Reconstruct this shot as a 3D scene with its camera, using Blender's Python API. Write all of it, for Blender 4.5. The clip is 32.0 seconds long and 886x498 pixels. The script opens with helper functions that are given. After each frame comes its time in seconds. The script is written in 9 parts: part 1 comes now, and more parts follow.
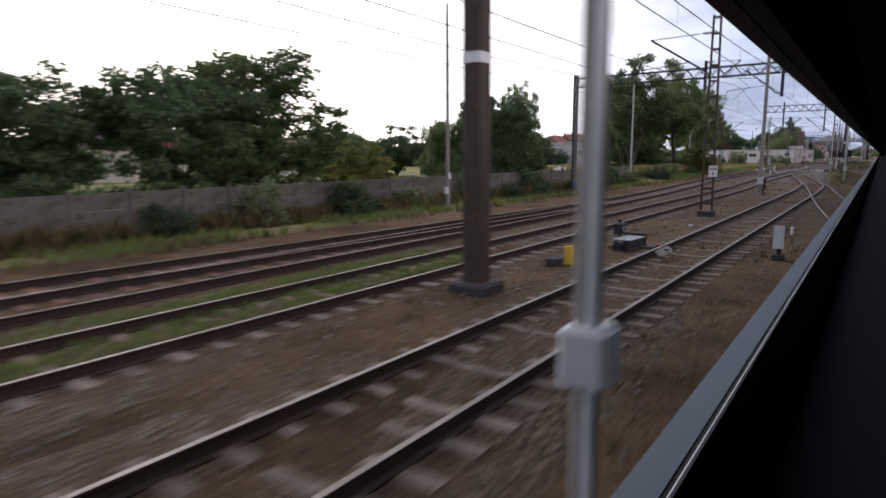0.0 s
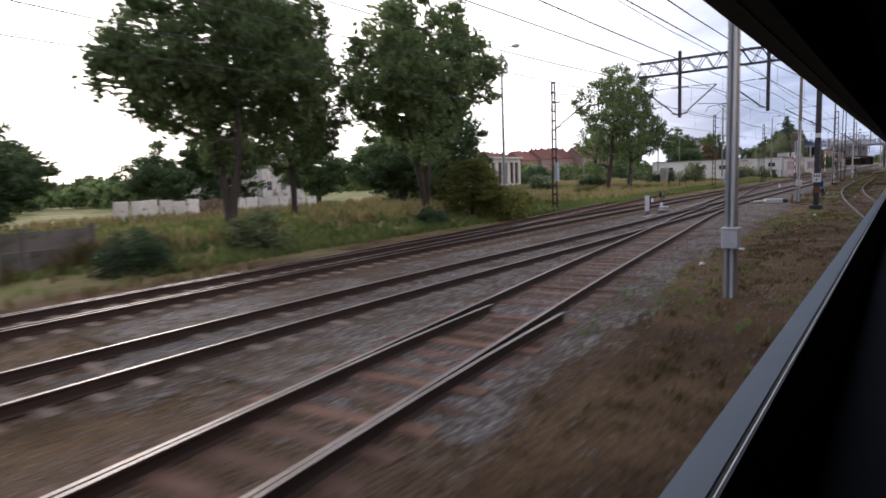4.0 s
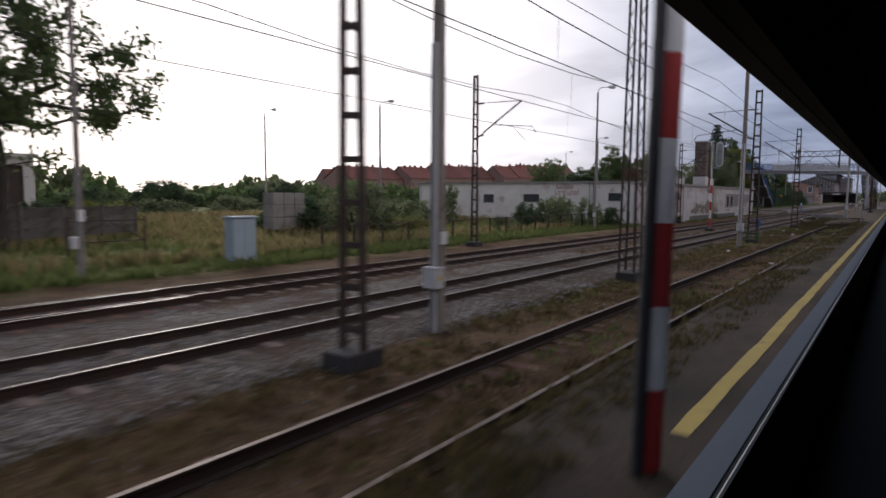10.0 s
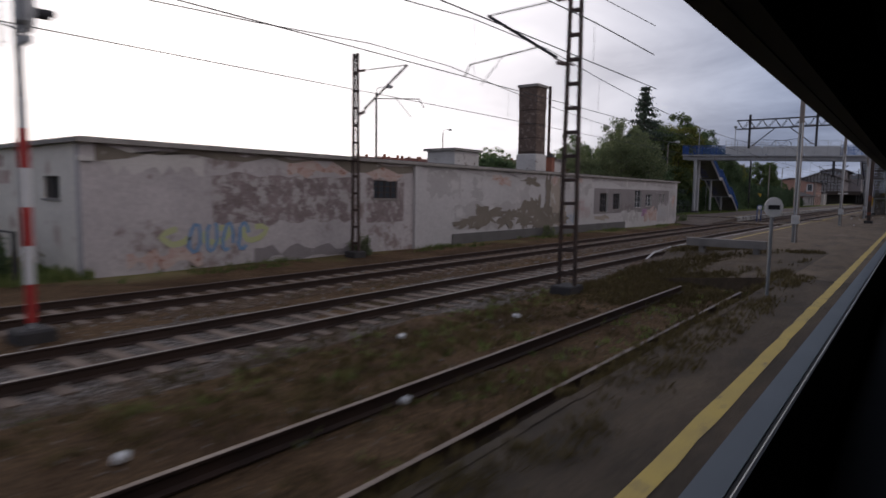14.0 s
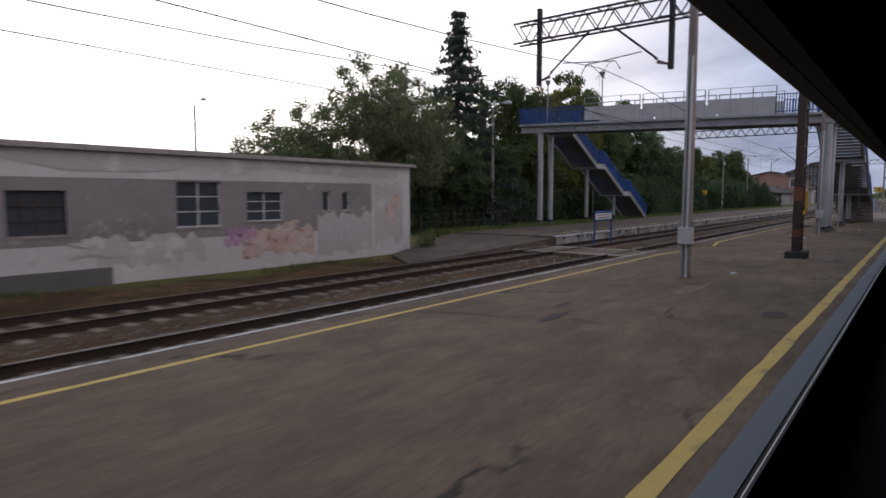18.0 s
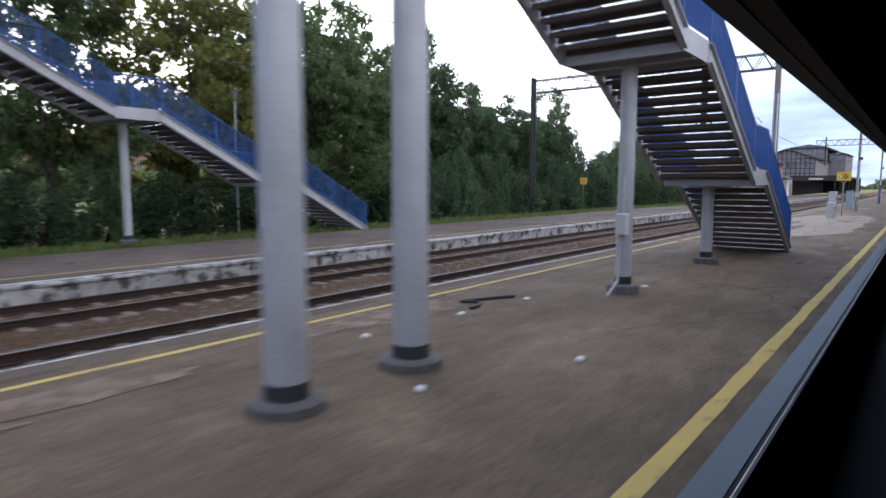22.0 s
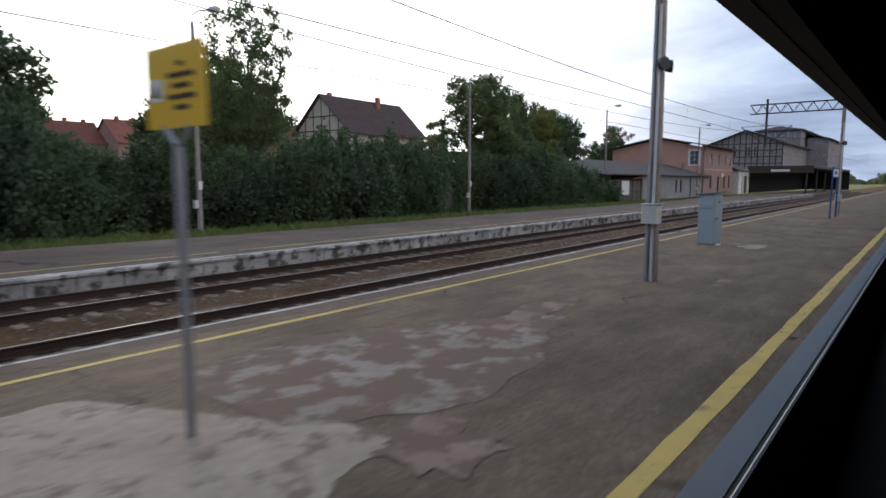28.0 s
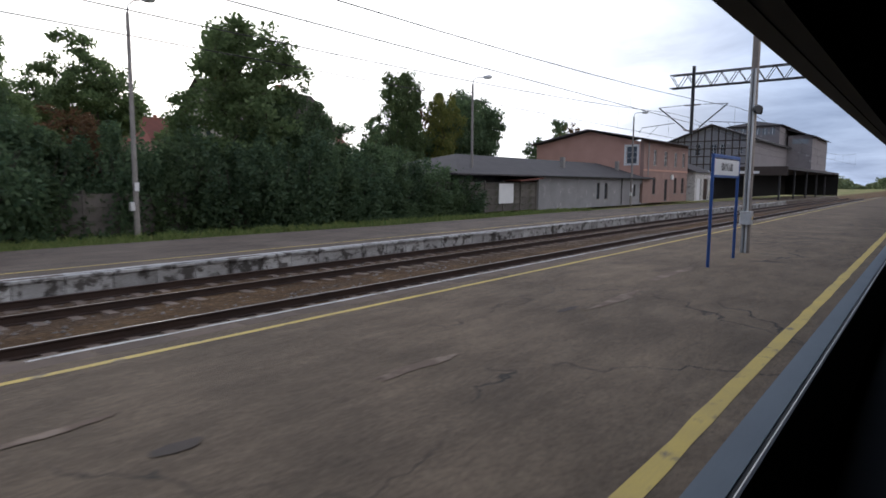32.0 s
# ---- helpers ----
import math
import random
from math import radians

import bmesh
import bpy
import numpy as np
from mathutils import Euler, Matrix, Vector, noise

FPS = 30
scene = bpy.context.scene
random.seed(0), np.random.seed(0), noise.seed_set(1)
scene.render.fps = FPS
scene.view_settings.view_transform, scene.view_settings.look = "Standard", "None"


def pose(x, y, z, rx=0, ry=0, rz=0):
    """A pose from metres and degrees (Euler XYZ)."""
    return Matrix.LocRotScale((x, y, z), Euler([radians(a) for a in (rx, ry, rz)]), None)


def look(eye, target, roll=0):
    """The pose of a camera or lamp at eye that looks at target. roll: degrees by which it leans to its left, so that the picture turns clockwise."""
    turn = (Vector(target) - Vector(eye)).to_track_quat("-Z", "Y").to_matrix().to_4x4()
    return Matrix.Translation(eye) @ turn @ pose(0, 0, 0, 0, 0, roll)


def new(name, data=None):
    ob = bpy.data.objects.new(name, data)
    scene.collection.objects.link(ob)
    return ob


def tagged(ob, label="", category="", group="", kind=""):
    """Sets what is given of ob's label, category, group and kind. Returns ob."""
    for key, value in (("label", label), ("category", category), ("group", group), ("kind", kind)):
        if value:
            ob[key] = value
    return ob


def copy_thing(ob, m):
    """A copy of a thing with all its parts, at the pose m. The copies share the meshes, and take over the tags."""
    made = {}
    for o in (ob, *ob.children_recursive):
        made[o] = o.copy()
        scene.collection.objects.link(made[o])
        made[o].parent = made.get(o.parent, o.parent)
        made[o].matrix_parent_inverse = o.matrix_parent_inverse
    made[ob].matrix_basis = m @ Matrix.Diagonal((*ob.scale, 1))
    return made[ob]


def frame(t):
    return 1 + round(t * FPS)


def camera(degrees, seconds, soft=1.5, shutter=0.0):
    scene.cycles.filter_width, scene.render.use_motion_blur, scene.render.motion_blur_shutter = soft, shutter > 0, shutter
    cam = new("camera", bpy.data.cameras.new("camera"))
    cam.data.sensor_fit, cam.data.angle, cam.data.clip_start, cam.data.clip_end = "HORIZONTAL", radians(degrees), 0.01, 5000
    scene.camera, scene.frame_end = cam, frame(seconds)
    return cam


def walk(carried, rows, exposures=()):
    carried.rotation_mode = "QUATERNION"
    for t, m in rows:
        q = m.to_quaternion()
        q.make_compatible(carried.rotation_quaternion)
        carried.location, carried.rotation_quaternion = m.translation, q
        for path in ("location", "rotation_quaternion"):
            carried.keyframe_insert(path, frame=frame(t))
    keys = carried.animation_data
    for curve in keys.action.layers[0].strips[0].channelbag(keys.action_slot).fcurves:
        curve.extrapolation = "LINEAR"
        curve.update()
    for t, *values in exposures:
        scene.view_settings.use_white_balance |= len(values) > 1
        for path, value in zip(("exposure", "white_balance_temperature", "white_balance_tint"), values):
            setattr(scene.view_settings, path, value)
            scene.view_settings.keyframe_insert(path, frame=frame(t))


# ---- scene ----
cam = camera(72.07, 32.0, soft=1.6, shutter=0.4)
PATH = [
    (0.0, -7.60, 0.00, 2.44, 81.34, 0.31, -54.65),
    (0.5, 0.05, 0.00, 2.44, 81.15, 2.38, -54.22),
    (1.0, 7.69, 0.00, 2.44, 79.97, -0.72, -53.92),
    (1.5, 15.30, 0.00, 2.44, 80.73, -2.11, -53.60),
    (2.0, 22.86, 0.00, 2.44, 81.83, -2.95, -56.67),
    (2.5, 30.39, 0.00, 2.44, 82.29, -0.69, -55.58),
    (4.5, 59.48, 0.00, 2.44, 83.38, 2.21, -52.85),
    (5.0, 66.50, 0.00, 2.44, 83.31, 1.11, -53.32),
    (5.5, 73.43, 0.00, 2.44, 83.70, -1.22, -54.46),
    (6.0, 80.27, 0.00, 2.44, 84.61, 0.05, -54.55),
    (6.5, 86.95, 0.00, 2.44, 84.90, -1.09, -56.69),
    (7.0, 93.48, 0.00, 2.44, 85.47, 0.51, -54.24),
    (7.5, 99.93, 0.00, 2.44, 84.51, -0.46, -53.81),
    (8.0, 106.32, 0.00, 2.44, 85.22, 0.24, -52.78),
    (8.5, 112.66, 0.00, 2.44, 85.21, -0.11, -53.02),
    (9.0, 118.97, 0.00, 2.44, 85.28, -0.08, -52.87),
    (9.5, 125.25, 0.00, 2.44, 85.14, 0.11, -53.09),
    (10.0, 131.50, 0.00, 2.44, 84.99, -0.40, -53.28),
    (10.5, 137.69, 0.00, 2.44, 84.82, -0.70, -52.96),
    (11.0, 143.80, 0.00, 2.44, 84.74, -0.92, -53.05),
    (11.5, 149.80, 0.00, 2.44, 84.76, -0.73, -53.41),
    (12.0, 155.67, 0.00, 2.44, 84.75, -0.83, -53.24),
    (12.5, 161.41, 0.00, 2.44, 84.52, -0.71, -53.20),
    (13.0, 167.09, 0.00, 2.44, 84.50, -1.38, -52.52),
    (13.5, 172.78, 0.00, 2.44, 84.95, -1.44, -52.20),
    (14.0, 178.42, 0.00, 2.44, 84.73, -0.84, -52.07),
    (14.5, 183.94, 0.00, 2.44, 84.38, -0.96, -52.12),
    (16.5, 203.62, 0.00, 2.44, 84.00, -0.05, -52.04),
    (17.0, 208.61, 0.00, 2.44, 83.95, 0.14, -51.92),
    (17.5, 213.63, 0.00, 2.44, 84.27, 0.23, -51.80),
    (18.0, 218.64, 0.00, 2.44, 84.99, 0.01, -51.66),
    (18.5, 223.56, 0.00, 2.44, 85.95, -0.03, -51.80),
    (19.0, 228.42, 0.00, 2.44, 86.01, 0.33, -52.05),
    (19.5, 233.24, 0.00, 2.44, 85.71, 0.50, -51.95),
    (20.0, 237.99, 0.00, 2.44, 85.32, 0.67, -51.74),
    (20.5, 242.66, 0.00, 2.44, 84.72, 0.55, -51.82),
    (21.0, 247.28, 0.00, 2.44, 84.33, 0.63, -51.72),
    (21.5, 251.88, 0.00, 2.44, 84.15, -0.18, -51.64),
    (22.0, 256.43, 0.00, 2.44, 84.06, -0.10, -51.72),
    (22.5, 260.89, 0.00, 2.44, 84.17, 0.01, -51.82),
    (23.0, 265.28, 0.00, 2.44, 84.18, 0.03, -51.82),
    (23.5, 269.64, 0.00, 2.44, 84.11, -0.52, -51.90),
    (24.0, 273.97, 0.00, 2.44, 84.16, -0.57, -51.93),
    (24.5, 278.29, 0.00, 2.44, 84.04, -0.61, -51.63),
    (26.5, 294.86, 0.00, 2.44, 83.76, 0.18, -51.24),
    (27.0, 298.35, 0.00, 2.44, 83.64, 0.15, -51.04),
    (27.5, 301.71, 0.00, 2.44, 83.53, -0.30, -51.21),
    (28.0, 304.99, 0.00, 2.44, 83.52, -0.14, -51.33),
    (28.5, 308.23, 0.00, 2.44, 83.48, -0.06, -51.41),
    (29.0, 311.44, 0.00, 2.44, 83.45, 0.12, -51.29),
    (29.5, 314.60, 0.00, 2.44, 83.43, -0.31, -51.26),
    (30.0, 317.64, 0.00, 2.44, 83.41, -0.35, -51.16),
    (30.5, 320.51, 0.00, 2.44, 83.50, -0.27, -51.28),
    (31.0, 323.21, 0.00, 2.44, 83.69, -0.29, -51.29),
    (31.5, 325.76, 0.00, 2.44, 83.78, -0.25, -51.23),
    (32.0, 328.24, 0.00, 2.44, 83.77, -0.41, -51.25),
]
# the film camera's own exposure and white balance on the way: seconds, stops, kelvin, tint
EXPOSURE = [
    (0.0, 0.25, 6250, 15), (3.0, 0.35, 6250, 15), (5.0, 0.4, 6200, 15), (8.0, -0.05, 6150, 15), (10.0, -0.5, 6200, 15), (13.0, -0.7, 6200, 15),
    (15.5, -0.65, 6200, 15), (18.0, -0.3, 6200, 15), (19.2, 0.1, 6050, 15), (20.0, 0.85, 5870, 14), (21.0, 0.87, 5860, 13), (22.0, 0.92, 5650, 11), (23.0, 1.03, 5750, 13), (24.0, 1.55, 5700, 13), (26.5, 0.55, 5650, 8), (27.2, 0.28, 5650, 8),
    (28.0, 0.05, 5900, 8), (32.0, 0.05, 5880, 9),
]
walk(cam, [(r[0], pose(*r[1:])) for r in PATH], EXPOSURE)

# ---- world and sun: a low evening sun behind bright broken cloud ----
GLOW = Vector((math.cos(radians(64)) * math.cos(radians(9)), math.sin(radians(64)) * math.cos(radians(9)), math.sin(radians(9))))
world = bpy.data.worlds.new("evening_sky")
scene.world = world
world.use_nodes = True
wn, wl = world.node_tree.nodes, world.node_tree.links
wn.clear()


def wnode(kind, **props):
    n = wn.new(kind)
    for k, v in props.items():
        if k == "op":
            n.operation = v
        else:
            n.inputs[int(k[1:])].default_value = v
    return n


w_coord = wn.new("ShaderNodeTexCoord")
w_sky = wn.new("ShaderNodeTexSky")
w_sky.sky_type, w_sky.sun_disc = "NISHITA", False
w_sky.sun_elevation, w_sky.sun_rotation = radians(9), radians(90 - 64)
w_sep = wn.new("ShaderNodeSeparateXYZ")
wl.new(w_coord.outputs["Generated"], w_sep.inputs[0])
# flattened direction, so that the cloud sheets draw together towards the horizon
w_lift = wnode("ShaderNodeMath", op="MAXIMUM", i1=0.0)
wl.new(w_sep.outputs[2], w_lift.inputs[0])
w_lift2 = wnode("ShaderNodeMath", op="ADD", i1=0.16)
wl.new(w_lift.outputs[0], w_lift2.inputs[0])
w_flat = wn.new("ShaderNodeVectorMath")
w_flat.operation = "DIVIDE"
wl.new(w_coord.outputs["Generated"], w_flat.inputs[0])
w_comb = wn.new("ShaderNodeCombineXYZ")
for k in range(3):
    wl.new(w_lift2.outputs[0], w_comb.inputs[k])
wl.new(w_comb.outputs[0], w_flat.inputs[1])
w_noise = wn.new("ShaderNodeTexNoise")
w_noise.inputs["Scale"].default_value, w_noise.inputs["Detail"].default_value = 1.1, 6.0
w_noise.inputs["Roughness"].default_value, w_noise.inputs["Distortion"].default_value = 0.55, 0.4
wl.new(w_flat.outputs[0], w_noise.inputs["Vector"])
w_ramp = wn.new("ShaderNodeValToRGB")
w_ramp.color_ramp.elements[0].position, w_ramp.color_ramp.elements[0].color = 0.36, (0.3, 0.355, 0.5, 1)
w_ramp.color_ramp.elements[1].position, w_ramp.color_ramp.elements[1].color = 0.66, (0.66, 0.74, 0.92, 1)
wl.new(w_noise.outputs["Fac"], w_ramp.inputs[0])
# brightness falls off with the angle from the hidden sun
w_dot = wn.new("ShaderNodeVectorMath")
w_dot.operation = "DOT_PRODUCT"
w_dot.inputs[1].default_value = GLOW
wl.new(w_coord.outputs["Generated"], w_dot.inputs[0])
w_map = wn.new("ShaderNodeMapRange")
w_map.interpolation_type = "SMOOTHSTEP"
w_map.inputs["From Min"].default_value, w_map.inputs["From Max"].default_value = 0.56, 1.0
wl.new(w_dot.outputs["Value"], w_map.inputs["Value"])
w_glow = wn.new("ShaderNodeMix")
w_glow.data_type, w_glow.blend_type = "RGBA", "MIX"
w_glow.inputs[7].default_value = (2.6, 2.42, 2.25, 1)
# banks of cloud drift across the glow too
w_bank = wn.new("ShaderNodeMapRange")
w_bank.inputs["From Min"].default_value, w_bank.inputs["From Max"].default_value = 0.36, 0.6
w_bank.inputs["To Min"].default_value, w_bank.inputs["To Max"].default_value = 0.72, 1.0
wl.new(w_noise.outputs["Fac"], w_bank.inputs["Value"])
w_veil = wnode("ShaderNodeMath", op="MULTIPLY")
wl.new(w_map.outputs[0], w_veil.inputs[0])
wl.new(w_bank.outputs[0], w_veil.inputs[1])
wl.new(w_veil.outputs[0], w_glow.inputs[0])
wl.new(w_ramp.outputs[0], w_glow.inputs[6])
# unseen sky towards -y, brightened and warmed as added fill for facing walls
w_east = wn.new("ShaderNodeMapRange")
w_east.interpolation_type = "SMOOTHSTEP"
w_east.inputs["From Min"].default_value, w_east.inputs["From Max"].default_value = 0.1, -0.75
wl.new(w_sep.outputs[1], w_east.inputs["Value"])
w_tone = wn.new("ShaderNodeMix")
w_tone.data_type = "RGBA"
w_tone.inputs[6].default_value, w_tone.inputs[7].default_value = (1, 1, 1, 1), (2.5, 2.05, 1.62, 1)
wl.new(w_east.outputs[0], w_tone.inputs[0])
w_lit = wn.new("ShaderNodeVectorMath")
w_lit.operation = "MULTIPLY"
wl.new(w_glow.outputs[2], w_lit.inputs[0])
wl.new(w_tone.outputs[2], w_lit.inputs[1])
w_skyscale = wn.new("ShaderNodeMix")
w_skyscale.data_type = "RGBA"
w_skyscale.inputs[0].default_value = 0.93
w_sk = wn.new("ShaderNodeVectorMath")
w_sk.operation = "SCALE"
w_sk.inputs["Scale"].default_value = 0.10
wl.new(w_sky.outputs[0], w_sk.inputs[0])
wl.new(w_sk.outputs[0], w_skyscale.inputs[6])
wl.new(w_lit.outputs[0], w_skyscale.inputs[7])
w_bg = wn.new("ShaderNodeBackground")
w_bg.inputs["Strength"].default_value = 1.0
wl.new(w_skyscale.outputs[2], w_bg.inputs["Color"])
w_out = wn.new("ShaderNodeOutputWorld")
wl.new(w_bg.outputs[0], w_out.inputs[0])

sun_data = bpy.data.lights.new("sun", "SUN")
sun_data.energy, sun_data.angle, sun_data.color = 1.5, radians(14), (1.0, 0.9, 0.78)
sun = new("sun", sun_data)
sun.matrix_world = look(GLOW * 300, (0, 0, 0))

# ---- materials ----
def mat(name, c1, c2=None, scale=1.5, fine=25.0, rough=0.8, metal=0.0, bump=0.3, dist=0.01, rand=0.0, c3=None, t3=0.62, space="Object", spec=0.4):
    """Two-scale noise between c1 and c2, with worn or stained spots of c3, and a fine bump."""
    m = bpy.data.materials.new(name)
    m.use_nodes = True
    n, l = m.node_tree.nodes, m.node_tree.links
    b = n["Principled BSDF"]
    tc = n.new("ShaderNodeTexCoord")
    geo = n.new("ShaderNodeNewGeometry")
    src = geo.outputs["Position"] if space == "World" else tc.outputs["Object"]
    n1, n2 = n.new("ShaderNodeTexNoise"), n.new("ShaderNodeTexNoise")
    n1.inputs["Scale"].default_value, n1.inputs["Detail"].default_value = scale, 5
    n2.inputs["Scale"].default_value, n2.inputs["Detail"].default_value = fine, 4
    l.new(src, n1.inputs["Vector"])
    l.new(src, n2.inputs["Vector"])
    c2 = c2 or tuple(0.72 * v for v in c1)
    mix = n.new("ShaderNodeMix")
    mix.data_type = "RGBA"
    mix.inputs[6].default_value, mix.inputs[7].default_value = (*c1, 1), (*c2, 1)
    mr = n.new("ShaderNodeMapRange")
    mr.inputs["From Min"].default_value, mr.inputs["From Max"].default_value = 0.32, 0.68
    add = n.new("ShaderNodeMath")
    add.operation = "MULTIPLY_ADD"
    add.inputs[1].default_value = 0.45
    l.new(n2.outputs["Fac"], add.inputs[0])
    sc = n.new("ShaderNodeMath")
    sc.operation = "MULTIPLY"
    sc.inputs[1].default_value = 0.55
    l.new(n1.outputs["Fac"], sc.inputs[0])
    l.new(sc.outputs[0], add.inputs[2])
    l.new(add.outputs[0], mr.inputs["Value"])
    l.new(mr.outputs[0], mix.inputs[0])
    col = mix.outputs[2]
    if c3:
        n3 = n.new("ShaderNodeTexNoise")
        n3.inputs["Scale"].default_value, n3.inputs["Detail"].default_value, n3.inputs["Roughness"].default_value = scale * 1.7, 7, 0.65
        off = n.new("ShaderNodeVectorMath")
        off.inputs[1].default_value = (7.3, 2.1, 4.4)
        l.new(src, off.inputs[0])
        l.new(off.outputs[0], n3.inputs["Vector"])
        m3 = n.new("ShaderNodeMapRange")
        m3.inputs["From Min"].default_value, m3.inputs["From Max"].default_value = t3 - 0.05, t3 + 0.03
        l.new(n3.outputs["Fac"], m3.inputs["Value"])
        mx = n.new("ShaderNodeMix")
        mx.data_type = "RGBA"
        mx.inputs[7].default_value = (*c3, 1)
        l.new(m3.outputs[0], mx.inputs[0])
        l.new(col, mx.inputs[6])
        col = mx.outputs[2]
    if rand:
        oi = n.new("ShaderNodeObjectInfo")
        hv = n.new("ShaderNodeHueSaturation")
        rr = n.new("ShaderNodeMapRange")
        rr.inputs["To Min"].default_value, rr.inputs["To Max"].default_value = 1 - rand, 1 + rand
        l.new(oi.outputs["Random"], rr.inputs["Value"])
        l.new(rr.outputs[0], hv.inputs["Value"])
        l.new(col, hv.inputs["Color"])
        col = hv.outputs[0]
    l.new(col, b.inputs["Base Color"])
    b.inputs["Roughness"].default_value, b.inputs["Metallic"].default_value = rough, metal
    b.inputs["Specular IOR Level"].default_value = spec
    if bump:
        bp = n.new("ShaderNodeBump")
        bp.inputs["Strength"].default_value, bp.inputs["Distance"].default_value = bump, dist
        l.new(n2.outputs["Fac"], bp.inputs["Height"])
        l.new(bp.outputs[0], b.inputs["Normal"])
    return m


def leaf_mat(name, c1, c2, trans=0.35):
    """Thin leaves: matt above, and letting some light through."""
    m = bpy.data.materials.new(name)
    m.use_nodes = True
    n, l = m.node_tree.nodes, m.node_tree.links
    b, out = n["Principled BSDF"], n["Material Output"]
    geo, oi = n.new("ShaderNodeNewGeometry"), n.new("ShaderNodeObjectInfo")
    mix = n.new("ShaderNodeMix")
    mix.data_type = "RGBA"
    mix.inputs[6].default_value, mix.inputs[7].default_value = (*c1, 1), (*c2, 1)
    l.new(geo.outputs["Random Per Island"], mix.inputs[0])
    hv = n.new("ShaderNodeHueSaturation")
    rr = n.new("ShaderNodeMapRange")
    rr.inputs["To Min"].default_value, rr.inputs["To Max"].default_value = 0.8, 1.2
    l.new(oi.outputs["Random"], rr.inputs["Value"])
    l.new(rr.outputs[0], hv.inputs["Value"])
    l.new(mix.outputs[2], hv.inputs["Color"])
    l.new(hv.outputs[0], b.inputs["Base Color"])
    b.inputs["Roughness"].default_value, b.inputs["Specular IOR Level"].default_value = 0.65, 0.25
    tr = n.new("ShaderNodeBsdfTranslucent")
    l.new(hv.outputs[0], tr.inputs["Color"])
    ms = n.new("ShaderNodeMixShader")
    ms.inputs[0].default_value = trans
    l.new(b.outputs[0], ms.inputs[1])
    l.new(tr.outputs[0], ms.inputs[2])
    l.new(ms.outputs[0], out.inputs["Surface"])
    return m


def ground_mat():
    """Brown sandy soil with ash and litter between the tracks, rough grass beyond the last one."""
    m = bpy.data.materials.new("soil_and_grass")
    m.use_nodes = True
    n, l = m.node_tree.nodes, m.node_tree.links
    b = n["Principled BSDF"]
    geo = n.new("ShaderNodeNewGeometry")
    sep = n.new("ShaderNodeSeparateXYZ")
    l.new(geo.outputs["Position"], sep.inputs[0])

    def noisy(scale, detail, rough=0.55):
        q = n.new("ShaderNodeTexNoise")
        q.inputs["Scale"].default_value, q.inputs["Detail"].default_value, q.inputs["Roughness"].default_value = scale, detail, rough
        l.new(geo.outputs["Position"], q.inputs["Vector"])
        return q.outputs["Fac"]

    def ramp(fac, stops):
        r = n.new("ShaderNodeValToRGB")
        while len(r.color_ramp.elements) < len(stops):
            r.color_ramp.elements.new(0.5)
        for e, (p, c) in zip(r.color_ramp.elements, stops):
            e.position, e.color = p, (*c, 1)
        l.new(fac, r.inputs[0])
        return r.outputs[0]

    soil = ramp(noisy(0.35, 8, 0.62), [(0.3, (0.06, 0.037, 0.02)), (0.45, (0.115, 0.07, 0.036)), (0.57, (0.175, 0.111, 0.058)), (0.63, (0.1, 0.067, 0.034)), (0.75, (0.088, 0.08, 0.03))])
    grit = ramp(noisy(14, 6, 0.7), [(0.34, (0.4, 0.37, 0.34)), (0.56, (1, 1, 1)), (0.7, (1.75, 1.62, 1.45))])
    mul = n.new("ShaderNodeMix")
    mul.data_type, mul.blend_type = "RGBA", "MULTIPLY"
    mul.inputs[0].default_value = 1
    l.new(soil, mul.inputs[6])
    l.new(grit, mul.inputs[7])
    grass = ramp(noisy(0.18, 8, 0.6), [(0.3, (0.1, 0.13, 0.042)), (0.46, (0.17, 0.19, 0.062)), (0.56, (0.3, 0.25, 0.12)), (0.72, (0.14, 0.17, 0.052))])
    edge = n.new("ShaderNodeMath")
    edge.operation = "MULTIPLY_ADD"
    edge.inputs[1].default_value = 9.0
    l.new(noisy(0.25, 5), edge.inputs[0])
    l.new(sep.outputs[1], edge.inputs[2])
    mr = n.new("ShaderNodeMapRange")
    mr.inputs["From Min"].default_value, mr.inputs["From Max"].default_value = 22.0, 25.0
    l.new(edge.outputs[0], mr.inputs["Value"])
    mx = n.new("ShaderNodeMix")
    mx.data_type = "RGBA"
    l.new(mr.outputs[0], mx.inputs[0])
    l.new(mul.outputs[2], mx.inputs[6])
    l.new(grass, mx.inputs[7])
    l.new(mx.outputs[2], b.inputs["Base Color"])
    b.inputs["Roughness"].default_value, b.inputs["Specular IOR Level"].default_value = 0.95, 0.15
    bp = n.new("ShaderNodeBump")
    bp.inputs["Strength"].default_value, bp.inputs["Distance"].default_value = 1.0, 0.11
    l.new(noisy(9, 8, 0.7), bp.inputs["Height"])
    l.new(bp.outputs[0], b.inputs["Normal"])
    return m


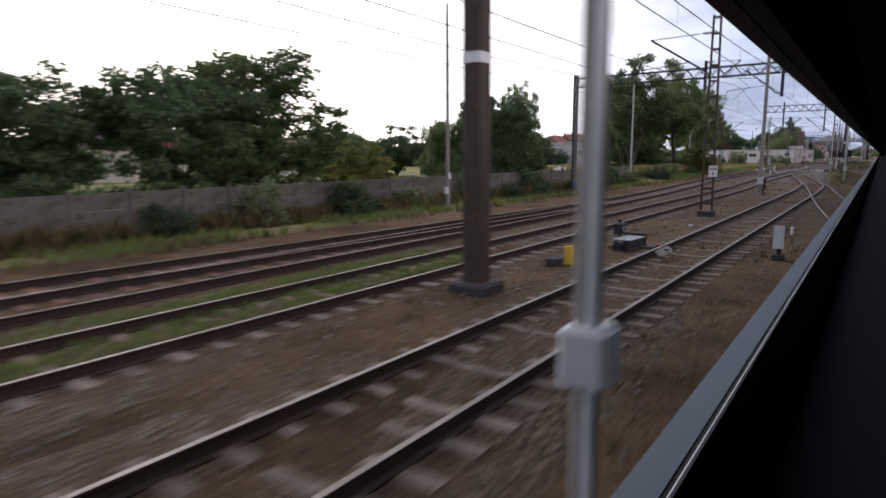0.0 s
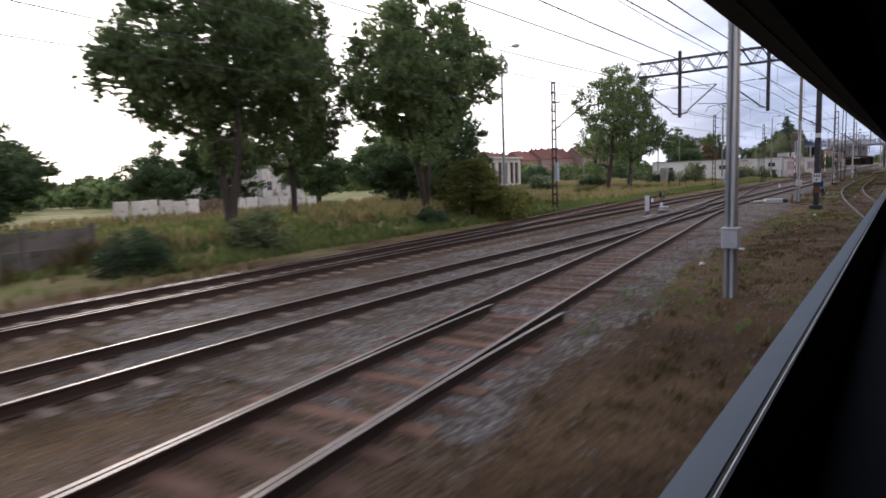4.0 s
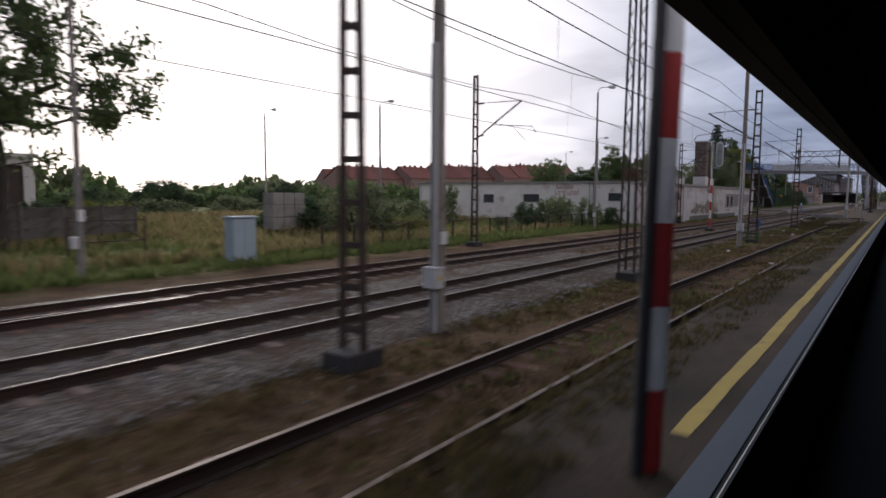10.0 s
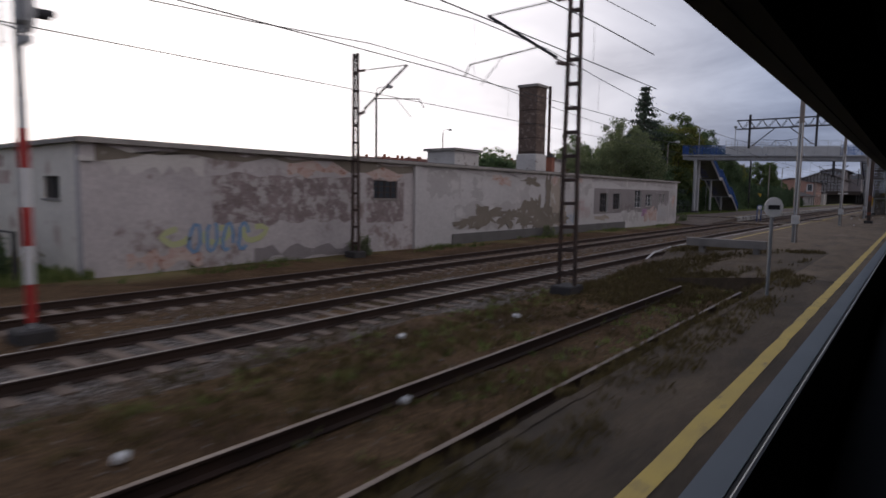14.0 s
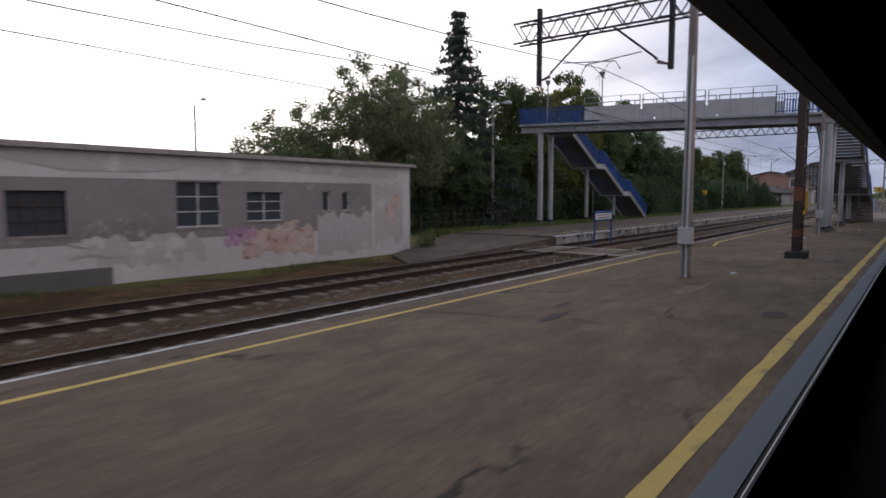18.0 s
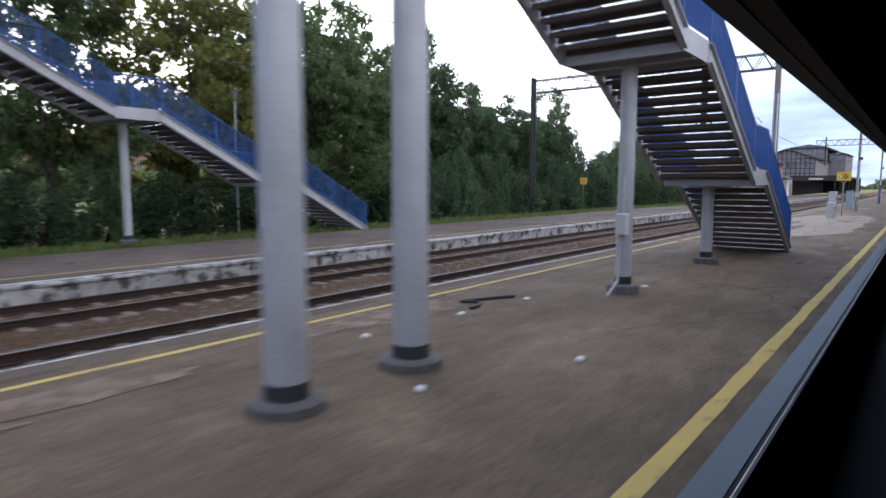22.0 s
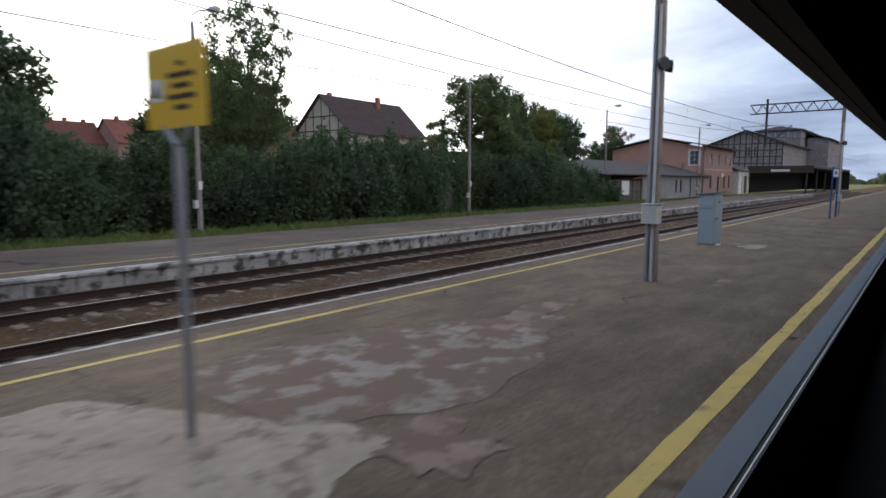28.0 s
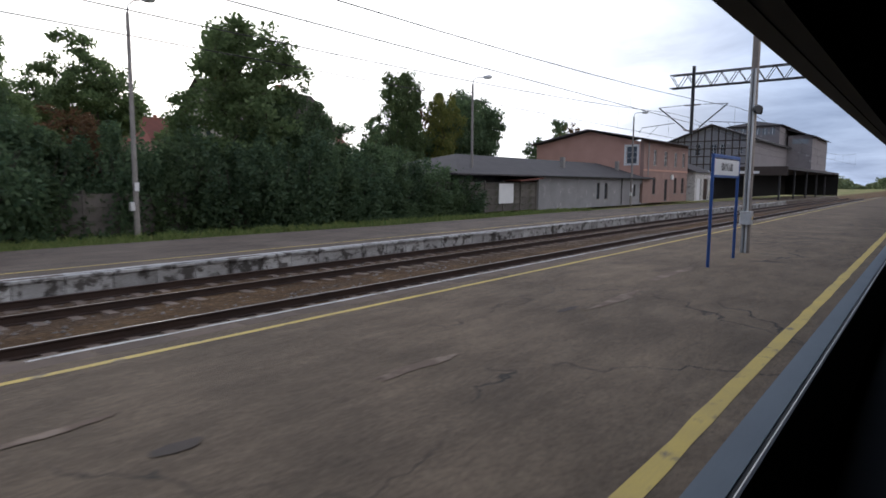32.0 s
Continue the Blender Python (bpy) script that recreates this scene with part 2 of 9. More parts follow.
def asphalt_mat(name, c1, c2, c3, crack=0.007):
    """Worn tarmac: blotches, grit, faint cracks."""
    m = bpy.data.materials.new(name)
    m.use_nodes = True
    n, l = m.node_tree.nodes, m.node_tree.links
    b = n["Principled BSDF"]
    geo = n.new("ShaderNodeNewGeometry")

    def noisy(scale, detail, rough=0.6, kind="ShaderNodeTexNoise"):
        q = n.new(kind)
        q.inputs["Scale"].default_value, q.inputs["Detail"].default_value, q.inputs["Roughness"].default_value = scale, detail, rough
        l.new(geo.outputs["Position"], q.inputs["Vector"])
        return q.outputs["Fac"]

    r = n.new("ShaderNodeValToRGB")
    r.color_ramp.elements.new(0.5)
    for e, (p, c) in zip(r.color_ramp.elements, ((0.33, c1), (0.52, c2), (0.7, c3))):
        e.position, e.color = p, (*c, 1)
    l.new(noisy(0.32, 9, 0.66), r.inputs[0])
    g = n.new("ShaderNodeMapRange")
    g.inputs["From Min"].default_value, g.inputs["From Max"].default_value = 0.3, 0.75
    g.inputs["To Min"].default_value, g.inputs["To Max"].default_value = 0.48, 1.6
    l.new(noisy(21, 7, 0.8), g.inputs["Value"])
    mul = n.new("ShaderNodeMix")
    mul.data_type, mul.blend_type = "RGBA", "MULTIPLY"
    mul.inputs[0].default_value = 1
    # foot-worn streaks that run along the platform
    stretch = n.new("ShaderNodeVectorMath")
    stretch.operation = "MULTIPLY"
    stretch.inputs[1].default_value = (0.75, 2.3, 1.0)
    l.new(geo.outputs["Position"], stretch.inputs[0])
    sn = n.new("ShaderNodeTexNoise")
    sn.inputs["Scale"].default_value, sn.inputs["Detail"].default_value, sn.inputs["Roughness"].default_value = 1.15, 8, 0.68
    l.new(stretch.outputs[0], sn.inputs["Vector"])
    sm = n.new("ShaderNodeMapRange")
    sm.inputs["From Min"].default_value, sm.inputs["From Max"].default_value = 0.35, 0.68
    sm.inputs["To Min"].default_value, sm.inputs["To Max"].default_value = 0.78, 1.27
    l.new(sn.outputs["Fac"], sm.inputs["Value"])
    both = n.new("ShaderNodeMath")
    both.operation = "MULTIPLY"
    l.new(sm.outputs[0], both.inputs[0])
    l.new(g.outputs[0], both.inputs[1])
    l.new(r.outputs[0], mul.inputs[6])
    l.new(both.outputs[0], mul.inputs[7])
    # cracks follow the borders of large uneven cells
    wob = n.new("ShaderNodeTexNoise")
    wob.inputs["Scale"].default_value, wob.inputs["Detail"].default_value = 1.3, 5
    l.new(geo.outputs["Position"], wob.inputs["Vector"])
    wa = n.new("ShaderNodeVectorMath")
    wa.operation = "MULTIPLY_ADD"
    wa.inputs[1].default_value = (1.4, 1.4, 0)
    l.new(wob.outputs["Color"], wa.inputs[0])
    l.new(geo.outputs["Position"], wa.inputs[2])
    vo = n.new("ShaderNodeTexVoronoi")
    vo.feature = "DISTANCE_TO_EDGE"
    vo.inputs["Scale"].default_value = 0.23
    l.new(wa.outputs[0], vo.inputs["Vector"])
    cr = n.new("ShaderNodeMapRange")
    cr.inputs["From Min"].default_value, cr.inputs["From Max"].default_value = crack * 0.35, crack
    l.new(vo.outputs["Distance"], cr.inputs["Value"])
    # only some of the borders have opened
    part_open = n.new("ShaderNodeMapRange")
    part_open.inputs["From Min"].default_value, part_open.inputs["From Max"].default_value = 0.5, 0.58
    part_open.inputs["To Min"].default_value, part_open.inputs["To Max"].default_value = 1.0, 0.0
    l.new(noisy(0.17, 3), part_open.inputs["Value"])
    mxm = n.new("ShaderNodeMath")
    mxm.operation = "MAXIMUM"
    l.new(cr.outputs[0], mxm.inputs[0])
    l.new(part_open.outputs[0], mxm.inputs[1])
    ck = n.new("ShaderNodeMix")
    ck.data_type = "RGBA"
    ck.inputs[6].default_value = (0.03, 0.026, 0.022, 1)
    l.new(mxm.outputs[0], ck.inputs[0])
    l.new(mul.outputs[2], ck.inputs[7])
    l.new(ck.outputs[2], b.inputs["Base Color"])
    b.inputs["Roughness"].default_value, b.inputs["Specular IOR Level"].default_value = 0.85, 0.3
    bp = n.new("ShaderNodeBump")
    bp.inputs["Strength"].default_value, bp.inputs["Distance"].default_value = 0.8, 0.02
    l.new(noisy(40, 5, 0.7), bp.inputs["Height"])
    l.new(bp.outputs[0], b.inputs["Normal"])
    return m


def glass_mat(name, tint=(0.05, 0.06, 0.07)):
    m = bpy.data.materials.new(name)
    m.use_nodes = True
    b = m.node_tree.nodes["Principled BSDF"]
    b.inputs["Base Color"].default_value = (*tint, 1)
    b.inputs["Roughness"].default_value, b.inputs["Specular IOR Level"].default_value = 0.08, 0.8
    return m


def gravel_mat(name, dark, mid, pale, dirt, cut, scale=17.0):
    """Crushed stone: each stone has its own shade, with dust and soil lying between in drifts; crevice shade is painted
    into the gaps.
    """
    m = bpy.data.materials.new(name)
    m.use_nodes = True
    n, l = m.node_tree.nodes, m.node_tree.links
    b = n["Principled BSDF"]
    geo = n.new("ShaderNodeNewGeometry")
    wob = n.new("ShaderNodeTexNoise")
    wob.inputs["Scale"].default_value, wob.inputs["Detail"].default_value = 22, 3
    l.new(geo.outputs["Position"], wob.inputs["Vector"])
    sc = n.new("ShaderNodeVectorMath")
    sc.operation = "MULTIPLY_ADD"
    sc.inputs[1].default_value = (0.05, 0.05, 0.05)
    l.new(wob.outputs["Color"], sc.inputs[0])
    l.new(geo.outputs["Position"], sc.inputs[2])
    vo = n.new("ShaderNodeTexVoronoi")
    vo.inputs["Scale"].default_value, vo.inputs["Randomness"].default_value = scale, 1.0
    l.new(sc.outputs[0], vo.inputs["Vector"])
    sp = n.new("ShaderNodeSeparateXYZ")
    l.new(vo.outputs["Color"], sp.inputs[0])
    r = n.new("ShaderNodeValToRGB")
    r.color_ramp.elements.new(0.5)
    for e, (p, c) in zip(r.color_ramp.elements, ((0.1, dark), (0.5, mid), (0.95, pale))):
        e.position, e.color = p, (*c, 1)
    l.new(sp.outputs[0], r.inputs[0])
    big = n.new("ShaderNodeTexNoise")
    big.inputs["Scale"].default_value, big.inputs["Detail"].default_value, big.inputs["Roughness"].default_value = 0.55, 9, 0.66
    l.new(geo.outputs["Position"], big.inputs["Vector"])
    mr = n.new("ShaderNodeMapRange")
    mr.inputs["From Min"].default_value, mr.inputs["From Max"].default_value, mr.inputs["To Max"].default_value = cut - 0.09, cut + 0.07, 0.85
    l.new(big.outputs["Fac"], mr.inputs["Value"])
    mx = n.new("ShaderNodeMix")
    mx.data_type = "RGBA"
    mx.inputs[7].default_value = (*dirt, 1)
    l.new(mr.outputs[0], mx.inputs[0])
    l.new(r.outputs[0], mx.inputs[6])
    # painted crevice shade: the colour darkens towards the gaps between stones
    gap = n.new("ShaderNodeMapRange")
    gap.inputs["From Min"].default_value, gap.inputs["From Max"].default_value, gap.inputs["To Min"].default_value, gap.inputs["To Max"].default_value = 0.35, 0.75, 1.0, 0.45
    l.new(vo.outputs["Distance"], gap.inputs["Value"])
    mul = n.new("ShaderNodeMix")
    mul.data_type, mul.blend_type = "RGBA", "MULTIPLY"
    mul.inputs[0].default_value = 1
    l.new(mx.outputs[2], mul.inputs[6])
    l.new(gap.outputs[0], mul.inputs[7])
    l.new(mul.outputs[2], b.inputs["Base Color"])
    b.inputs["Roughness"].default_value, b.inputs["Specular IOR Level"].default_value = 0.95, 0.15
    bp = n.new("ShaderNodeBump")
    bp.invert = True
    bp.inputs["Strength"].default_value, bp.inputs["Distance"].default_value = 1.0, 0.05
    l.new(vo.outputs["Distance"], bp.inputs["Height"])
    l.new(bp.outputs[0], b.inputs["Normal"])
    return m


GROUND = ground_mat()
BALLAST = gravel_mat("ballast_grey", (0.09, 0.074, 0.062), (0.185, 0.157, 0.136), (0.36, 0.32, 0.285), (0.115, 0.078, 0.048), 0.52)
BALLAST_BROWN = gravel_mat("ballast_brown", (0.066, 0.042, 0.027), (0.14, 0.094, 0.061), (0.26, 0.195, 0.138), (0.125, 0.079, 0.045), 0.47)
STONE = mat("ballast_stone", (0.3, 0.28, 0.26), (0.12, 0.105, 0.09), 3, 30, 0.95, bump=0.3, space="World", spec=0.15)
RAIL_RUST = mat("rusty_rail", (0.055, 0.032, 0.022), (0.028, 0.019, 0.015), 2, 40, 0.85, 0.2, 0.4, 0.004)
RAIL_TOP = mat("rail_running_surface", (0.27, 0.24, 0.225), (0.13, 0.1, 0.085), 1, 60, 0.5, 0.75, 0.15, 0.002)
RAIL_TOP_DULL = mat("rail_dull_surface", (0.22, 0.18, 0.155), (0.1, 0.07, 0.055), 1, 50, 0.55, 0.7, 0.2, 0.003)
SLEEPER_C = mat("concrete_sleeper", (0.235, 0.18, 0.138), (0.12, 0.086, 0.064), 2.5, 30, 0.92, bump=0.5, rand=0.25)
SLEEPER_W = mat("timber_sleeper", (0.185, 0.092, 0.056), (0.09, 0.052, 0.036), 3, 40, 0.9, bump=0.6, rand=0.3)
ASPHALT = asphalt_mat("worn_platform_tarmac", (0.1, 0.073, 0.047), (0.137, 0.1, 0.065), (0.186, 0.138, 0.091))
ASPHALT_FAR = asphalt_mat("far_platform_tarmac", (0.088, 0.066, 0.05), (0.122, 0.094, 0.073), (0.16, 0.126, 0.1))
PATCH = mat("worn_concrete_patch", (0.27, 0.24, 0.207), (0.17, 0.138, 0.109), 1.1, 11, 0.92, bump=0.6, dist=0.012, c3=(0.13, 0.09, 0.063), t3=0.47, space="World")
PATCH_PALE = mat("pale_bared_concrete", (0.355, 0.296, 0.234), (0.23, 0.185, 0.142), 1.1, 9, 0.92, bump=0.7, dist=0.015, c3=(0.16, 0.118, 0.085), t3=0.575, space="World")
PATCH_TAN = mat("sandy_patch", (0.245, 0.187, 0.14), (0.165, 0.118, 0.085), 1.5, 17, 0.92, bump=0.6, dist=0.012, c3=(0.13, 0.09, 0.063), t3=0.5, space="World")
EARTH = asphalt_mat("earthy_overgrown_tarmac", (0.045, 0.034, 0.022), (0.075, 0.054, 0.034), (0.11, 0.08, 0.05), 0.004)
YELLOW_PAINT = mat("worn_yellow_paint", (0.6, 0.44, 0.1), (0.43, 0.32, 0.1), 2, 40, 0.75, bump=0.3, c3=(0.17, 0.14, 0.1), t3=0.63, space="World")
WHITE_PAINT = mat("worn_white_paint", (0.66, 0.65, 0.62), (0.4, 0.38, 0.36), 2.5, 40, 0.8, bump=0.3, c3=(0.17, 0.15, 0.13), t3=0.6, space="World")
SLAB_BRIGHT = mat("weathered_white_slab", (0.72, 0.7, 0.66), (0.5, 0.47, 0.42), 1.2, 20, 0.9, bump=0.5, rand=0.2, c3=(0.2, 0.18, 0.15), t3=0.62, space="World")
SLAB_WHITE = mat("whitewashed_slab", (0.47, 0.465, 0.445), (0.22, 0.21, 0.195), 1.6, 22, 0.9, bump=0.5, rand=0.25, c3=(0.075, 0.068, 0.06), t3=0.55, space="World")
SLAB = mat("platform_edge_slab", (0.15, 0.108, 0.08), (0.09, 0.065, 0.048), 2, 26, 0.92, bump=0.5, rand=0.2)
POLE = mat("weathered_pole_concrete", (0.3, 0.265, 0.23), (0.18, 0.15, 0.125), 1.4, 26, 0.9, bump=0.5, c3=(0.13, 0.105, 0.085), t3=0.62)
CONCRETE = mat("weathered_concrete", (0.3, 0.28, 0.255), (0.17, 0.155, 0.14), 2, 28, 0.9, bump=0.5, rand=0.12)
CONCRETE_DARK = mat("dark_concrete", (0.055, 0.052, 0.05), (0.03, 0.028, 0.027), 3, 30, 0.9, bump=0.5)
FENCE_CONC = mat("grey_fence_concrete", (0.135, 0.12, 0.108), (0.075, 0.068, 0.058), 1.2, 18, 0.95, bump=0.5, rand=0.2, c3=(0.06, 0.062, 0.04), t3=0.57)
STEEL_BROWN = mat("rust_brown_steel", (0.075, 0.048, 0.036), (0.035, 0.026, 0.022), 3, 35, 0.75, 0.1, 0.4, 0.004, c3=(0.13, 0.06, 0.03), t3=0.64)
STEEL_DARK = mat("dark_painted_steel", (0.05, 0.05, 0.052), (0.028, 0.027, 0.027), 3, 40, 0.65, 0.2, 0.3, 0.003)
STEEL_GALV = mat("galvanised_steel", (0.36, 0.37, 0.38), (0.24, 0.245, 0.25), 3, 45, 0.55, 0.5, 0.2, 0.002)
WIRE = mat("copper_wire_dark", (0.045, 0.042, 0.04), (0.03, 0.028, 0.027), 1, 20, 0.6, 0.4, 0)
INSULATOR = mat("brown_insulator", (0.1, 0.05, 0.035), (0.06, 0.035, 0.03), 5, 40, 0.35, 0, 0)
RED = mat("signal_red_paint", (0.42, 0.03, 0.025), (0.3, 0.03, 0.025), 3, 40, 0.6, bump=0.2)
WHITE = mat("white_paint", (0.72, 0.72, 0.7), (0.55, 0.55, 0.53), 3, 40, 0.6, bump=0.2)
WHITE_BOX = mat("off_white_casing", (0.6, 0.6, 0.58), (0.45, 0.45, 0.44), 4, 50, 0.6, bump=0.2)
BLACK = mat("matt_black", (0.02, 0.02, 0.021), (0.012, 0.012, 0.012), 4, 40, 0.6, bump=0.2)
ORANGE = mat("faded_orange_band", (0.2, 0.07, 0.034), (0.13, 0.05, 0.03), 5, 40, 0.75, bump=0.3)
CAB_WHITE = mat("pale_grey_cabinet", (0.5, 0.505, 0.5), (0.4, 0.4, 0.395), 1.5, 45, 0.7, bump=0.2, c3=(0.33, 0.32, 0.3), t3=0.66)
CAB_BLUE = mat("blue_grey_cabinet", (0.35, 0.425, 0.465), (0.28, 0.345, 0.38), 1.5, 45, 0.55, bump=0.2)
BLUE = mat("blue_paint", (0.02, 0.075, 0.26), (0.014, 0.05, 0.18), 2, 40, 0.5, bump=0.2)
BLUE_PANEL = mat("blue_railing_panel", (0.02, 0.085, 0.29), (0.014, 0.06, 0.21), 2, 40, 0.5, bump=0.1)
BRIDGE = mat("pale_grey_bridge_paint", (0.42, 0.43, 0.44), (0.3, 0.3, 0.305), 1.5, 30, 0.6, 0.1, 0.2, c3=(0.2, 0.18, 0.16), t3=0.7)
TREAD = mat("stair_tread_steel", (0.16, 0.135, 0.12), (0.09, 0.075, 0.068), 2, 30, 0.8, 0.1, 0.4)
SIGN_YELLOW = mat("yellow_sign_sheet", (0.72, 0.47, 0.03), (0.62, 0.4, 0.03), 2, 40, 0.5, bump=0.05)
SIGN_WHITE = mat("white_sign_sheet", (0.7, 0.7, 0.69), (0.6, 0.6, 0.6), 2, 40, 0.5, bump=0.05)
INK = mat("sign_ink", (0.03, 0.03, 0.03), (0.02, 0.02, 0.02), 3, 40, 0.6, bump=0)
PLASTER = mat("stained_white_plaster", (0.56, 0.54, 0.51), (0.43, 0.41, 0.385), 0.6, 9, 0.95, bump=0.6, dist=0.02, c3=(0.3, 0.265, 0.235), t3=0.63, space="World")
SHED_PALE = mat("pale_grey_washed_plaster", (0.52, 0.505, 0.495), (0.41, 0.395, 0.385), 0.45, 7, 0.95, bump=0.6, dist=0.02, c3=(0.3, 0.28, 0.262), t3=0.66, space="World")
SHED_WASH = mat("thin_grey_wash", (0.43, 0.41, 0.4), (0.34, 0.322, 0.31), 0.6, 9, 0.95, bump=0.6, dist=0.02, c3=(0.5, 0.485, 0.47), t3=0.6, space="World")
LOW_WALL = mat("grey_blue_render", (0.27, 0.265, 0.27), (0.2, 0.195, 0.198), 0.8, 10, 0.95, bump=0.5, dist=0.02, c3=(0.35, 0.34, 0.335), t3=0.64, space="World")
SHED_TAN = mat("tan_patched_plaster", (0.36, 0.315, 0.26), (0.29, 0.25, 0.205), 0.8, 10, 0.95, bump=0.6, dist=0.02, c3=(0.45, 0.42, 0.38), t3=0.62, space="World")
PLASTER_GREY = mat("grey_patched_plaster", (0.6, 0.58, 0.55), (0.41, 0.39, 0.365), 0.7, 10, 0.95, bump=0.6, dist=0.02, c3=(0.17, 0.13, 0.11), t3=0.6, space="World")
SHED_FRONT = mat("lilac_grey_plaster", (0.5, 0.465, 0.455), (0.34, 0.315, 0.31), 0.55, 8, 0.95, bump=0.7, dist=0.02, c3=(0.25, 0.205, 0.19), t3=0.585, space="World")
# cream plaster, made paler so the colour carries the glow on that end
SHED_CREAM = mat("cream_end_plaster", (0.76, 0.72, 0.64), (0.6, 0.56, 0.5), 0.5, 8, 0.95, bump=0.5, dist=0.02, c3=(0.5, 0.41, 0.36), t3=0.61, space="World")
PLASTER_DARK = mat("dark_grey_plaster", (0.25, 0.228, 0.226), (0.19, 0.172, 0.17), 0.7, 12, 0.95, bump=0.6, dist=0.02, c3=(0.33, 0.31, 0.305), t3=0.66, space="World")
PLASTER_BARE = mat("bare_purple_render", (0.29, 0.24, 0.235), (0.15, 0.118, 0.113), 1.9, 13, 0.95, bump=0.9, dist=0.03, c3=(0.4, 0.37, 0.355), t3=0.545, space="World")
PLINTH = mat("dark_plinth", (0.14, 0.135, 0.13), (0.09, 0.085, 0.08), 1, 15, 0.95, bump=0.6, space="World")
BRICK_FADED = mat("faded_brick_showing_through", (0.42, 0.27, 0.225), (0.5, 0.45, 0.41), 2.2, 14, 0.95, bump=0.6, c3=(0.28, 0.13, 0.09), t3=0.6, space="World")
DAMP = mat("damp_brown_plaster", (0.21, 0.183, 0.148), (0.15, 0.13, 0.104), 1.1, 16, 0.95, bump=0.6, c3=(0.36, 0.34, 0.31), t3=0.64, space="World")
BRICK_BROWN = mat("sooty_brown_brick", (0.16, 0.115, 0.09), (0.085, 0.062, 0.05), 2.5, 18, 0.95, bump=0.9, dist=0.03, c3=(0.24, 0.19, 0.16), t3=0.6, space="World")
BRICK = mat("red_brick", (0.3, 0.12, 0.075), (0.2, 0.085, 0.06), 4, 30, 0.9, bump=0.5, rand=0.3)
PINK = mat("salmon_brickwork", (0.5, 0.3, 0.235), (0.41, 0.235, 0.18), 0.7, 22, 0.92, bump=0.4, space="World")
# the front of the same brick, with its shade put into the colour
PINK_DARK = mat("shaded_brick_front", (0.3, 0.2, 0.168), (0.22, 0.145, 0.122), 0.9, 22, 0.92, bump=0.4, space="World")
ROOF_FELT = mat("dark_roof_felt", (0.075, 0.068, 0.068), (0.05, 0.045, 0.045), 1, 18, 0.9, bump=0.5)
ROOF_TILE = mat("red_roof_tiles", (0.2, 0.078, 0.056), (0.13, 0.052, 0.042), 0.5, 6, 0.9, bump=0.6, rand=0.2)
ROOF_BROWN = mat("brown_roof_tiles", (0.075, 0.05, 0.048), (0.045, 0.032, 0.032), 0.8, 8, 0.9, bump=0.6)
HOUSE_WALL = mat("cream_house_wall", (0.5, 0.46, 0.4), (0.4, 0.36, 0.31), 0.5, 10, 0.95, bump=0.3, rand=0.15)
TIMBER = mat("dark_timber", (0.06, 0.045, 0.036), (0.04, 0.03, 0.025), 2, 30, 0.85, bump=0.4)
GLASS = glass_mat("dark_window_glass")
GLASS_PALE = glass_mat("dusty_glass", (0.2, 0.22, 0.23))
# near-black stand-in for the shade inside rooms and under the canopy
VOID = mat("dark_interior", (0.018, 0.017, 0.016), (0.012, 0.011, 0.011), 2, 20, 0.95, bump=0)
GRAFF_BLUE = mat("graffiti_blue", (0.14, 0.25, 0.42), (0.2, 0.3, 0.42), 3, 25, 0.9, bump=0.4)
GRAFF_PALE = mat("graffiti_faded_blue", (0.36, 0.4, 0.47), (0.42, 0.42, 0.44), 3, 25, 0.9, bump=0.4)
GRAFF_RED = mat("graffiti_red", (0.4, 0.16, 0.14), (0.34, 0.2, 0.18), 3, 25, 0.9, bump=0.4)
GRAFF_LIME = mat("graffiti_lime", (0.42, 0.45, 0.2), (0.42, 0.43, 0.28), 3, 25, 0.9, bump=0.4)
GRAFF_PINK = mat("graffiti_pink", (0.4, 0.16, 0.36), (0.36, 0.22, 0.33), 3, 25, 0.9, bump=0.4)
# near-black: the dimness inside the carriage is put into this colour
TRAIN_BLACK = mat("unlit_carriage_lining", (0.0075, 0.0075, 0.008), (0.005, 0.005, 0.0055), 3, 60, 0.6, bump=0.05, spec=0.2)
TRAIN_SKIN = mat("grey_blue_carriage_side", (0.12, 0.15, 0.19), (0.09, 0.115, 0.15), 2, 50, 0.5, bump=0.05)
TRAIN_SEAL = mat("grey_window_seal", (0.12, 0.145, 0.165), (0.085, 0.105, 0.125), 3, 60, 0.5, bump=0.1)
TRAIN_TRIM = mat("dull_aluminium_trim", (0.35, 0.36, 0.37), (0.25, 0.26, 0.27), 3, 60, 0.5, 0.7, 0.05)
BARK = mat("bark", (0.075, 0.06, 0.048), (0.04, 0.033, 0.027), 3, 20, 0.95, bump=0.8, dist=0.03)
BARK_PALE = mat("pale_bark", (0.16, 0.14, 0.12), (0.09, 0.08, 0.07), 3, 20, 0.95, bump=0.8, dist=0.03)
LEAF = leaf_mat("broad_leaves", (0.08, 0.12, 0.046), (0.158, 0.208, 0.085), 0.55)
LEAF_DARK = leaf_mat("dark_leaves", (0.061, 0.098, 0.046), (0.115, 0.163, 0.075), 0.5)
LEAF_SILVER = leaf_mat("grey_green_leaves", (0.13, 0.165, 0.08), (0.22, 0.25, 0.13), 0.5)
LEAF_GOLD = leaf_mat("yellowing_leaves", (0.11, 0.14, 0.035), (0.22, 0.21, 0.055), 0.5)
LEAF_RUST = leaf_mat("reddish_leaves", (0.1, 0.05, 0.025), (0.14, 0.09, 0.04))
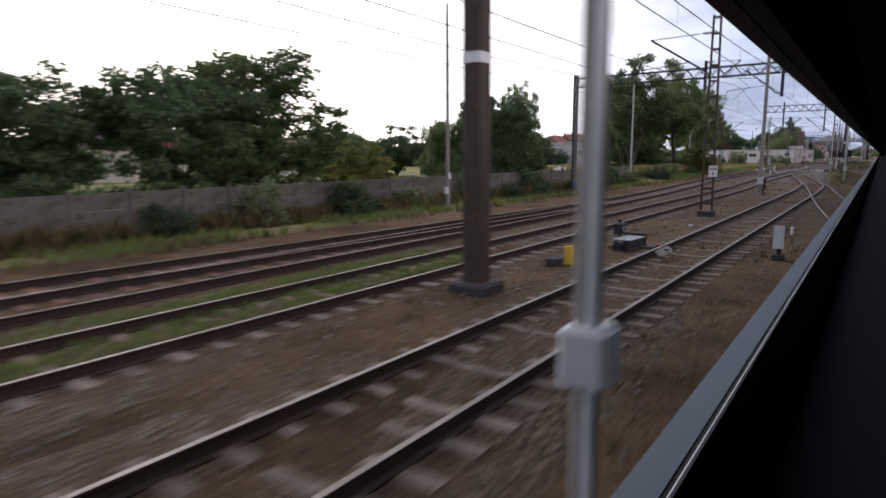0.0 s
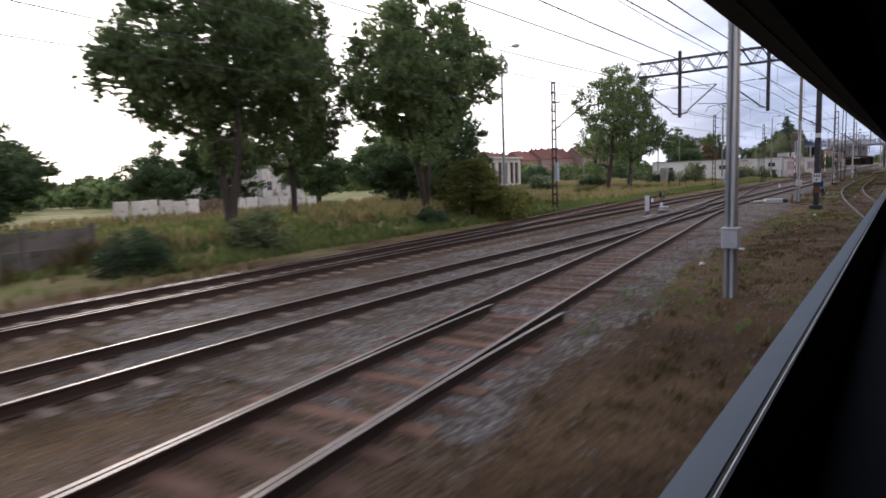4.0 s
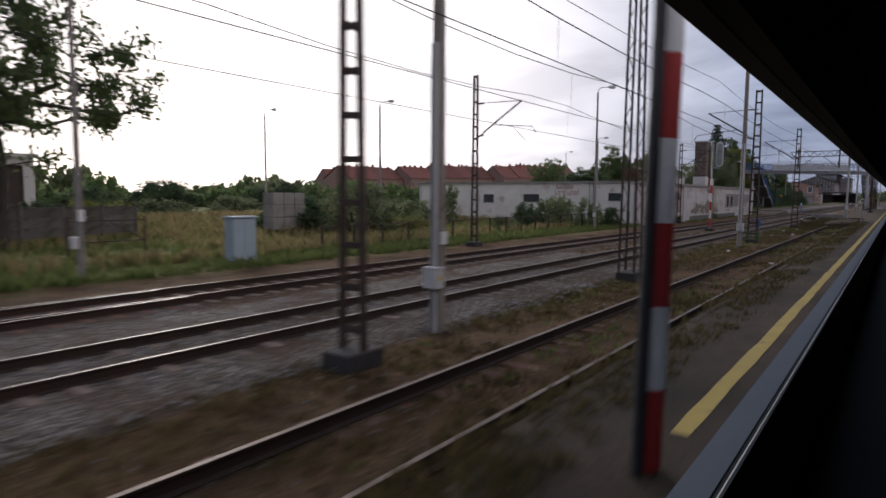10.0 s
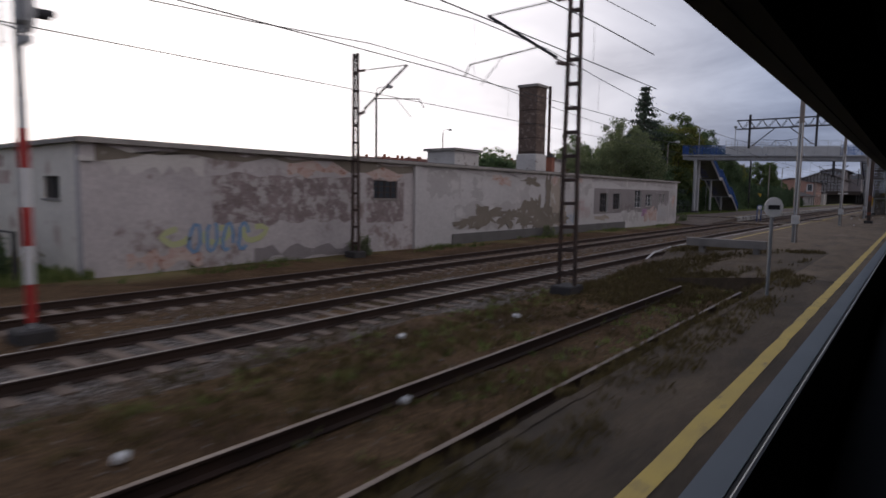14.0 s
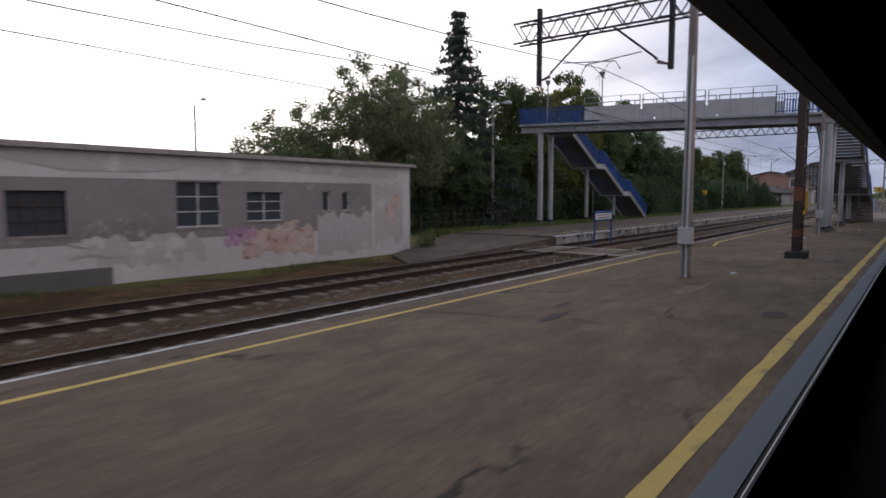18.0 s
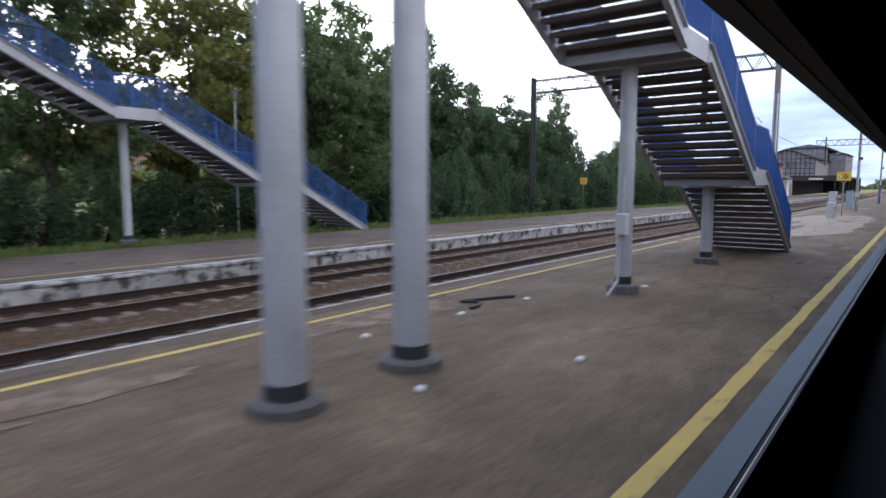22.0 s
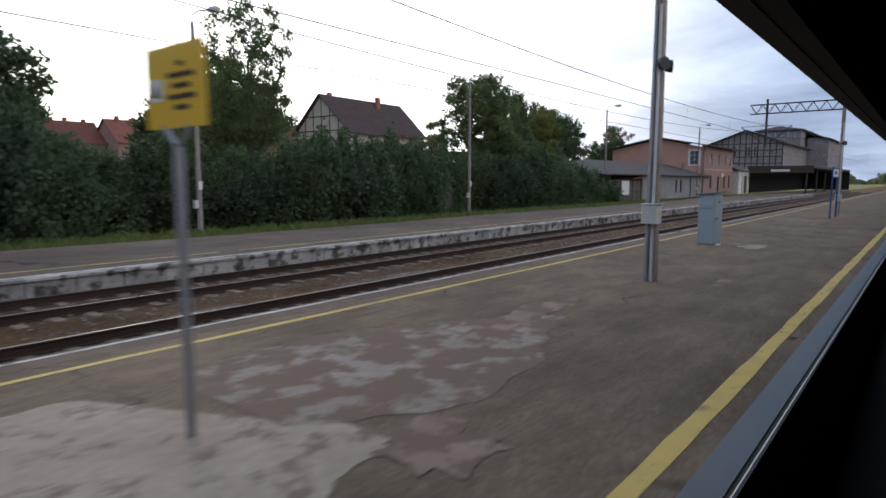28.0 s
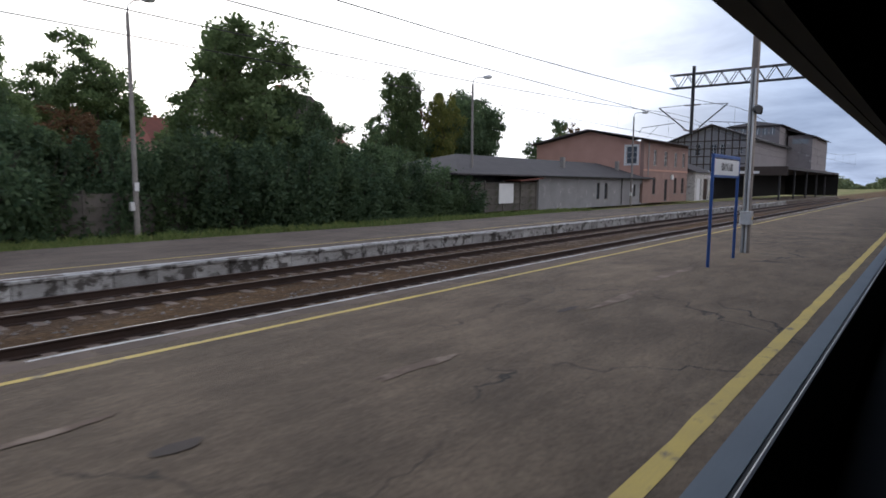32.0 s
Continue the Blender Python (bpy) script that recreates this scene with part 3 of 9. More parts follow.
NEEDLE = leaf_mat("spruce_needles", (0.06, 0.086, 0.064), (0.11, 0.148, 0.106), 0.4)
GRASS_DRY = leaf_mat("dry_grass", (0.4, 0.315, 0.16), (0.27, 0.235, 0.105), 0.45)
GRASS = leaf_mat("green_grass", (0.11, 0.165, 0.045), (0.22, 0.25, 0.085), 0.45)
WEED_DARK = leaf_mat("dark_weeds", (0.105, 0.08, 0.036), (0.155, 0.125, 0.055), 0.35)
LEAF_HEDGE = leaf_mat("hedge_leaves", (0.044, 0.078, 0.04), (0.094, 0.137, 0.066), 0.45)
PAPER = mat("litter_paper", (0.65, 0.65, 0.63), (0.5, 0.5, 0.48), 5, 40, 0.8, bump=0.1)

# ---- mesh helpers ----
def mesh_of(name, verts, faces, *mats, which=None, smooth=False):
    me = bpy.data.meshes.new(name)
    me.from_pydata([tuple(v) for v in verts], [], [tuple(f) for f in faces])
    for m in mats:
        me.materials.append(m)
    if which is not None:
        me.polygons.foreach_set("material_index", which)
    if smooth:
        me.polygons.foreach_set("use_smooth", [True] * len(me.polygons))
    me.update()
    return me


class Shape:
    """Collects solids into one mesh."""

    def __init__(self):
        self.v, self.f, self.k = [], [], []

    def add(self, verts, faces, k=0):
        o = len(self.v)
        self.v += [tuple(p) for p in verts]
        self.f += [tuple(i + o for i in f) for f in faces]
        self.k += [k] * len(faces)
        return self

    def box(self, x0, x1, y0, y1, z0, z1, k=0, bev=0.0):
        """A block; with bev, its upright edges and top rim are chamfered."""
        if not bev:
            p = [(x, y, z) for z in (z0, z1) for x, y in ((x0, y0), (x1, y0), (x1, y1), (x0, y1))]
            return self.add(p, [(3, 2, 1, 0), (4, 5, 6, 7), (0, 1, 5, 4), (1, 2, 6, 5), (2, 3, 7, 6), (3, 0, 4, 7)], k)
        b = bev

        def ring(q, z):
            return [(x0 + q, y0 + q + b, z), (x0 + q + b, y0 + q, z), (x1 - q - b, y0 + q, z), (x1 - q, y0 + q + b, z), (x1 - q, y1 - q - b, z), (x1 - q - b, y1 - q, z), (x0 + q + b, y1 - q, z), (x0 + q, y1 - q - b, z)]

        p = ring(0, z0) + ring(0, z1 - b) + ring(b, z1)
        f = [tuple(range(7, -1, -1)), tuple(range(16, 24))]
        for r in (0, 8):
            f += [(r + i, r + (i + 1) % 8, r + 8 + (i + 1) % 8, r + 8 + i) for i in range(8)]
        return self.add(p, f, k)

    def tube(self, path, r, n=8, k=0, caps=True):
        """A round bar along points; r is one radius or one a point."""
        path = [Vector(p) for p in path]
        rs = r if isinstance(r, (list, tuple)) else [r] * len(path)
        pts = []
        for i, p in enumerate(path):
            d = (path[min(i + 1, len(path) - 1)] - path[max(i - 1, 0)]).normalized()
            a = d.orthogonal().normalized() if abs(d.z) < 0.95 else Vector((1, 0, 0))
            a = (a - d * a.dot(d)).normalized() if abs(d.z) >= 0.95 else Vector((0, 0, 1)).cross(d).normalized()
            b = d.cross(a)
            pts += [p + (a * math.cos(2 * math.pi * j / n) + b * math.sin(2 * math.pi * j / n)) * rs[i] for j in range(n)]
        f = [(i * n + j, i * n + (j + 1) % n, (i + 1) * n + (j + 1) % n, (i + 1) * n + j) for i in range(len(path) - 1) for j in range(n)]
        if caps:
            f += [tuple(range(n - 1, -1, -1)), tuple(range((len(path) - 1) * n, len(path) * n))]
        return self.add(pts, f, k)

    def beam(self, a, b, w, h, k=0, up=(0, 0, 1)):
        """A square bar from a to b, w wide and h high."""
        a, b = Vector(a), Vector(b)
        d = (b - a).normalized()
        u = Vector(up)
        if abs(d.dot(u)) > 0.98:
            u = Vector((1, 0, 0))
        s = d.cross(u).normalized()
        t = s.cross(d)
        p = [q + s * i * w / 2 + t * j * h / 2 for q in (a, b) for i, j in ((-1, -1), (1, -1), (1, 1), (-1, 1))]
        return self.add(p, [(0, 1, 2, 3), (7, 6, 5, 4), (0, 4, 5, 1), (1, 5, 6, 2), (2, 6, 7, 3), (3, 7, 4, 0)], k)

    def sweep(self, prof, path, k=0, caps=True, flat=True):
        """A closed profile of (side, height) points along a path of (x, y, z), kept upright."""
        n, pts = len(prof), []
        path = [Vector(p) for p in path]
        for i, p in enumerate(path):
            d = path[min(i + 1, len(path) - 1)] - path[max(i - 1, 0)]
            s = Vector((-d.y, d.x, 0)).normalized()
            pts += [p + s * a + Vector((0, 0, b)) for a, b in prof]
        f = [(i * n + j, (i + 1) * n + j, (i + 1) * n + (j + 1) % n, i * n + (j + 1) % n) for i in range(len(path) - 1) for j in range(n)]
        ks = [k(j) if callable(k) else k for i in range(len(path) - 1) for j in range(n)]
        if caps:
            f += [tuple(range(n)), tuple(range(len(path) * n - 1, (len(path) - 1) * n - 1, -1))]
            ks += [0, 0]
        o = len(self.v)
        self.v += [tuple(p) for p in pts]
        self.f += [tuple(i + o for i in q) for q in f]
        self.k += ks
        return self

    def prism(self, poly, z0, z1, k=0):
        n = len(poly)
        self.add([(x, y, z0) for x, y in poly] + [(x, y, z1) for x, y in poly],
                 [tuple(range(n - 1, -1, -1)), tuple(range(n, 2 * n))] + [(i, (i + 1) % n, n + (i + 1) % n, n + i) for i in range(n)], k)
        return self

    def mesh(self, name, *mats, smooth=False):
        return mesh_of(name, self.v, self.f, *mats, which=self.k, smooth=smooth)


def part(name, shape, material, parent, label="", at=None, smooth=False):
    """One mesh object under a thing or under one of its parts."""
    mats = material if isinstance(material, (tuple, list)) else (material,)
    me = shape if isinstance(shape, bpy.types.Mesh) else shape.mesh(name, *mats, smooth=smooth)
    ob = new(name, me)
    ob.parent = parent
    if at is not None:
        ob.matrix_basis = at
    return tagged(ob, label) if label else ob


def thing(name, at, label, category, group="", kind="", shape=None, material=None, smooth=False):
    """A top-level thing: an Empty at its base, or a mesh of its own."""
    data = None
    if shape is not None:
        mats = material if isinstance(material, (tuple, list)) else (material,)
        data = shape if isinstance(shape, bpy.types.Mesh) else shape.mesh(name, *mats, smooth=smooth)
    ob = new(name, data)
    ob.matrix_basis = at if isinstance(at, Matrix) else pose(*at)
    return tagged(ob, label, category, group, kind)


def letters(text, size, material, name="lettering"):
    """Flat lettering as a mesh, centred on its origin, in the xy plane."""
    cu = bpy.data.curves.new("text", "FONT")
    cu.body, cu.size, cu.align_x, cu.align_y, cu.extrude, cu.resolution_u = text, size, "CENTER", "CENTER", 0.002, 2
    tmp = bpy.data.objects.new("text", cu)
    scene.collection.objects.link(tmp)
    me = bpy.data.meshes.new_from_object(tmp.evaluated_get(bpy.context.evaluated_depsgraph_get()))
    bpy.data.objects.remove(tmp)
    bpy.data.curves.remove(cu)
    me.name = name
    me.materials.clear()
    me.materials.append(material)
    return me


def smooth_line(points, step=1.5, width=9):
    """A gently bent line through (x, y) points."""
    xs = np.arange(points[0][0], points[-1][0] + 0.01, step)
    ys = np.interp(xs, [p[0] for p in points], [p[1] for p in points])
    k = max(1, int(width / step)) | 1
    for _ in range(2):
        ys = np.convolve(np.pad(ys, k // 2, "edge"), np.ones(k) / k, "valid")
    return xs, ys


def smoothstep(a, b, x):
    t = np.clip((x - a) / (b - a), 0, 1)
    return t * t * (3 - 2 * t)

# ---- ground, platforms, tracks ----
ZP = 0.37          # platform top over the rail heads
RNG = np.random.default_rng(5)


def ground_height(x, y):
    z = -0.2 - 0.35 * smoothstep(15.5, 21, y) * smoothstep(75, 45, x)
    z = z + 0.22 * smoothstep(19.5, 23, y) * smoothstep(244, 250, x)
    z = z + 0.75 * smoothstep(18.8, 23.5, y) * smoothstep(56, 66, x) * smoothstep(104, 90, x) * smoothstep(34, 28, y)
    z = z - 0.07 * smoothstep(4.4, 5.6, y) * smoothstep(13.6, 12.4, y) * smoothstep(56, 62, x) * smoothstep(162, 150, x)
    return z + 0.5 * smoothstep(26, 60, y) * smoothstep(98, 125, x) * smoothstep(260, 230, x)


gx = np.concatenate([[-3000, -1200, -500, -200, -110], np.arange(-70, 470, 3.0), [500, 560, 700, 1200, 3000]])
gy = np.concatenate([[-3000, -900, -200, -60, -20, -8, -4], np.arange(-2, 62, 0.9), [66, 72, 80, 95, 120, 160, 240, 400, 900, 3000]])
GX, GY = np.meshgrid(gx, gy, indexing="ij")
GZ = ground_height(GX, GY)
inner = (GX > -80) & (GX < 480) & (GY > -3) & (GY < 70)
GZ = GZ + np.where(inner, RNG.uniform(-0.03, 0.03, GX.shape), 0)
ny_ = len(gy)
faces = [(i * ny_ + j, (i + 1) * ny_ + j, (i + 1) * ny_ + j + 1, i * ny_ + j + 1) for i in range(len(gx) - 1) for j in range(ny_ - 1)]
thing("ground", (0, 0, 0), "brown sandy ground with litter and rough grass beside the tracks", "ground", kind="structure",
      shape=mesh_of("ground", np.stack([GX, GY, GZ], -1).reshape(-1, 3), faces, GROUND, smooth=True))

OWN = [(-60, -0.98), (470, -0.98)]
TRACKS = [
    # name, centre line, running surface, sleeper, ballast, first and last x of the sleepers built singly
    ("track_own", OWN, RAIL_TOP, SLEEPER_C, BALLAST_BROWN, (0, 0)),
    ("track_near", [(-60, 3.88), (42, 3.88), (50, 4.05), (56, 4.75), (61.5, 5.85), (65.3, 6.35), (70, 6.8), (75, 7.35), (85, 8.65), (93, 9.5)], RAIL_TOP, SLEEPER_C, BALLAST_BROWN, (-8, 80)),
    ("track_crossover", [(2, -0.98), (8, -0.8), (14, -0.25), (20, 0.75), (26.4, 1.5), (35.5, 2.5), (43, 3.22), (49, 3.86), (53, 4.3), (58, 5.2), (63, 6.25)], RAIL_TOP, SLEEPER_W, BALLAST_BROWN, (16, 46)),
    ("track_middle", [(-60, 8.35), (40, 8.4), (50, 8.85), (62, 9.5), (70, 9.32), (76, 9.36), (92, 9.58), (120, 9.6), (470, 9.6)], RAIL_TOP, SLEEPER_C, BALLAST, (-8, 160)),
    ("track_ladder", [(84, 9.5), (90, 9.75), (97, 10.3), (102, 10.9), (108, 11.6), (112.5, 12.35), (120, 13.2), (127, 13.75), (134, 14.2), (140, 14.33)], RAIL_TOP, SLEEPER_W, BALLAST, (92, 132)),
    ("track_branch", [(-60, 16.2), (-30, 14.7), (-4, 13.25), (4, 12.88), (12, 12.45), (20, 11.98), (26, 11.76)], RAIL_TOP_DULL, SLEEPER_W, BALLAST_BROWN, (-12, 22)),
    ("track_far", [(-60, 11.65), (20, 11.65), (34, 11.95), (50, 13.2), (62, 14.1), (85, 14.45), (100, 14.35), (113, 14.5), (125, 14.45), (150, 14.3), (163, 14.0), (178, 13.8), (200, 13.6), (470, 13.55)], RAIL_TOP_DULL, SLEEPER_C, BALLAST_BROWN, (230, 360)),
    ("track_siding", [(52, 13.5), (62, 14.2), (71, 14.8), (82, 16.0), (91, 17.1), (99, 18.0), (106, 18.9), (120, 20.4), (132, 21.2)], RAIL_TOP_DULL, SLEEPER_W, None, (66, 110)),
    ("track_bay", [(62, -0.9), (78, -0.2), (91, 1.42), (104, 2.83), (113, 3.58), (125, 4.14), (138, 4.23), (196, 4.23)], RAIL_TOP_DULL, SLEEPER_W, None, (84, 197)),
]
RAIL_PROFILE = [(-0.075, -0.18), (-0.075, -0.165), (-0.012, -0.145), (-0.012, -0.045), (-0.036, -0.03), (-0.036, -0.004), (-0.03, 0.0), (0.03, 0.0), (0.036, -0.004), (0.036, -0.03), (0.012, -0.045), (0.012, -0.145), (0.075, -0.165), (0.075, -0.18)]
sleeper_mesh = {}
for wood, m in ((0, SLEEPER_C), (1, SLEEPER_W)):
    s = Shape()
    if wood:
        s.box(-0.13, 0.13, -1.3, 1.3, -0.16, 0.0, bev=0.012)
    else:
        s.add([(-0.15, -1.25, -0.18), (0.15, -1.25, -0.18), (0.15, 1.25, -0.18), (-0.15, 1.25, -0.18),
               (-0.1, -1.23, 0.0), (0.1, -1.23, 0.0), (0.1, -0.45, 0.0), (-0.1, -0.45, 0.0),
               (-0.09, -0.35, -0.03), (0.09, -0.35, -0.03), (0.09, 0.35, -0.03), (-0.09, 0.35, -0.03),
               (-0.1, 0.45, 0.0), (0.1, 0.45, 0.0), (0.1, 1.23, 0.0), (-0.1, 1.23, 0.0)],
              [(4, 5, 6, 7), (7, 6, 9, 8), (8, 9, 10, 11), (11, 10, 13, 12), (12, 13, 14, 15), (0, 1, 5, 4), (14, 2, 3, 15),
               (1, 2, 14, 13, 10, 9, 6, 5), (3, 0, 4, 7, 8, 11, 12, 15)])
    sleeper_mesh[m.name] = s.mesh("sleeper", m)
LAID = []          # (x, y) of sleepers that lie already, so that no two share a place
SLEEPER_JOBS = []
for name, pts, top, sl, bed, near in TRACKS:
    xs, ys = smooth_line(pts, 1.5, 12 if len(pts) > 3 else 3)
    line = [(x, y, 0.0) for x, y in zip(xs, ys)]
    base = thing(name, (0, 0, 0), {"track_own": "railway track under the carriage, bright rails on sleepers", "track_siding": "overgrown siding with dull rusty rails"}.get(name, "railway track with rusty rails and worn sleepers"), "railway track", "railway tracks", "structure")
    if bed:
        dz = {"track_crossover": 0.011, "track_ladder": 0.022, "track_branch": 0.013, "track_near": -0.004, "track_far": 0.005, "track_own": -0.012}.get(name, 0.0)
        b = Shape()
        n_seg = len(line)
        ws = 1.75 + 0.25 * np.interp(np.arange(n_seg), np.arange(0, n_seg, 3), RNG.uniform(-1, 1, len(np.arange(0, n_seg, 3))))
        vv, ff = [], []
        for i, (x, y, z) in enumerate(line):
            vv += [(x, y - ws[i] - 0.5, -0.26), (x, y - ws[i], -0.195 + dz), (x, y - 0.6, -0.188 + dz), (x, y + 0.6, -0.188 + dz), (x, y + ws[i], -0.195 + dz), (x, y + ws[i] + 0.5, -0.26)]
        for i in range(n_seg - 1):
            ff += [(i * 6 + j, (i + 1) * 6 + j, (i + 1) * 6 + j + 1, i * 6 + j + 1) for j in range(5)]
        # the yard end of the middle track lies in brown stone, the station end in grey
        cut = sum(1 for x, y, z in line if x < 57) if name == "track_middle" else 0
        if cut:
            part("ballast_bed", mesh_of("ballast_bed", vv[:cut * 6], ff[:(cut - 1) * 5], BALLAST_BROWN, smooth=True), BALLAST_BROWN, base)
            vv, ff = vv[(cut - 1) * 6:], [tuple(i - (cut - 1) * 6 for i in f) for f in ff[(cut - 1) * 5:]]
        part("ballast_bed", mesh_of("ballast_bed", vv, ff, bed, smooth=True), bed, base)
    for side in (0.7525, -0.7525):
        r = Shape().sweep(RAIL_PROFILE, [(x, y + side, -0.005 if name == "track_crossover" else 0.0) for x, y in zip(xs, ys)], k=lambda j: 1 if j in (5, 6, 7) else 0)
        part("rail", r, (RAIL_RUST, top), base)
    SLEEPER_JOBS.append((base, xs, ys, sl, near))

# loose grey ballast between and beside the middle tracks, thinning out into the soil
bx_ = np.arange(57.0, 158.0, 0.7)
low = np.interp(bx_, [57, 63, 67, 72, 76, 84, 92, 100, 110, 158], [2.8, 3.3, 3.85, 4.4, 4.7, 5.2, 5.4, 5.9, 6.6, 7.4]) + 0.22 * np.sin(bx_ * 1.3) * np.sin(bx_ * 0.47) + RNG.uniform(-0.12, 0.12, len(bx_))
bv, bf_ = [], []
cuts = (0.0, 0.06, 0.3, 0.6, 0.94, 1.0)
for x, y0 in zip(bx_, low):
    for j, c in enumerate(cuts):
        bv.append((x, y0 + (12.9 - y0) * c, -0.275 if j in (0, 5) else -0.176 + RNG.uniform(-0.004, 0.004)))
for i in range(len(bx_) - 1):
    bf_ += [(i * 6 + j, (i + 1) * 6 + j, (i + 1) * 6 + j + 1, i * 6 + j + 1) for j in range(5)]
thing("ballast_field", (0, 0, 0), "grey crushed stone ballast spread between the tracks", "ballast", kind="structure", shape=mesh_of("ballast_field", bv, bf_, BALLAST, smooth=True))

# island platform: narrow beside the bay track, full width past the buffer stop
def platform_edge(x):
    """The far edge of the island platform."""
    return float(np.interp(x, [134, 196.5, 197.5, 203.5, 206, 470], [2.6, 2.6, 6.6, 7.9, 8.0, 8.0]))


px_ = np.concatenate([[133.5, 136.0], np.arange(140, 196, 8), [196.4, 197.5, 199, 201, 203.5, 206], np.arange(212, 241, 6), [240.5, 242.3, 242.5, 245.6, 245.8, 248], np.arange(252, 474, 6)])
vv, ff, kk = [], [], []
for x in px_:
    top = ZP * (0.15 if x < 135 else 1.0)
    far_top = top if not 242.4 < x < 245.7 else ZP - 0.12
    e = platform_edge(x)
    # past the end of the bay rails the broad part rises from the soil as a weedy bank
    if 196.5 < x < 204.5:
        far_top = -0.2 + (ZP + 0.2) * float(smoothstep(196.0, 204.5, x))
    mid_top = far_top if 196.5 < x < 204.5 else top
    vv += [(x, 0.62, -0.25), (x, 0.62, top), (x, min(2.55, e - 0.03), top), (x, e * 0.75 if e > 3 else e - 0.02, mid_top), (x, e - 0.01 if e > 3 else e, far_top), (x, e, -0.25)]
for i in range(len(px_) - 1):
    for j in range(5):
        ff.append((i * 6 + j, (i + 1) * 6 + j, (i + 1) * 6 + j + 1, i * 6 + j + 1))
ff += [(0, 1, 2, 3, 4, 5), tuple((len(px_) - 1) * 6 + j for j in range(5, -1, -1))]
platform_1 = thing("platform_1", (0, 0, 0), "island platform of cracked brown tarmac with yellow lines", "platform", kind="structure", shape=mesh_of("platform_1", vv, ff, ASPHALT, EARTH, which=[1 if i < 5 * sum(1 for x in px_ if x < 190) or (i < 5 * sum(1 for x in px_ if x < 205) and i % 5 > 1) else 0 for i in range(len(ff))]))
# the platform across the tracks
fx = [246.2, 250, 256] + list(np.arange(262, 474, 8))
vv, ff = [], []
for x in fx:
    t = ZP
    vv += [(x, 14.62, -0.25), (x, 14.62, t), (x, 17.5, t + 0.01), (x, 20.6 + 0.25 * math.sin(x * 0.21), t - 0.0), (x, 22.2, -0.1)]
for i in range(len(fx) - 1):
    ff += [(i * 5 + j, (i + 1) * 5 + j, (i + 1) * 5 + j + 1, i * 5 + j + 1) for j in range(4)]
ff += [(0, 1, 2, 3, 4)]
platform_2 = thing("platform_2", (0, 0, 0), "worn brown tarmac platform across the tracks, grass at its back", "platform", kind="structure", shape=mesh_of("platform_2", vv, ff, ASPHALT_FAR))
# paved approach that slopes up beyond the level crossing
ap = Shape().add([(236, 15.4, -0.15), (246.2, 14.62, 0.3), (246.2, 21, 0.33), (238, 18.2, -0.12), (236, 15.4, -0.3), (246.2, 14.62, -0.3), (246.2, 21, -0.3), (238, 18.2, -0.3)], [(0, 1, 2, 3), (0, 4, 5, 1), (3, 7, 4, 0), (2, 6, 7, 3)])
thing("pavement", (0, 0, 0), "sloping worn tarmac path from the crossing to the platform", "pavement", kind="structure", shape=ap, material=ASPHALT_FAR)


def ribbon(points, width, z, wob=0.0, breaks=0.0, seed=1):
    """A painted stripe: a thin strip with slightly uneven edges along (x, y) points."""
    rg = np.random.default_rng(seed)
    pts = []
    for (x0, y0), (x1, y1) in zip(points, points[1:]):
        n = max(1, int(math.hypot(x1 - x0, y1 - y0) / 0.6))
        pts += [(x0 + (x1 - x0) * i / n, y0 + (y1 - y0) * i / n) for i in range(n)]
    pts.append(points[-1])
    s = Shape()
    prev = None
    for i, (x, y) in enumerate(pts):
        a, b = pts[max(i - 1, 0)], pts[min(i + 1, len(pts) - 1)]
        d = Vector((b[0] - a[0], b[1] - a[1])).normalized()
        nx, ny = -d.y, d.x
        w1, w2 = width / 2 + rg.uniform(-wob, wob), width / 2 + rg.uniform(-wob, wob)
        zz = z(x, y) if callable(z) else z
        cur = ((x + nx * w1, y + ny * w1, zz), (x - nx * w2, y - ny * w2, zz))
        if prev and rg.random() >= breaks:
            s.add([prev[0], prev[1], cur[1], cur[0]], [(0, 1, 2, 3)])
        prev = cur
    return s


zl = ZP + 0.004
part("edge_line", ribbon([(136.9, 1.42), (470, 1.46)], 0.17, zl, 0.013, 0.0, 3), YELLOW_PAINT, platform_1, "worn yellow safety line")
part("edge_line", ribbon([(205.0, 7.05), (240.2, 7.27), (242.6, 6.98)], 0.11, zl, 0.01, 0.0, 4), YELLOW_PAINT, platform_1, "yellow safety line")
part("edge_line", ribbon([(244.9, 7.27), (244.98, 6.75), (245.7, 6.84), (247.4, 7.2), (470, 7.27)], 0.11, zl, 0.01, 0.0, 5), YELLOW_PAINT, platform_1, "yellow safety line")
part("edge_line", ribbon([(198.3, 6.95), (201, 7.6), (204, 7.95), (241.6, 7.94)], 0.07, zl, 0.018, 0.04, 6), WHITE_PAINT, platform_1, "flaking white edge line")
part("edge_line", ribbon([(245.7, 8.2), (247.6, 7.95), (470, 7.94)], 0.07, zl, 0.018, 0.03, 7), WHITE_PAINT, platform_1, "flaking white edge line")
part("edge_line", ribbon([(246.6, 15.7), (470, 15.8)], 0.1, ZP + 0.012, 0.012, 0.02, 8), YELLOW_PAINT, platform_2, "faded yellow safety line")
part("edge_line", ribbon([(246.6, 14.85), (470, 14.85)], 0.16, ZP + 0.007, 0.02, 0.04, 9), WHITE_PAINT, platform_2, "flaking white edge line")
part("edge_line", ribbon([(246.7, 15.7), (244.8, 16.5)], 0.12, 0.345, 0.01), YELLOW_PAINT, platform_2)


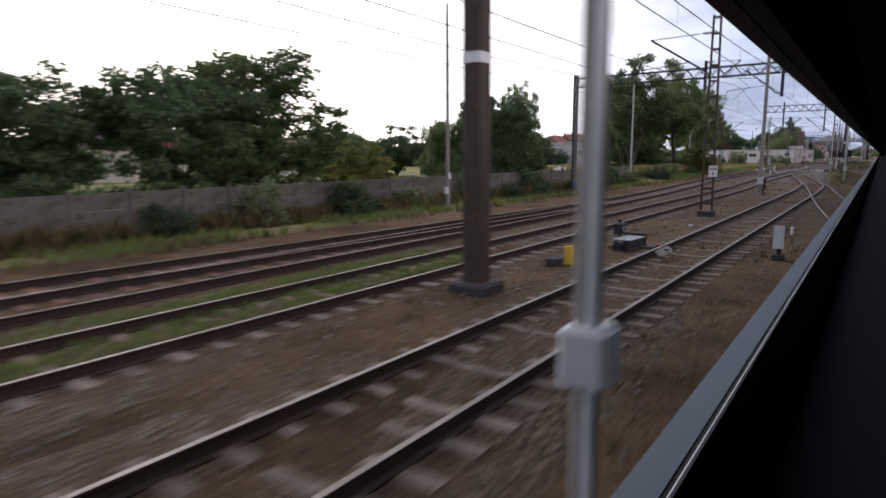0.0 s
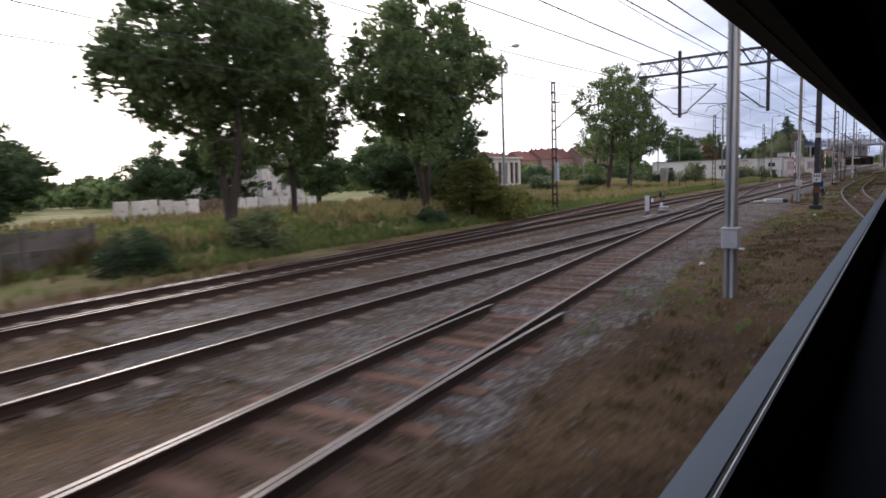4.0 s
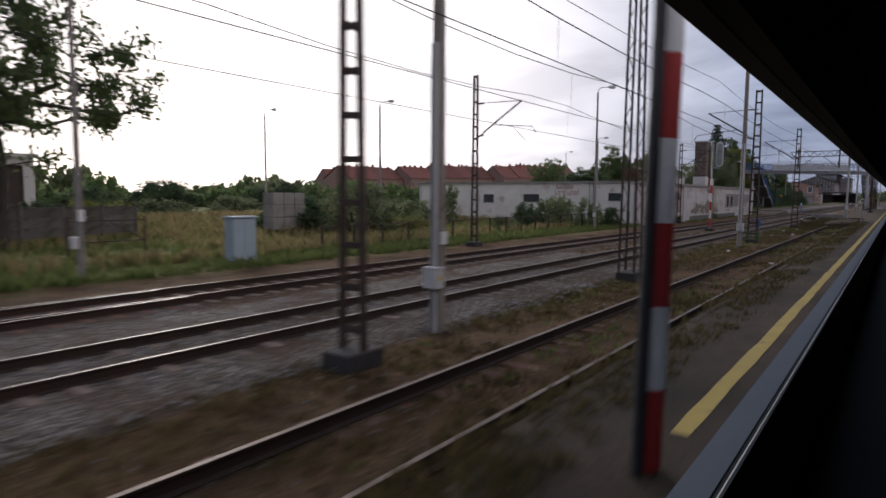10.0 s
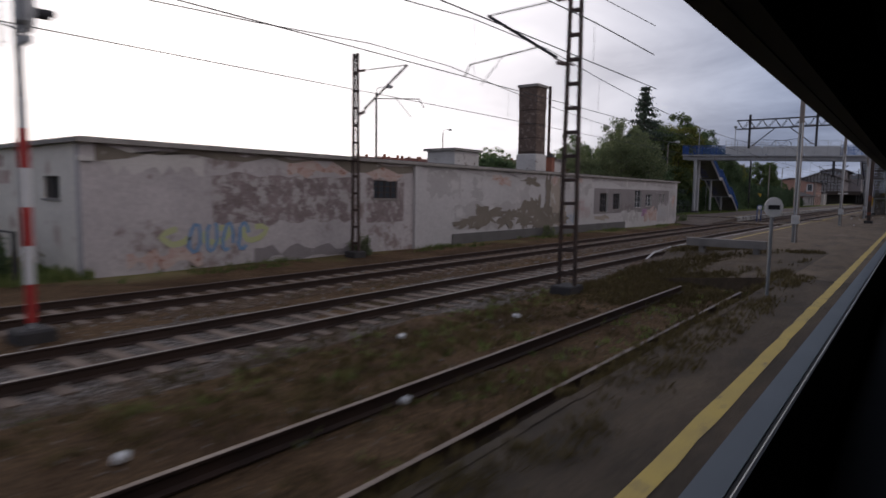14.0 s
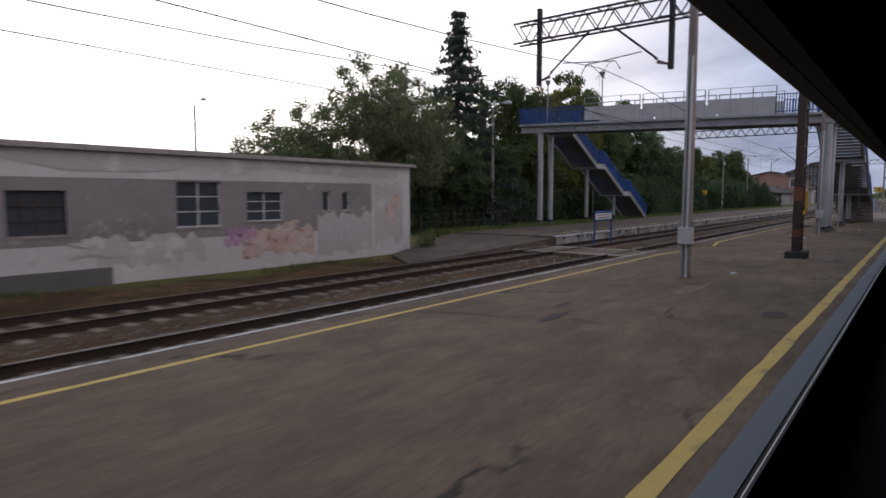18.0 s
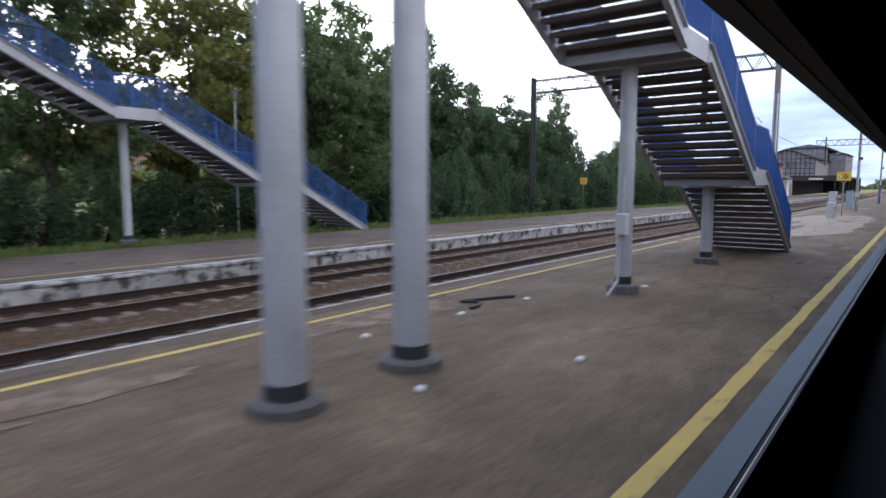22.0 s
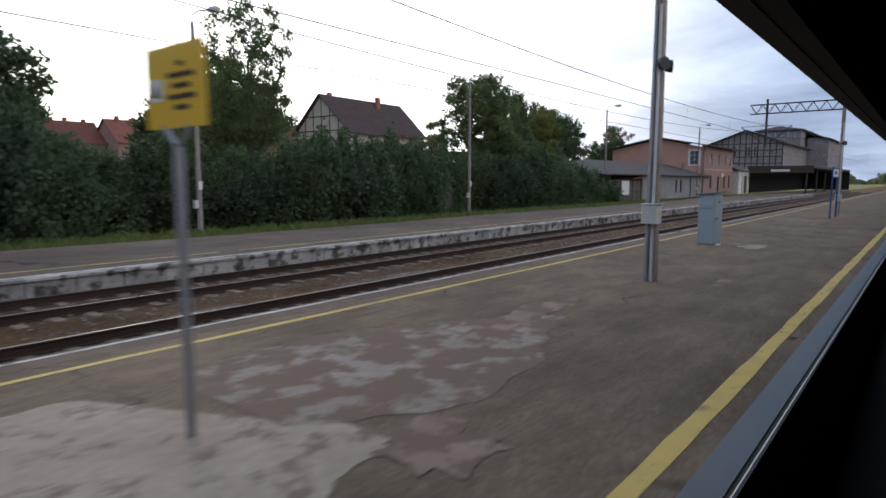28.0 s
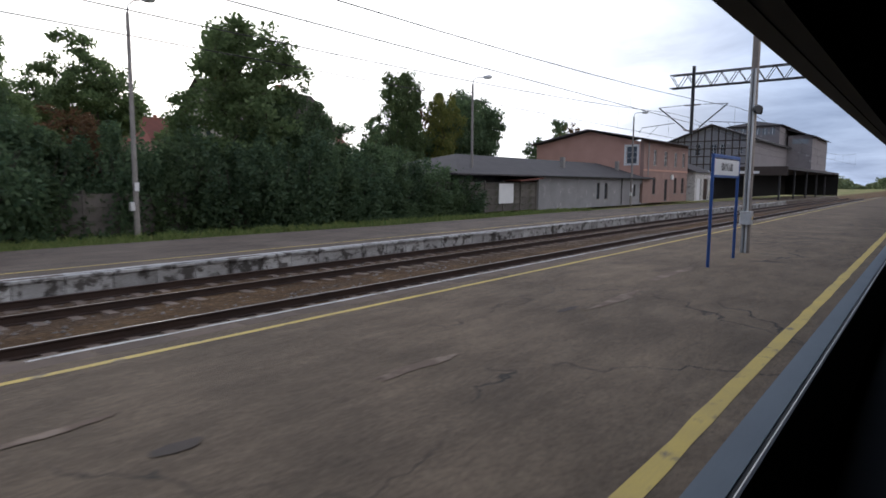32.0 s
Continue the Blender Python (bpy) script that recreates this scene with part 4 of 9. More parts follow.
def blob(cx, cy, rx, ry, z, seed, n=110, rough=0.42):
    """A flat patch with a ragged outline."""
    rg = np.random.default_rng(seed)
    ph = rg.uniform(0, 6.28, 24)
    poly = []
    for i in range(n):
        a = 2 * math.pi * i / n
        r = 1 + rough * sum(math.sin((k + 2) * a + ph[k]) / (k + 1.6) ** 0.9 for k in range(24)) * 0.55
        poly.append((cx + rx * r * math.cos(a), cy + ry * r * math.sin(a)))
    return Shape().add([(cx, cy, z)] + [(x, y, z) for x, y in poly], [(0, 1 + i, 1 + (i + 1) % n) for i in range(n)])


def ragged_field(xs, lo, hi, z, seed, step=0.12):
    """A worn field of the platform between two ragged borders, given as heights over x."""
    rg = np.random.default_rng(seed)
    x = np.arange(xs[0], xs[-1] + 0.01, step)

    def wander(amp):
        w = sum(amp / (k + 1) * np.sin(x * (1.3 + 1.9 * k) + rg.uniform(0, 6.28)) for k in range(6))
        return w + rg.normal(size=len(x)) * amp * 0.16

    low, high = np.interp(x, xs, lo) + wander(0.1), np.interp(x, xs, hi) + wander(0.13)
    cuts = np.linspace(0, 1, 4)
    vs = [(a, b + (max(c, b + 0.02) - b) * k, z) for a, b, c in zip(x, low, high) for k in cuts]
    return Shape().add(vs, [(i * 4 + j, (i + 1) * 4 + j, (i + 1) * 4 + j + 1, i * 4 + j + 1) for i in range(len(x) - 1) for j in range(3)])


part("surface_patch", ragged_field([283.9, 285.2, 285.8, 286.6, 288.5, 293, 298.5, 300.4, 300.8, 301.4, 302.1, 302.9, 305.9, 307.2, 308.4], [4.55, 4.35, 3.9, 3.35, 2.62, 2.5, 2.48, 2.55, 2.36, 2.12, 2.2, 2.65, 2.6, 2.75, 3.4], [4.7, 5.4, 6.4, 6.6, 6.65, 6.7, 6.72, 6.7, 6.7, 6.7, 6.7, 6.7, 6.45, 5.9, 3.6], ZP + 0.003, 5), PATCH_PALE, platform_1, "broad pale field of bared concrete")
part("surface_patch", ragged_field([308.0, 309.5, 311.5, 313.6], [3.9, 3.2, 3.6, 4.3], [6.4, 6.3, 5.6, 4.5], ZP + 0.0045, 6), PATCH, platform_1, "pale worn patch")
for q, (cx, cy, rx, ry, m) in enumerate((
        (299.5, 3.6, 0.75, 0.5, PATCH_TAN), (291.5, 5.3, 2.2, 0.5, PATCH), (296.0, 5.9, 1.6, 0.4, PATCH), (304.5, 3.6, 0.9, 0.25, PATCH), (281.2, 5.15, 0.8, 0.2, PATCH_TAN), (282.6, 4.85, 0.8, 0.14, PATCH_TAN), (282.3, 3.5, 0.6, 0.16, PATCH_TAN), (280.1, 6.7, 0.4, 0.5, PATCH_TAN),
        (308.55, 2.9, 0.5, 0.42, PATCH_TAN), (313.0, 4.75, 1.6, 0.3, PATCH_TAN), (325.9, 4.3, 0.6, 0.42, PATCH_PALE), (330.0, 5.5, 0.5, 0.06, PATCH_TAN),
        (318.2, 3.2, 0.5, 0.14, PATCH_TAN), (333.3, 4.4, 0.6, 0.1, PATCH_TAN), (338.7, 4.3, 1.0, 0.12, PATCH_TAN), (342.5, 4.6, 1.2, 0.14, PATCH_TAN), (257.0, 6.45, 2.4, 0.5, PATCH_TAN), (263.5, 6.6, 2.0, 0.35, PATCH_TAN),
        (241.8, 3.25, 1.35, 1.05, PATCH_TAN), (246.5, 3.7, 1.1, 0.25, PATCH_TAN), (255.2, 4.4, 0.45, 0.16, PATCH_TAN), (257.0, 3.8, 0.85, 0.42, PATCH_TAN), (253.9, 4.2, 0.3, 0.1, PATCH_TAN), (276.6, 6.1, 1.2, 0.3, PATCH_TAN), (280.8, 1.95, 0.35, 0.22, PATCH_TAN), (232.5, 4.0, 0.9, 0.2, PATCH_TAN),
        (219.5, 3.4, 1.2, 0.25, PATCH_TAN), (249.6, 4.3, 0.8, 0.18, PATCH_TAN), (285.05, 3.3, 0.5, 0.3, PATCH_TAN))):
    part("surface_patch", blob(cx, cy, rx, ry, ZP + 0.006 + 0.001 * (q % 3), 20 + q, 110, 0.5), m, platform_1, "" if m is PATCH_TAN else "pale worn patch")
for q, (cx, cy, rx, ry) in enumerate(((330.5, 4.45, 0.2, 0.1), (337.25, 4.57, 0.3, 0.07), (275.2, 2.55, 0.3, 0.1), (279.5, 2.6, 0.3, 0.08), (285.2, 3.75, 0.4, 0.1), (227.9, 4.9, 0.5, 0.1), (229.0, 5.3, 0.35, 0.08), (230.4, 1.95, 0.35, 0.2), (289.2, 3.9, 0.35, 0.06))):
    part("oil_stain", blob(cx, cy, rx, ry, ZP + 0.009, 60 + q, 60, 0.2), TIMBER, platform_1, "dark hollow in the tarmac")

# level crossing boards between the tracks
crossing = thing("level_crossing", (0, 0, 0), "concrete foot crossing over two tracks with white borders", "level crossing", kind="structure")
for y0, y1, m in ((8.02, 8.77, PATCH_TAN), (8.95, 10.25, ASPHALT), (10.45, 11.9, PATCH_TAN), (11.95, 12.7, ASPHALT), (12.9, 14.2, PATCH_TAN), (14.4, 15.3, ASPHALT)):
    part("board", Shape().box(242.55, 245.65, y0, y1, -0.2, -0.03, bev=0.01), m, crossing)
for q, line in enumerate(([(243.0, 8.05), (242.95, 9.0), (242.7, 11.0), (242.62, 12.3), (242.62, 15.3)], [(245.5, 8.1), (245.6, 8.9), (245.3, 13.4), (245.2, 15.3)])):
    part("border_line", ribbon(line, 0.15, -0.024, 0.02, 0.05, 242 + q), WHITE_PAINT, crossing)
part("border_line", ribbon([(245.6, 8.1), (246.5, 7.95)], 0.1, ZP + 0.006, 0.01), WHITE_PAINT, platform_1)

# ---- the carriage that carries the view: a long shell with one continuous window band ----
TX0, TX1, EYE = -45.0, 440.0, 2.44


def shell(name, prof, m, label, k=0):
    """A carriage part, extruded along the track from a profile of (y, z)."""
    n = len(prof)
    vs = [(x, y, z) for x in (TX0, TX1) for y, z in prof]
    fs = [(j, (j + 1) % n, n + (j + 1) % n, n + j) for j in range(n)] + [tuple(range(n - 1, -1, -1)), tuple(range(n, 2 * n))]
    return thing(name, (0, 0, 0), label, "train", kind="structure", shape=mesh_of(name, vs, fs, m))


shell("wall_train_lower", [(0.31, EYE - 0.745), (0.42, EYE - 0.76), (0.45, EYE - 1.0), (0.45, 0.75), (0.42, 0.5), (0.35, 0.5), (0.31, 1.1)], TRAIN_BLACK, "carriage lining below the window, black for the unlit interior")
shell("wall_train_upper", [(0.3, EYE + 0.42), (0.42, EYE + 0.415), (0.45, 3.3), (0.4, 3.55), (0.28, 3.5)], TRAIN_BLACK, "carriage lining above the window, black for the unlit interior")
shell("wall_train_skin", [(0.452, 0.72), (0.452, EYE - 0.99), (0.459, EYE - 0.99), (0.459, 0.72)], TRAIN_SKIN, "grey blue painted carriage side")
# unseen back, floor, roof and ends shut daylight out of the shell
shell("wall_train_back", [(-2.4, 0.5), (-2.35, 0.5), (-2.35, 3.5), (-2.45, 3.5)], TRAIN_BLACK, "unseen far side of the carriage, black for the unlit interior")
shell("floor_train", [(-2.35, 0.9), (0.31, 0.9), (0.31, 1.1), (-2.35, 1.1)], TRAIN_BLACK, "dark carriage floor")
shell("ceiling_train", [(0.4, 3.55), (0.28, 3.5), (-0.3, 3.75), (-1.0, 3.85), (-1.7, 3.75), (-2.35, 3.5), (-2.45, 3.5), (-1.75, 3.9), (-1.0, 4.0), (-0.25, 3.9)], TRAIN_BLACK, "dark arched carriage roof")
shell("trim_window_sill", [(0.335, EYE - 0.744), (0.418, EYE - 0.738), (0.418, EYE - 0.757), (0.335, EYE - 0.757)], TRAIN_SEAL, "grey rubber seal along the window sill")
shell("trim_window_edge", [(0.309, EYE - 0.7435), (0.316, EYE - 0.7405), (0.321, EYE - 0.7435), (0.315, EYE - 0.76)], TRAIN_TRIM, "thin aluminium bead on the sill")
shell("trim_window_head", [(0.36, EYE + 0.413), (0.418, EYE + 0.409), (0.418, EYE + 0.42), (0.36, EYE + 0.42)], BLACK, "black rubber seal along the window head")
for x in (TX0, TX1):
    thing("wall_train_end", (0, 0, 0), "dark end wall of the carriage", "train", kind="structure", shape=Shape().box(x - 0.05, x + 0.05, -2.35, 0.31, 0.9, 3.9), material=TRAIN_BLACK)
# wheels stand on the rails under the shell
for bx in np.arange(TX0 + 4, TX1 - 3, 19.4):
    for ax in (0, 2.5):
        w = thing("wheelset", (bx + ax, -0.98, 0.46), "steel wheels on an axle under the carriage", "wheelset", "carriage wheels")
        part("axle", Shape().tube([(0, -0.8, 0), (0, 0.8, 0)], 0.08, 8), STEEL_DARK, w)
        for sy in (-0.75, 0.75):
            part("wheel", Shape().tube([(0, sy - 0.06, 0), (0, sy + 0.06, 0)], 0.46, 24), STEEL_DARK, w)

# ---- overhead line: masts, gantries, wires ----
def lattice_mast(x, y, h, label, w=0.46, top=0.28, arm=0, material=STEEL_BROWN, footing=CONCRETE_DARK, base_z=-0.2, arm_z=5.75, along_x=False, group="lattice masts", square=False):
    """Two channel uprights that lean together, joined by battens, on a footing; arm +1 or -1: a cantilever to that side."""
    mast = thing("catenary_mast", (x, y, base_z), label, "mast", group)
    part("footing", Shape().box(-w / 2 - 0.17, w / 2 + 0.17, -0.3, 0.3, -0.15, 0.24, bev=0.03), footing, mast)
    d = 0.13 if not square else w * 0.8
    turn = pose(0, 0, 0, 0, 0, 0 if along_x or square else 90)
    for s in (-1, 1):
        for sy in ((0,) if not square else (-1, 1)):
            part("upright", Shape().beam((s * w / 2, sy * d / 2, 0.2), (s * top / 2, sy * d / 2 * (1 if not square else 0.6), h), (0.12 if along_x else 0.075) if not square else 0.06, (0.24 if along_x else 0.11) if not square else 0.06, up=(0, 1, 0)), material, mast, at=turn)
    n = int(h / (0.62 if not square else 0.5))
    for i in range(n):
        z = 0.55 + (h - 0.65) * i / (n - 1)
        ww = w + (top - w) * z / h
        for sy in (((-0.115, 0.115) if along_x else (-0.05, 0.05)) if not square else (-d / 2 * (1 - 0.4 * z / h), d / 2 * (1 - 0.4 * z / h))):
            if square:
                z2 = 0.55 + (h - 0.65) * min(i + 1, n - 1) / (n - 1)
                a = 1 if i % 2 else -1
                sh = Shape().beam((-a * ww / 2, sy, z), (a * ww / 2, sy, z2), 0.04, 0.012, up=(0, 1, 0))
            else:
                sh = Shape().beam((-ww / 2, sy, z), (ww / 2, sy, z), 0.012, 0.09, up=(0, 0, 1))
            part("batten", sh, material, mast, at=turn)
    if arm:
        cantilever(mast, 0, arm, arm_z - base_z)
    return mast


def cantilever(parent, y0, s, z0, reach=2.7):
    """Strut, tie and registration arm with insulators."""
    s1 = Shape().tube([(0, y0 + s * 0.5, z0 + 0.28), (0, y0 + s * reach, z0 + 1.7)], 0.042, 8)
    part("strut", s1, STEEL_DARK, parent)
    part("tie", Shape().tube([(0, y0 + s * 0.7, z0 + 1.75), (0, y0 + s * reach, z0 + 1.7)], 0.02, 6), STEEL_DARK, parent)
    for z, e in ((z0 + 0.02, 0.26), (z0 + 1.74, 0.02)):
        ins = Shape()
        for i in range(5):
            t0, t1 = 0.12 + i * 0.085, 0.12 + i * 0.085 + 0.05
            ins.tube([(0, y0 + s * t0, z + e * t0), (0, y0 + s * t1, z + e * t1)], [0.06, 0.045], 8)
        ins.tube([(0, y0, z), (0, y0 + s * 0.6, z + e)], 0.02, 6)
        part("insulator", ins, INSULATOR, parent)
    part("registration_arm", Shape().tube([(0, y0 + s * 1.1, z0 + 0.62), (0, y0 + s * 3.3, z0 + 0.42), (0, y0 + s * 3.5, z0 + 0.1)], 0.02, 6), STEEL_DARK, parent)
    part("steady_arm", Shape().tube([(0, y0 + s * 2.2, z0 + 0.5), (0, y0 + s * 2.9, z0 - 0.2)], 0.012, 5), STEEL_DARK, parent)


NEAR_MASTS = [(20.63, 5.98, 8.4, 1), (117.21, 6.43, 8.35, 1), (138.18, 6.72, 8.55, 1), (170.73, 6.73, 8.8, 1), (193.2, 7.28, 8.7, 1)]
for x, y, h, a in NEAR_MASTS:
    lattice_mast(x, y, h, "rusty lattice catenary mast between the tracks", arm=a)
for x, y, h, a in [(90.5, 19.2, 8.75, -1), (132.39, 18.82, 8.9, -1), (158.03, 17.73, 8.8, -1), (195.64, 17.87, 8.05, -1)]:
    lattice_mast(x, y, h, "slim rusty lattice mast at the grass edge", w=0.34, top=0.2, arm=a, arm_z=5.4)
lattice_mast(150.85, 6.86, 10.8, "tall square lattice mast on a dark footing", w=0.62, top=0.5, square=True, group="")
platform_mast = lattice_mast(241.81, 3.29, 9.4, "brown two-legged catenary mast with orange bands on the platform", w=0.56, top=0.46, footing=CONCRETE_DARK, base_z=ZP, along_x=True, group="")
switch_mast = lattice_mast(93.2, 4.07, 8.7, "dark two-legged mast with a white number plate", w=0.42, top=0.36, along_x=True, material=STEEL_DARK, group="")
for mast, mw, zs in ((platform_mast, 0.55, ((0.72, 0.95), (1.9, 2.35))), (switch_mast, 0.415, ((0.95, 1.3),))):
    for z0, z1 in zs:
        for s in (-1, 1):
            part("painted_band", Shape().box(s * 0.5 * mw - 0.064, s * 0.5 * mw + 0.064, -0.125, 0.125, z0, z1), ORANGE, mast, "faded orange band")
part("plate", Shape().box(-0.16, 0.16, -0.15, -0.135, 1.45, 1.58), SIGN_YELLOW, platform_mast, "yellow warning plate")
part("plate", Shape().box(0.28, 0.3, -0.2, 0.05, 1.5, 2.2), SIGN_YELLOW, platform_mast, "yellow warning plate")
part("painted_band", Shape().box(-0.29, 0.29, -0.13, 0.13, 4.05, 4.3), WHITE, switch_mast, "white band")


def number_plate(parent, x, y, z, w, h, rows, turn):
    """A white plate with dark figures that faces -y before it is turned."""
    p = part("number_plate", Shape().box(-w / 2, w / 2, -0.012, 0, -h / 2, h / 2, bev=0.004), SIGN_WHITE, parent, "white plate with dark figures", at=pose(x, y, z, 0, 0, turn))
    for i in range(rows):
        for j in range(3 if i == 0 else 1):
            bw = w * 0.16
            cx = (j - 1) * w * 0.28 if i == 0 else 0.0
            cz = h * (0.22 - 0.45 * i)
            part("figure", Shape().box(cx - bw / 2, cx + bw / 2, -0.016, -0.012, cz - h * 0.13, cz + h * 0.13), INK, p)


number_plate(switch_mast, -0.285, -0.02, 1.8, 0.42, 0.5, 2, -84)
part("control_box", Shape().box(0.28, 0.5, -0.3, -0.08, 1.26, 1.6, bev=0.02), BLUE, switch_mast, "small blue steel box")
for mast_x, ob in [(o.matrix_basis.translation.x, o) for o in list(scene.collection.objects) if o.name.startswith("catenary_mast")]:
    if abs(mast_x - 20.63) < 0.1:
        number_plate(ob, -0.09, -0.2, 1.94, 0.36, 0.46, 2, -58)
    if abs(mast_x - 170.73) < 0.1:
        part("control_box", Shape().box(0.14, 0.46, -0.32, -0.1, 0.89, 1.39, bev=0.02), BLUE, ob, "bright blue steel box")
        green = mat("green_paint", (0.03, 0.14, 0.04))
        for s in (-1, 1):
            part("painted_band", Shape().box(-0.073, 0.073, s * 0.235 - 0.058, s * 0.235 + 0.058, 0.15, 0.72), green, ob, "green painted foot")
    if abs(mast_x - 90.5) < 0.1:
        part("control_box", Shape().box(-0.28, 0.0, -0.35, -0.12, 2.1, 3.35, bev=0.02), CAB_BLUE, ob, "tall pale blue box")

# solid brown mast and the gantry posts
solid = thing("catenary_mast", (2.4, 6.3, -0.2), "thick rust brown box mast on a concrete foot", "mast")
part("footing", Shape().box(-0.42, 0.42, -0.42, 0.42, -0.1, 0.2, bev=0.05), CONCRETE_DARK, solid)
part("shaft", Shape().box(-0.2, 0.2, -0.2, 0.2, 0.2, 9.2, bev=0.02), STEEL_BROWN, solid)
part("painted_band", Shape().box(-0.205, 0.205, -0.205, 0.205, 4.35, 4.55), WHITE, solid, "white band")
cantilever(solid, 0, 1, 6.1)


def gantry(x, y0, y1, z0, z1, posts, drops, label):
    """A lattice cross beam over the tracks, its posts, and drop posts that carry the arms."""
    g = thing("gantry", (x, 0, 0), label, "gantry", "signal and wire gantries")
    for sx in (-0.25, 0.25):
        for z in (z0, z1):
            part("chord", Shape().beam((sx, y0, z), (sx, y1, z), 0.07, 0.07), STEEL_DARK, g)
    n = int(abs(y1 - y0) / 0.52)
    for sx in (-0.25, 0.25):
        for i in range(n):
            a, b = y0 + (y1 - y0) * i / n, y0 + (y1 - y0) * (i + 1) / n
            za, zb = (z0, z1) if i % 2 else (z1, z0)
            part("brace", Shape().beam((sx, a, za), (sx, b, zb), 0.04, 0.04, up=(1, 0, 0)), STEEL_DARK, g)
    for i in range(n // 2):
        y = y0 + (y1 - y0) * (i * 2 + 1) / n
        part("cross_piece", Shape().beam((-0.25, y, z1), (0.25, y, z1), 0.04, 0.04), STEEL_DARK, g)
    for y, zb, wide in posts:
        sh = Shape()
        for s in (-1, 1):
            sh.box(s * wide / 2 - 0.045, s * wide / 2 + 0.045, y - 0.09, y + 0.09, zb, z1 + 0.25)
        k = int((z1 - zb) / 0.55)
        for i in range(k):
            za, zc = zb + (z1 - zb) * i / k, zb + (z1 - zb) * (i + 1) / k
            for side in (-1, 1):
                sh.beam((-wide / 2, y + side * 0.08, za if i % 2 else zc), (wide / 2, y + side * 0.08, zc if i % 2 else za), 0.045, 0.015, up=(0, 1, 0))
        p = part("post", sh, STEEL_DARK, g)
        part("footing", Shape().box(-wide, wide, y - wide, y + wide, zb - 0.12, zb + 0.2, bev=0.04), CONCRETE_DARK, p)
    for y, zb, s in drops:
        part("drop_post", Shape().box(-0.09, 0.09, y - 0.09, y + 0.09, zb, z1 + 0.5, bev=0.01), STEEL_DARK, g)
        if s:
            cantilever(g, y, s, zb + 0.15, 2.2)
    return g


first_gantry = gantry(38.8, 20.0, -5.0, 7.75, 8.4, [(20.0, -0.5, 0.52), (-4.8, -0.2, 0.42)], [(10.4, 6.9, -1), (5.6, 6.2, 1)], "dark lattice gantry across all tracks")
part("control_box", Shape().box(-0.42, -0.2, 19.55, 19.9, -0.1, 0.32, bev=0.02), BLUE, first_gantry, "small blue steel box")
switch_gantry = gantry(93.3, 14.4, -5.0, 8.45, 9.3, [(-4.8, -0.2, 0.42)], [(11.73, 5.65, -1), (6.68, 5.6, 1)], "dark lattice gantry with hanging posts")
cantilever(switch_gantry, 11.73, 1, 5.8, 2.2)
gantry(241.4, 14.0, -5.0, 8.8, 9.6, [(-4.8, -0.2, 0.42)], [(12.9, 7.0, -1), (7.5, 7.0, 1)], "dark lattice gantry over the platform")
gantry(298.0, 24.0, -5.0, 9.45, 10.35, [(24.0, 0.3, 0.4), (-4.8, -0.2, 0.42)], [(11.6, 6.0, -1), (11.4, 6.0, 1)], "lattice gantry with a tall dark post behind the platform")
hall_gantry = gantry(370.5, 14.3, -5.0, 8.8, 9.65, [(-4.8, -0.2, 0.42)], [(12.85, 5.75, -1)], "lattice gantry before the station hall")
cantilever(hall_gantry, 12.85, 1, 5.9, 2.2)

SUPPORTS = [-60, -20, 38.8, 93.3, 117.2, 138.2, 158, 194, 241.4, 298, 370.5, 440]
for name_y, zc, zs, sag, x0, x1, lab in ((9.6, 5.45, 7.2, 1.15, -60, 440, "middle"), (13.5, 5.45, 7.1, 1.1, -60, 440, "far"), (6.2, 5.46, 6.5, 0.5, 60, 198, "bay"), (4.2, 5.5, 7.0, 1.0, -60, 90, "near")):
    line = thing("overhead_wire", (0, 0, 0), "thin dark contact wire hung from a messenger wire over the track", "overhead wire", "overhead wires")

    def lateral(x):
        return float(np.interp(x, [-60, 42, 62, 470], [8.4, 8.4, 9.6, 9.6])) if lab == "middle" else float(np.interp(x, [-60, 34, 62, 110, 470], [11.7, 11.9, 14.2, 13.5, 13.5])) if lab == "far" else name_y

    xs = np.arange(x0, x1 + 0.1, 4.0)
    mess = []
    for x in xs:
        k = max(i for i, q in enumerate(SUPPORTS[:-1]) if q <= x)
        t = (x - SUPPORTS[k]) / (SUPPORTS[k + 1] - SUPPORTS[k])
        mess.append((x, lateral(x), zs - sag * 4 * t * (1 - t) * min(1, (SUPPORTS[k + 1] - SUPPORTS[k]) / 50)))
    part("messenger_wire", Shape().tube(mess, 0.014, 5), WIRE, line)
    part("contact_wire", Shape().tube([(x, lateral(x) + 0.15 * math.sin(x / 19.0), zc) for x in xs], 0.012, 5), WIRE, line)
    for x, y, z in mess[1::2]:
        if z - zc > 0.12:
            part("dropper", Shape().tube([(x, lateral(x), zc), (x, y, z)], 0.005, 4), WIRE, line)
for (x0, y0, z0, x1, y1, z1) in ((-60, 19.6, 6.2, 60, 20, 6.2), (-60, 20, 7.0, 60, 20.5, 7.0), (60, 7.6, 8.3, 200, 7.6, 8.3)):
    thing("overhead_wire", (0, 0, 0), "single dark feeder wire along the masts", "overhead wire", "overhead wires",
          shape=Shape().tube([(x0 + (x1 - x0) * i / 24, y0 + (y1 - y0) * i / 24, z0 + (z1 - z0) * i / 24 - 0.5 * abs(math.sin(i * math.pi / 6))) for i in range(25)], 0.012, 5), material=WIRE)


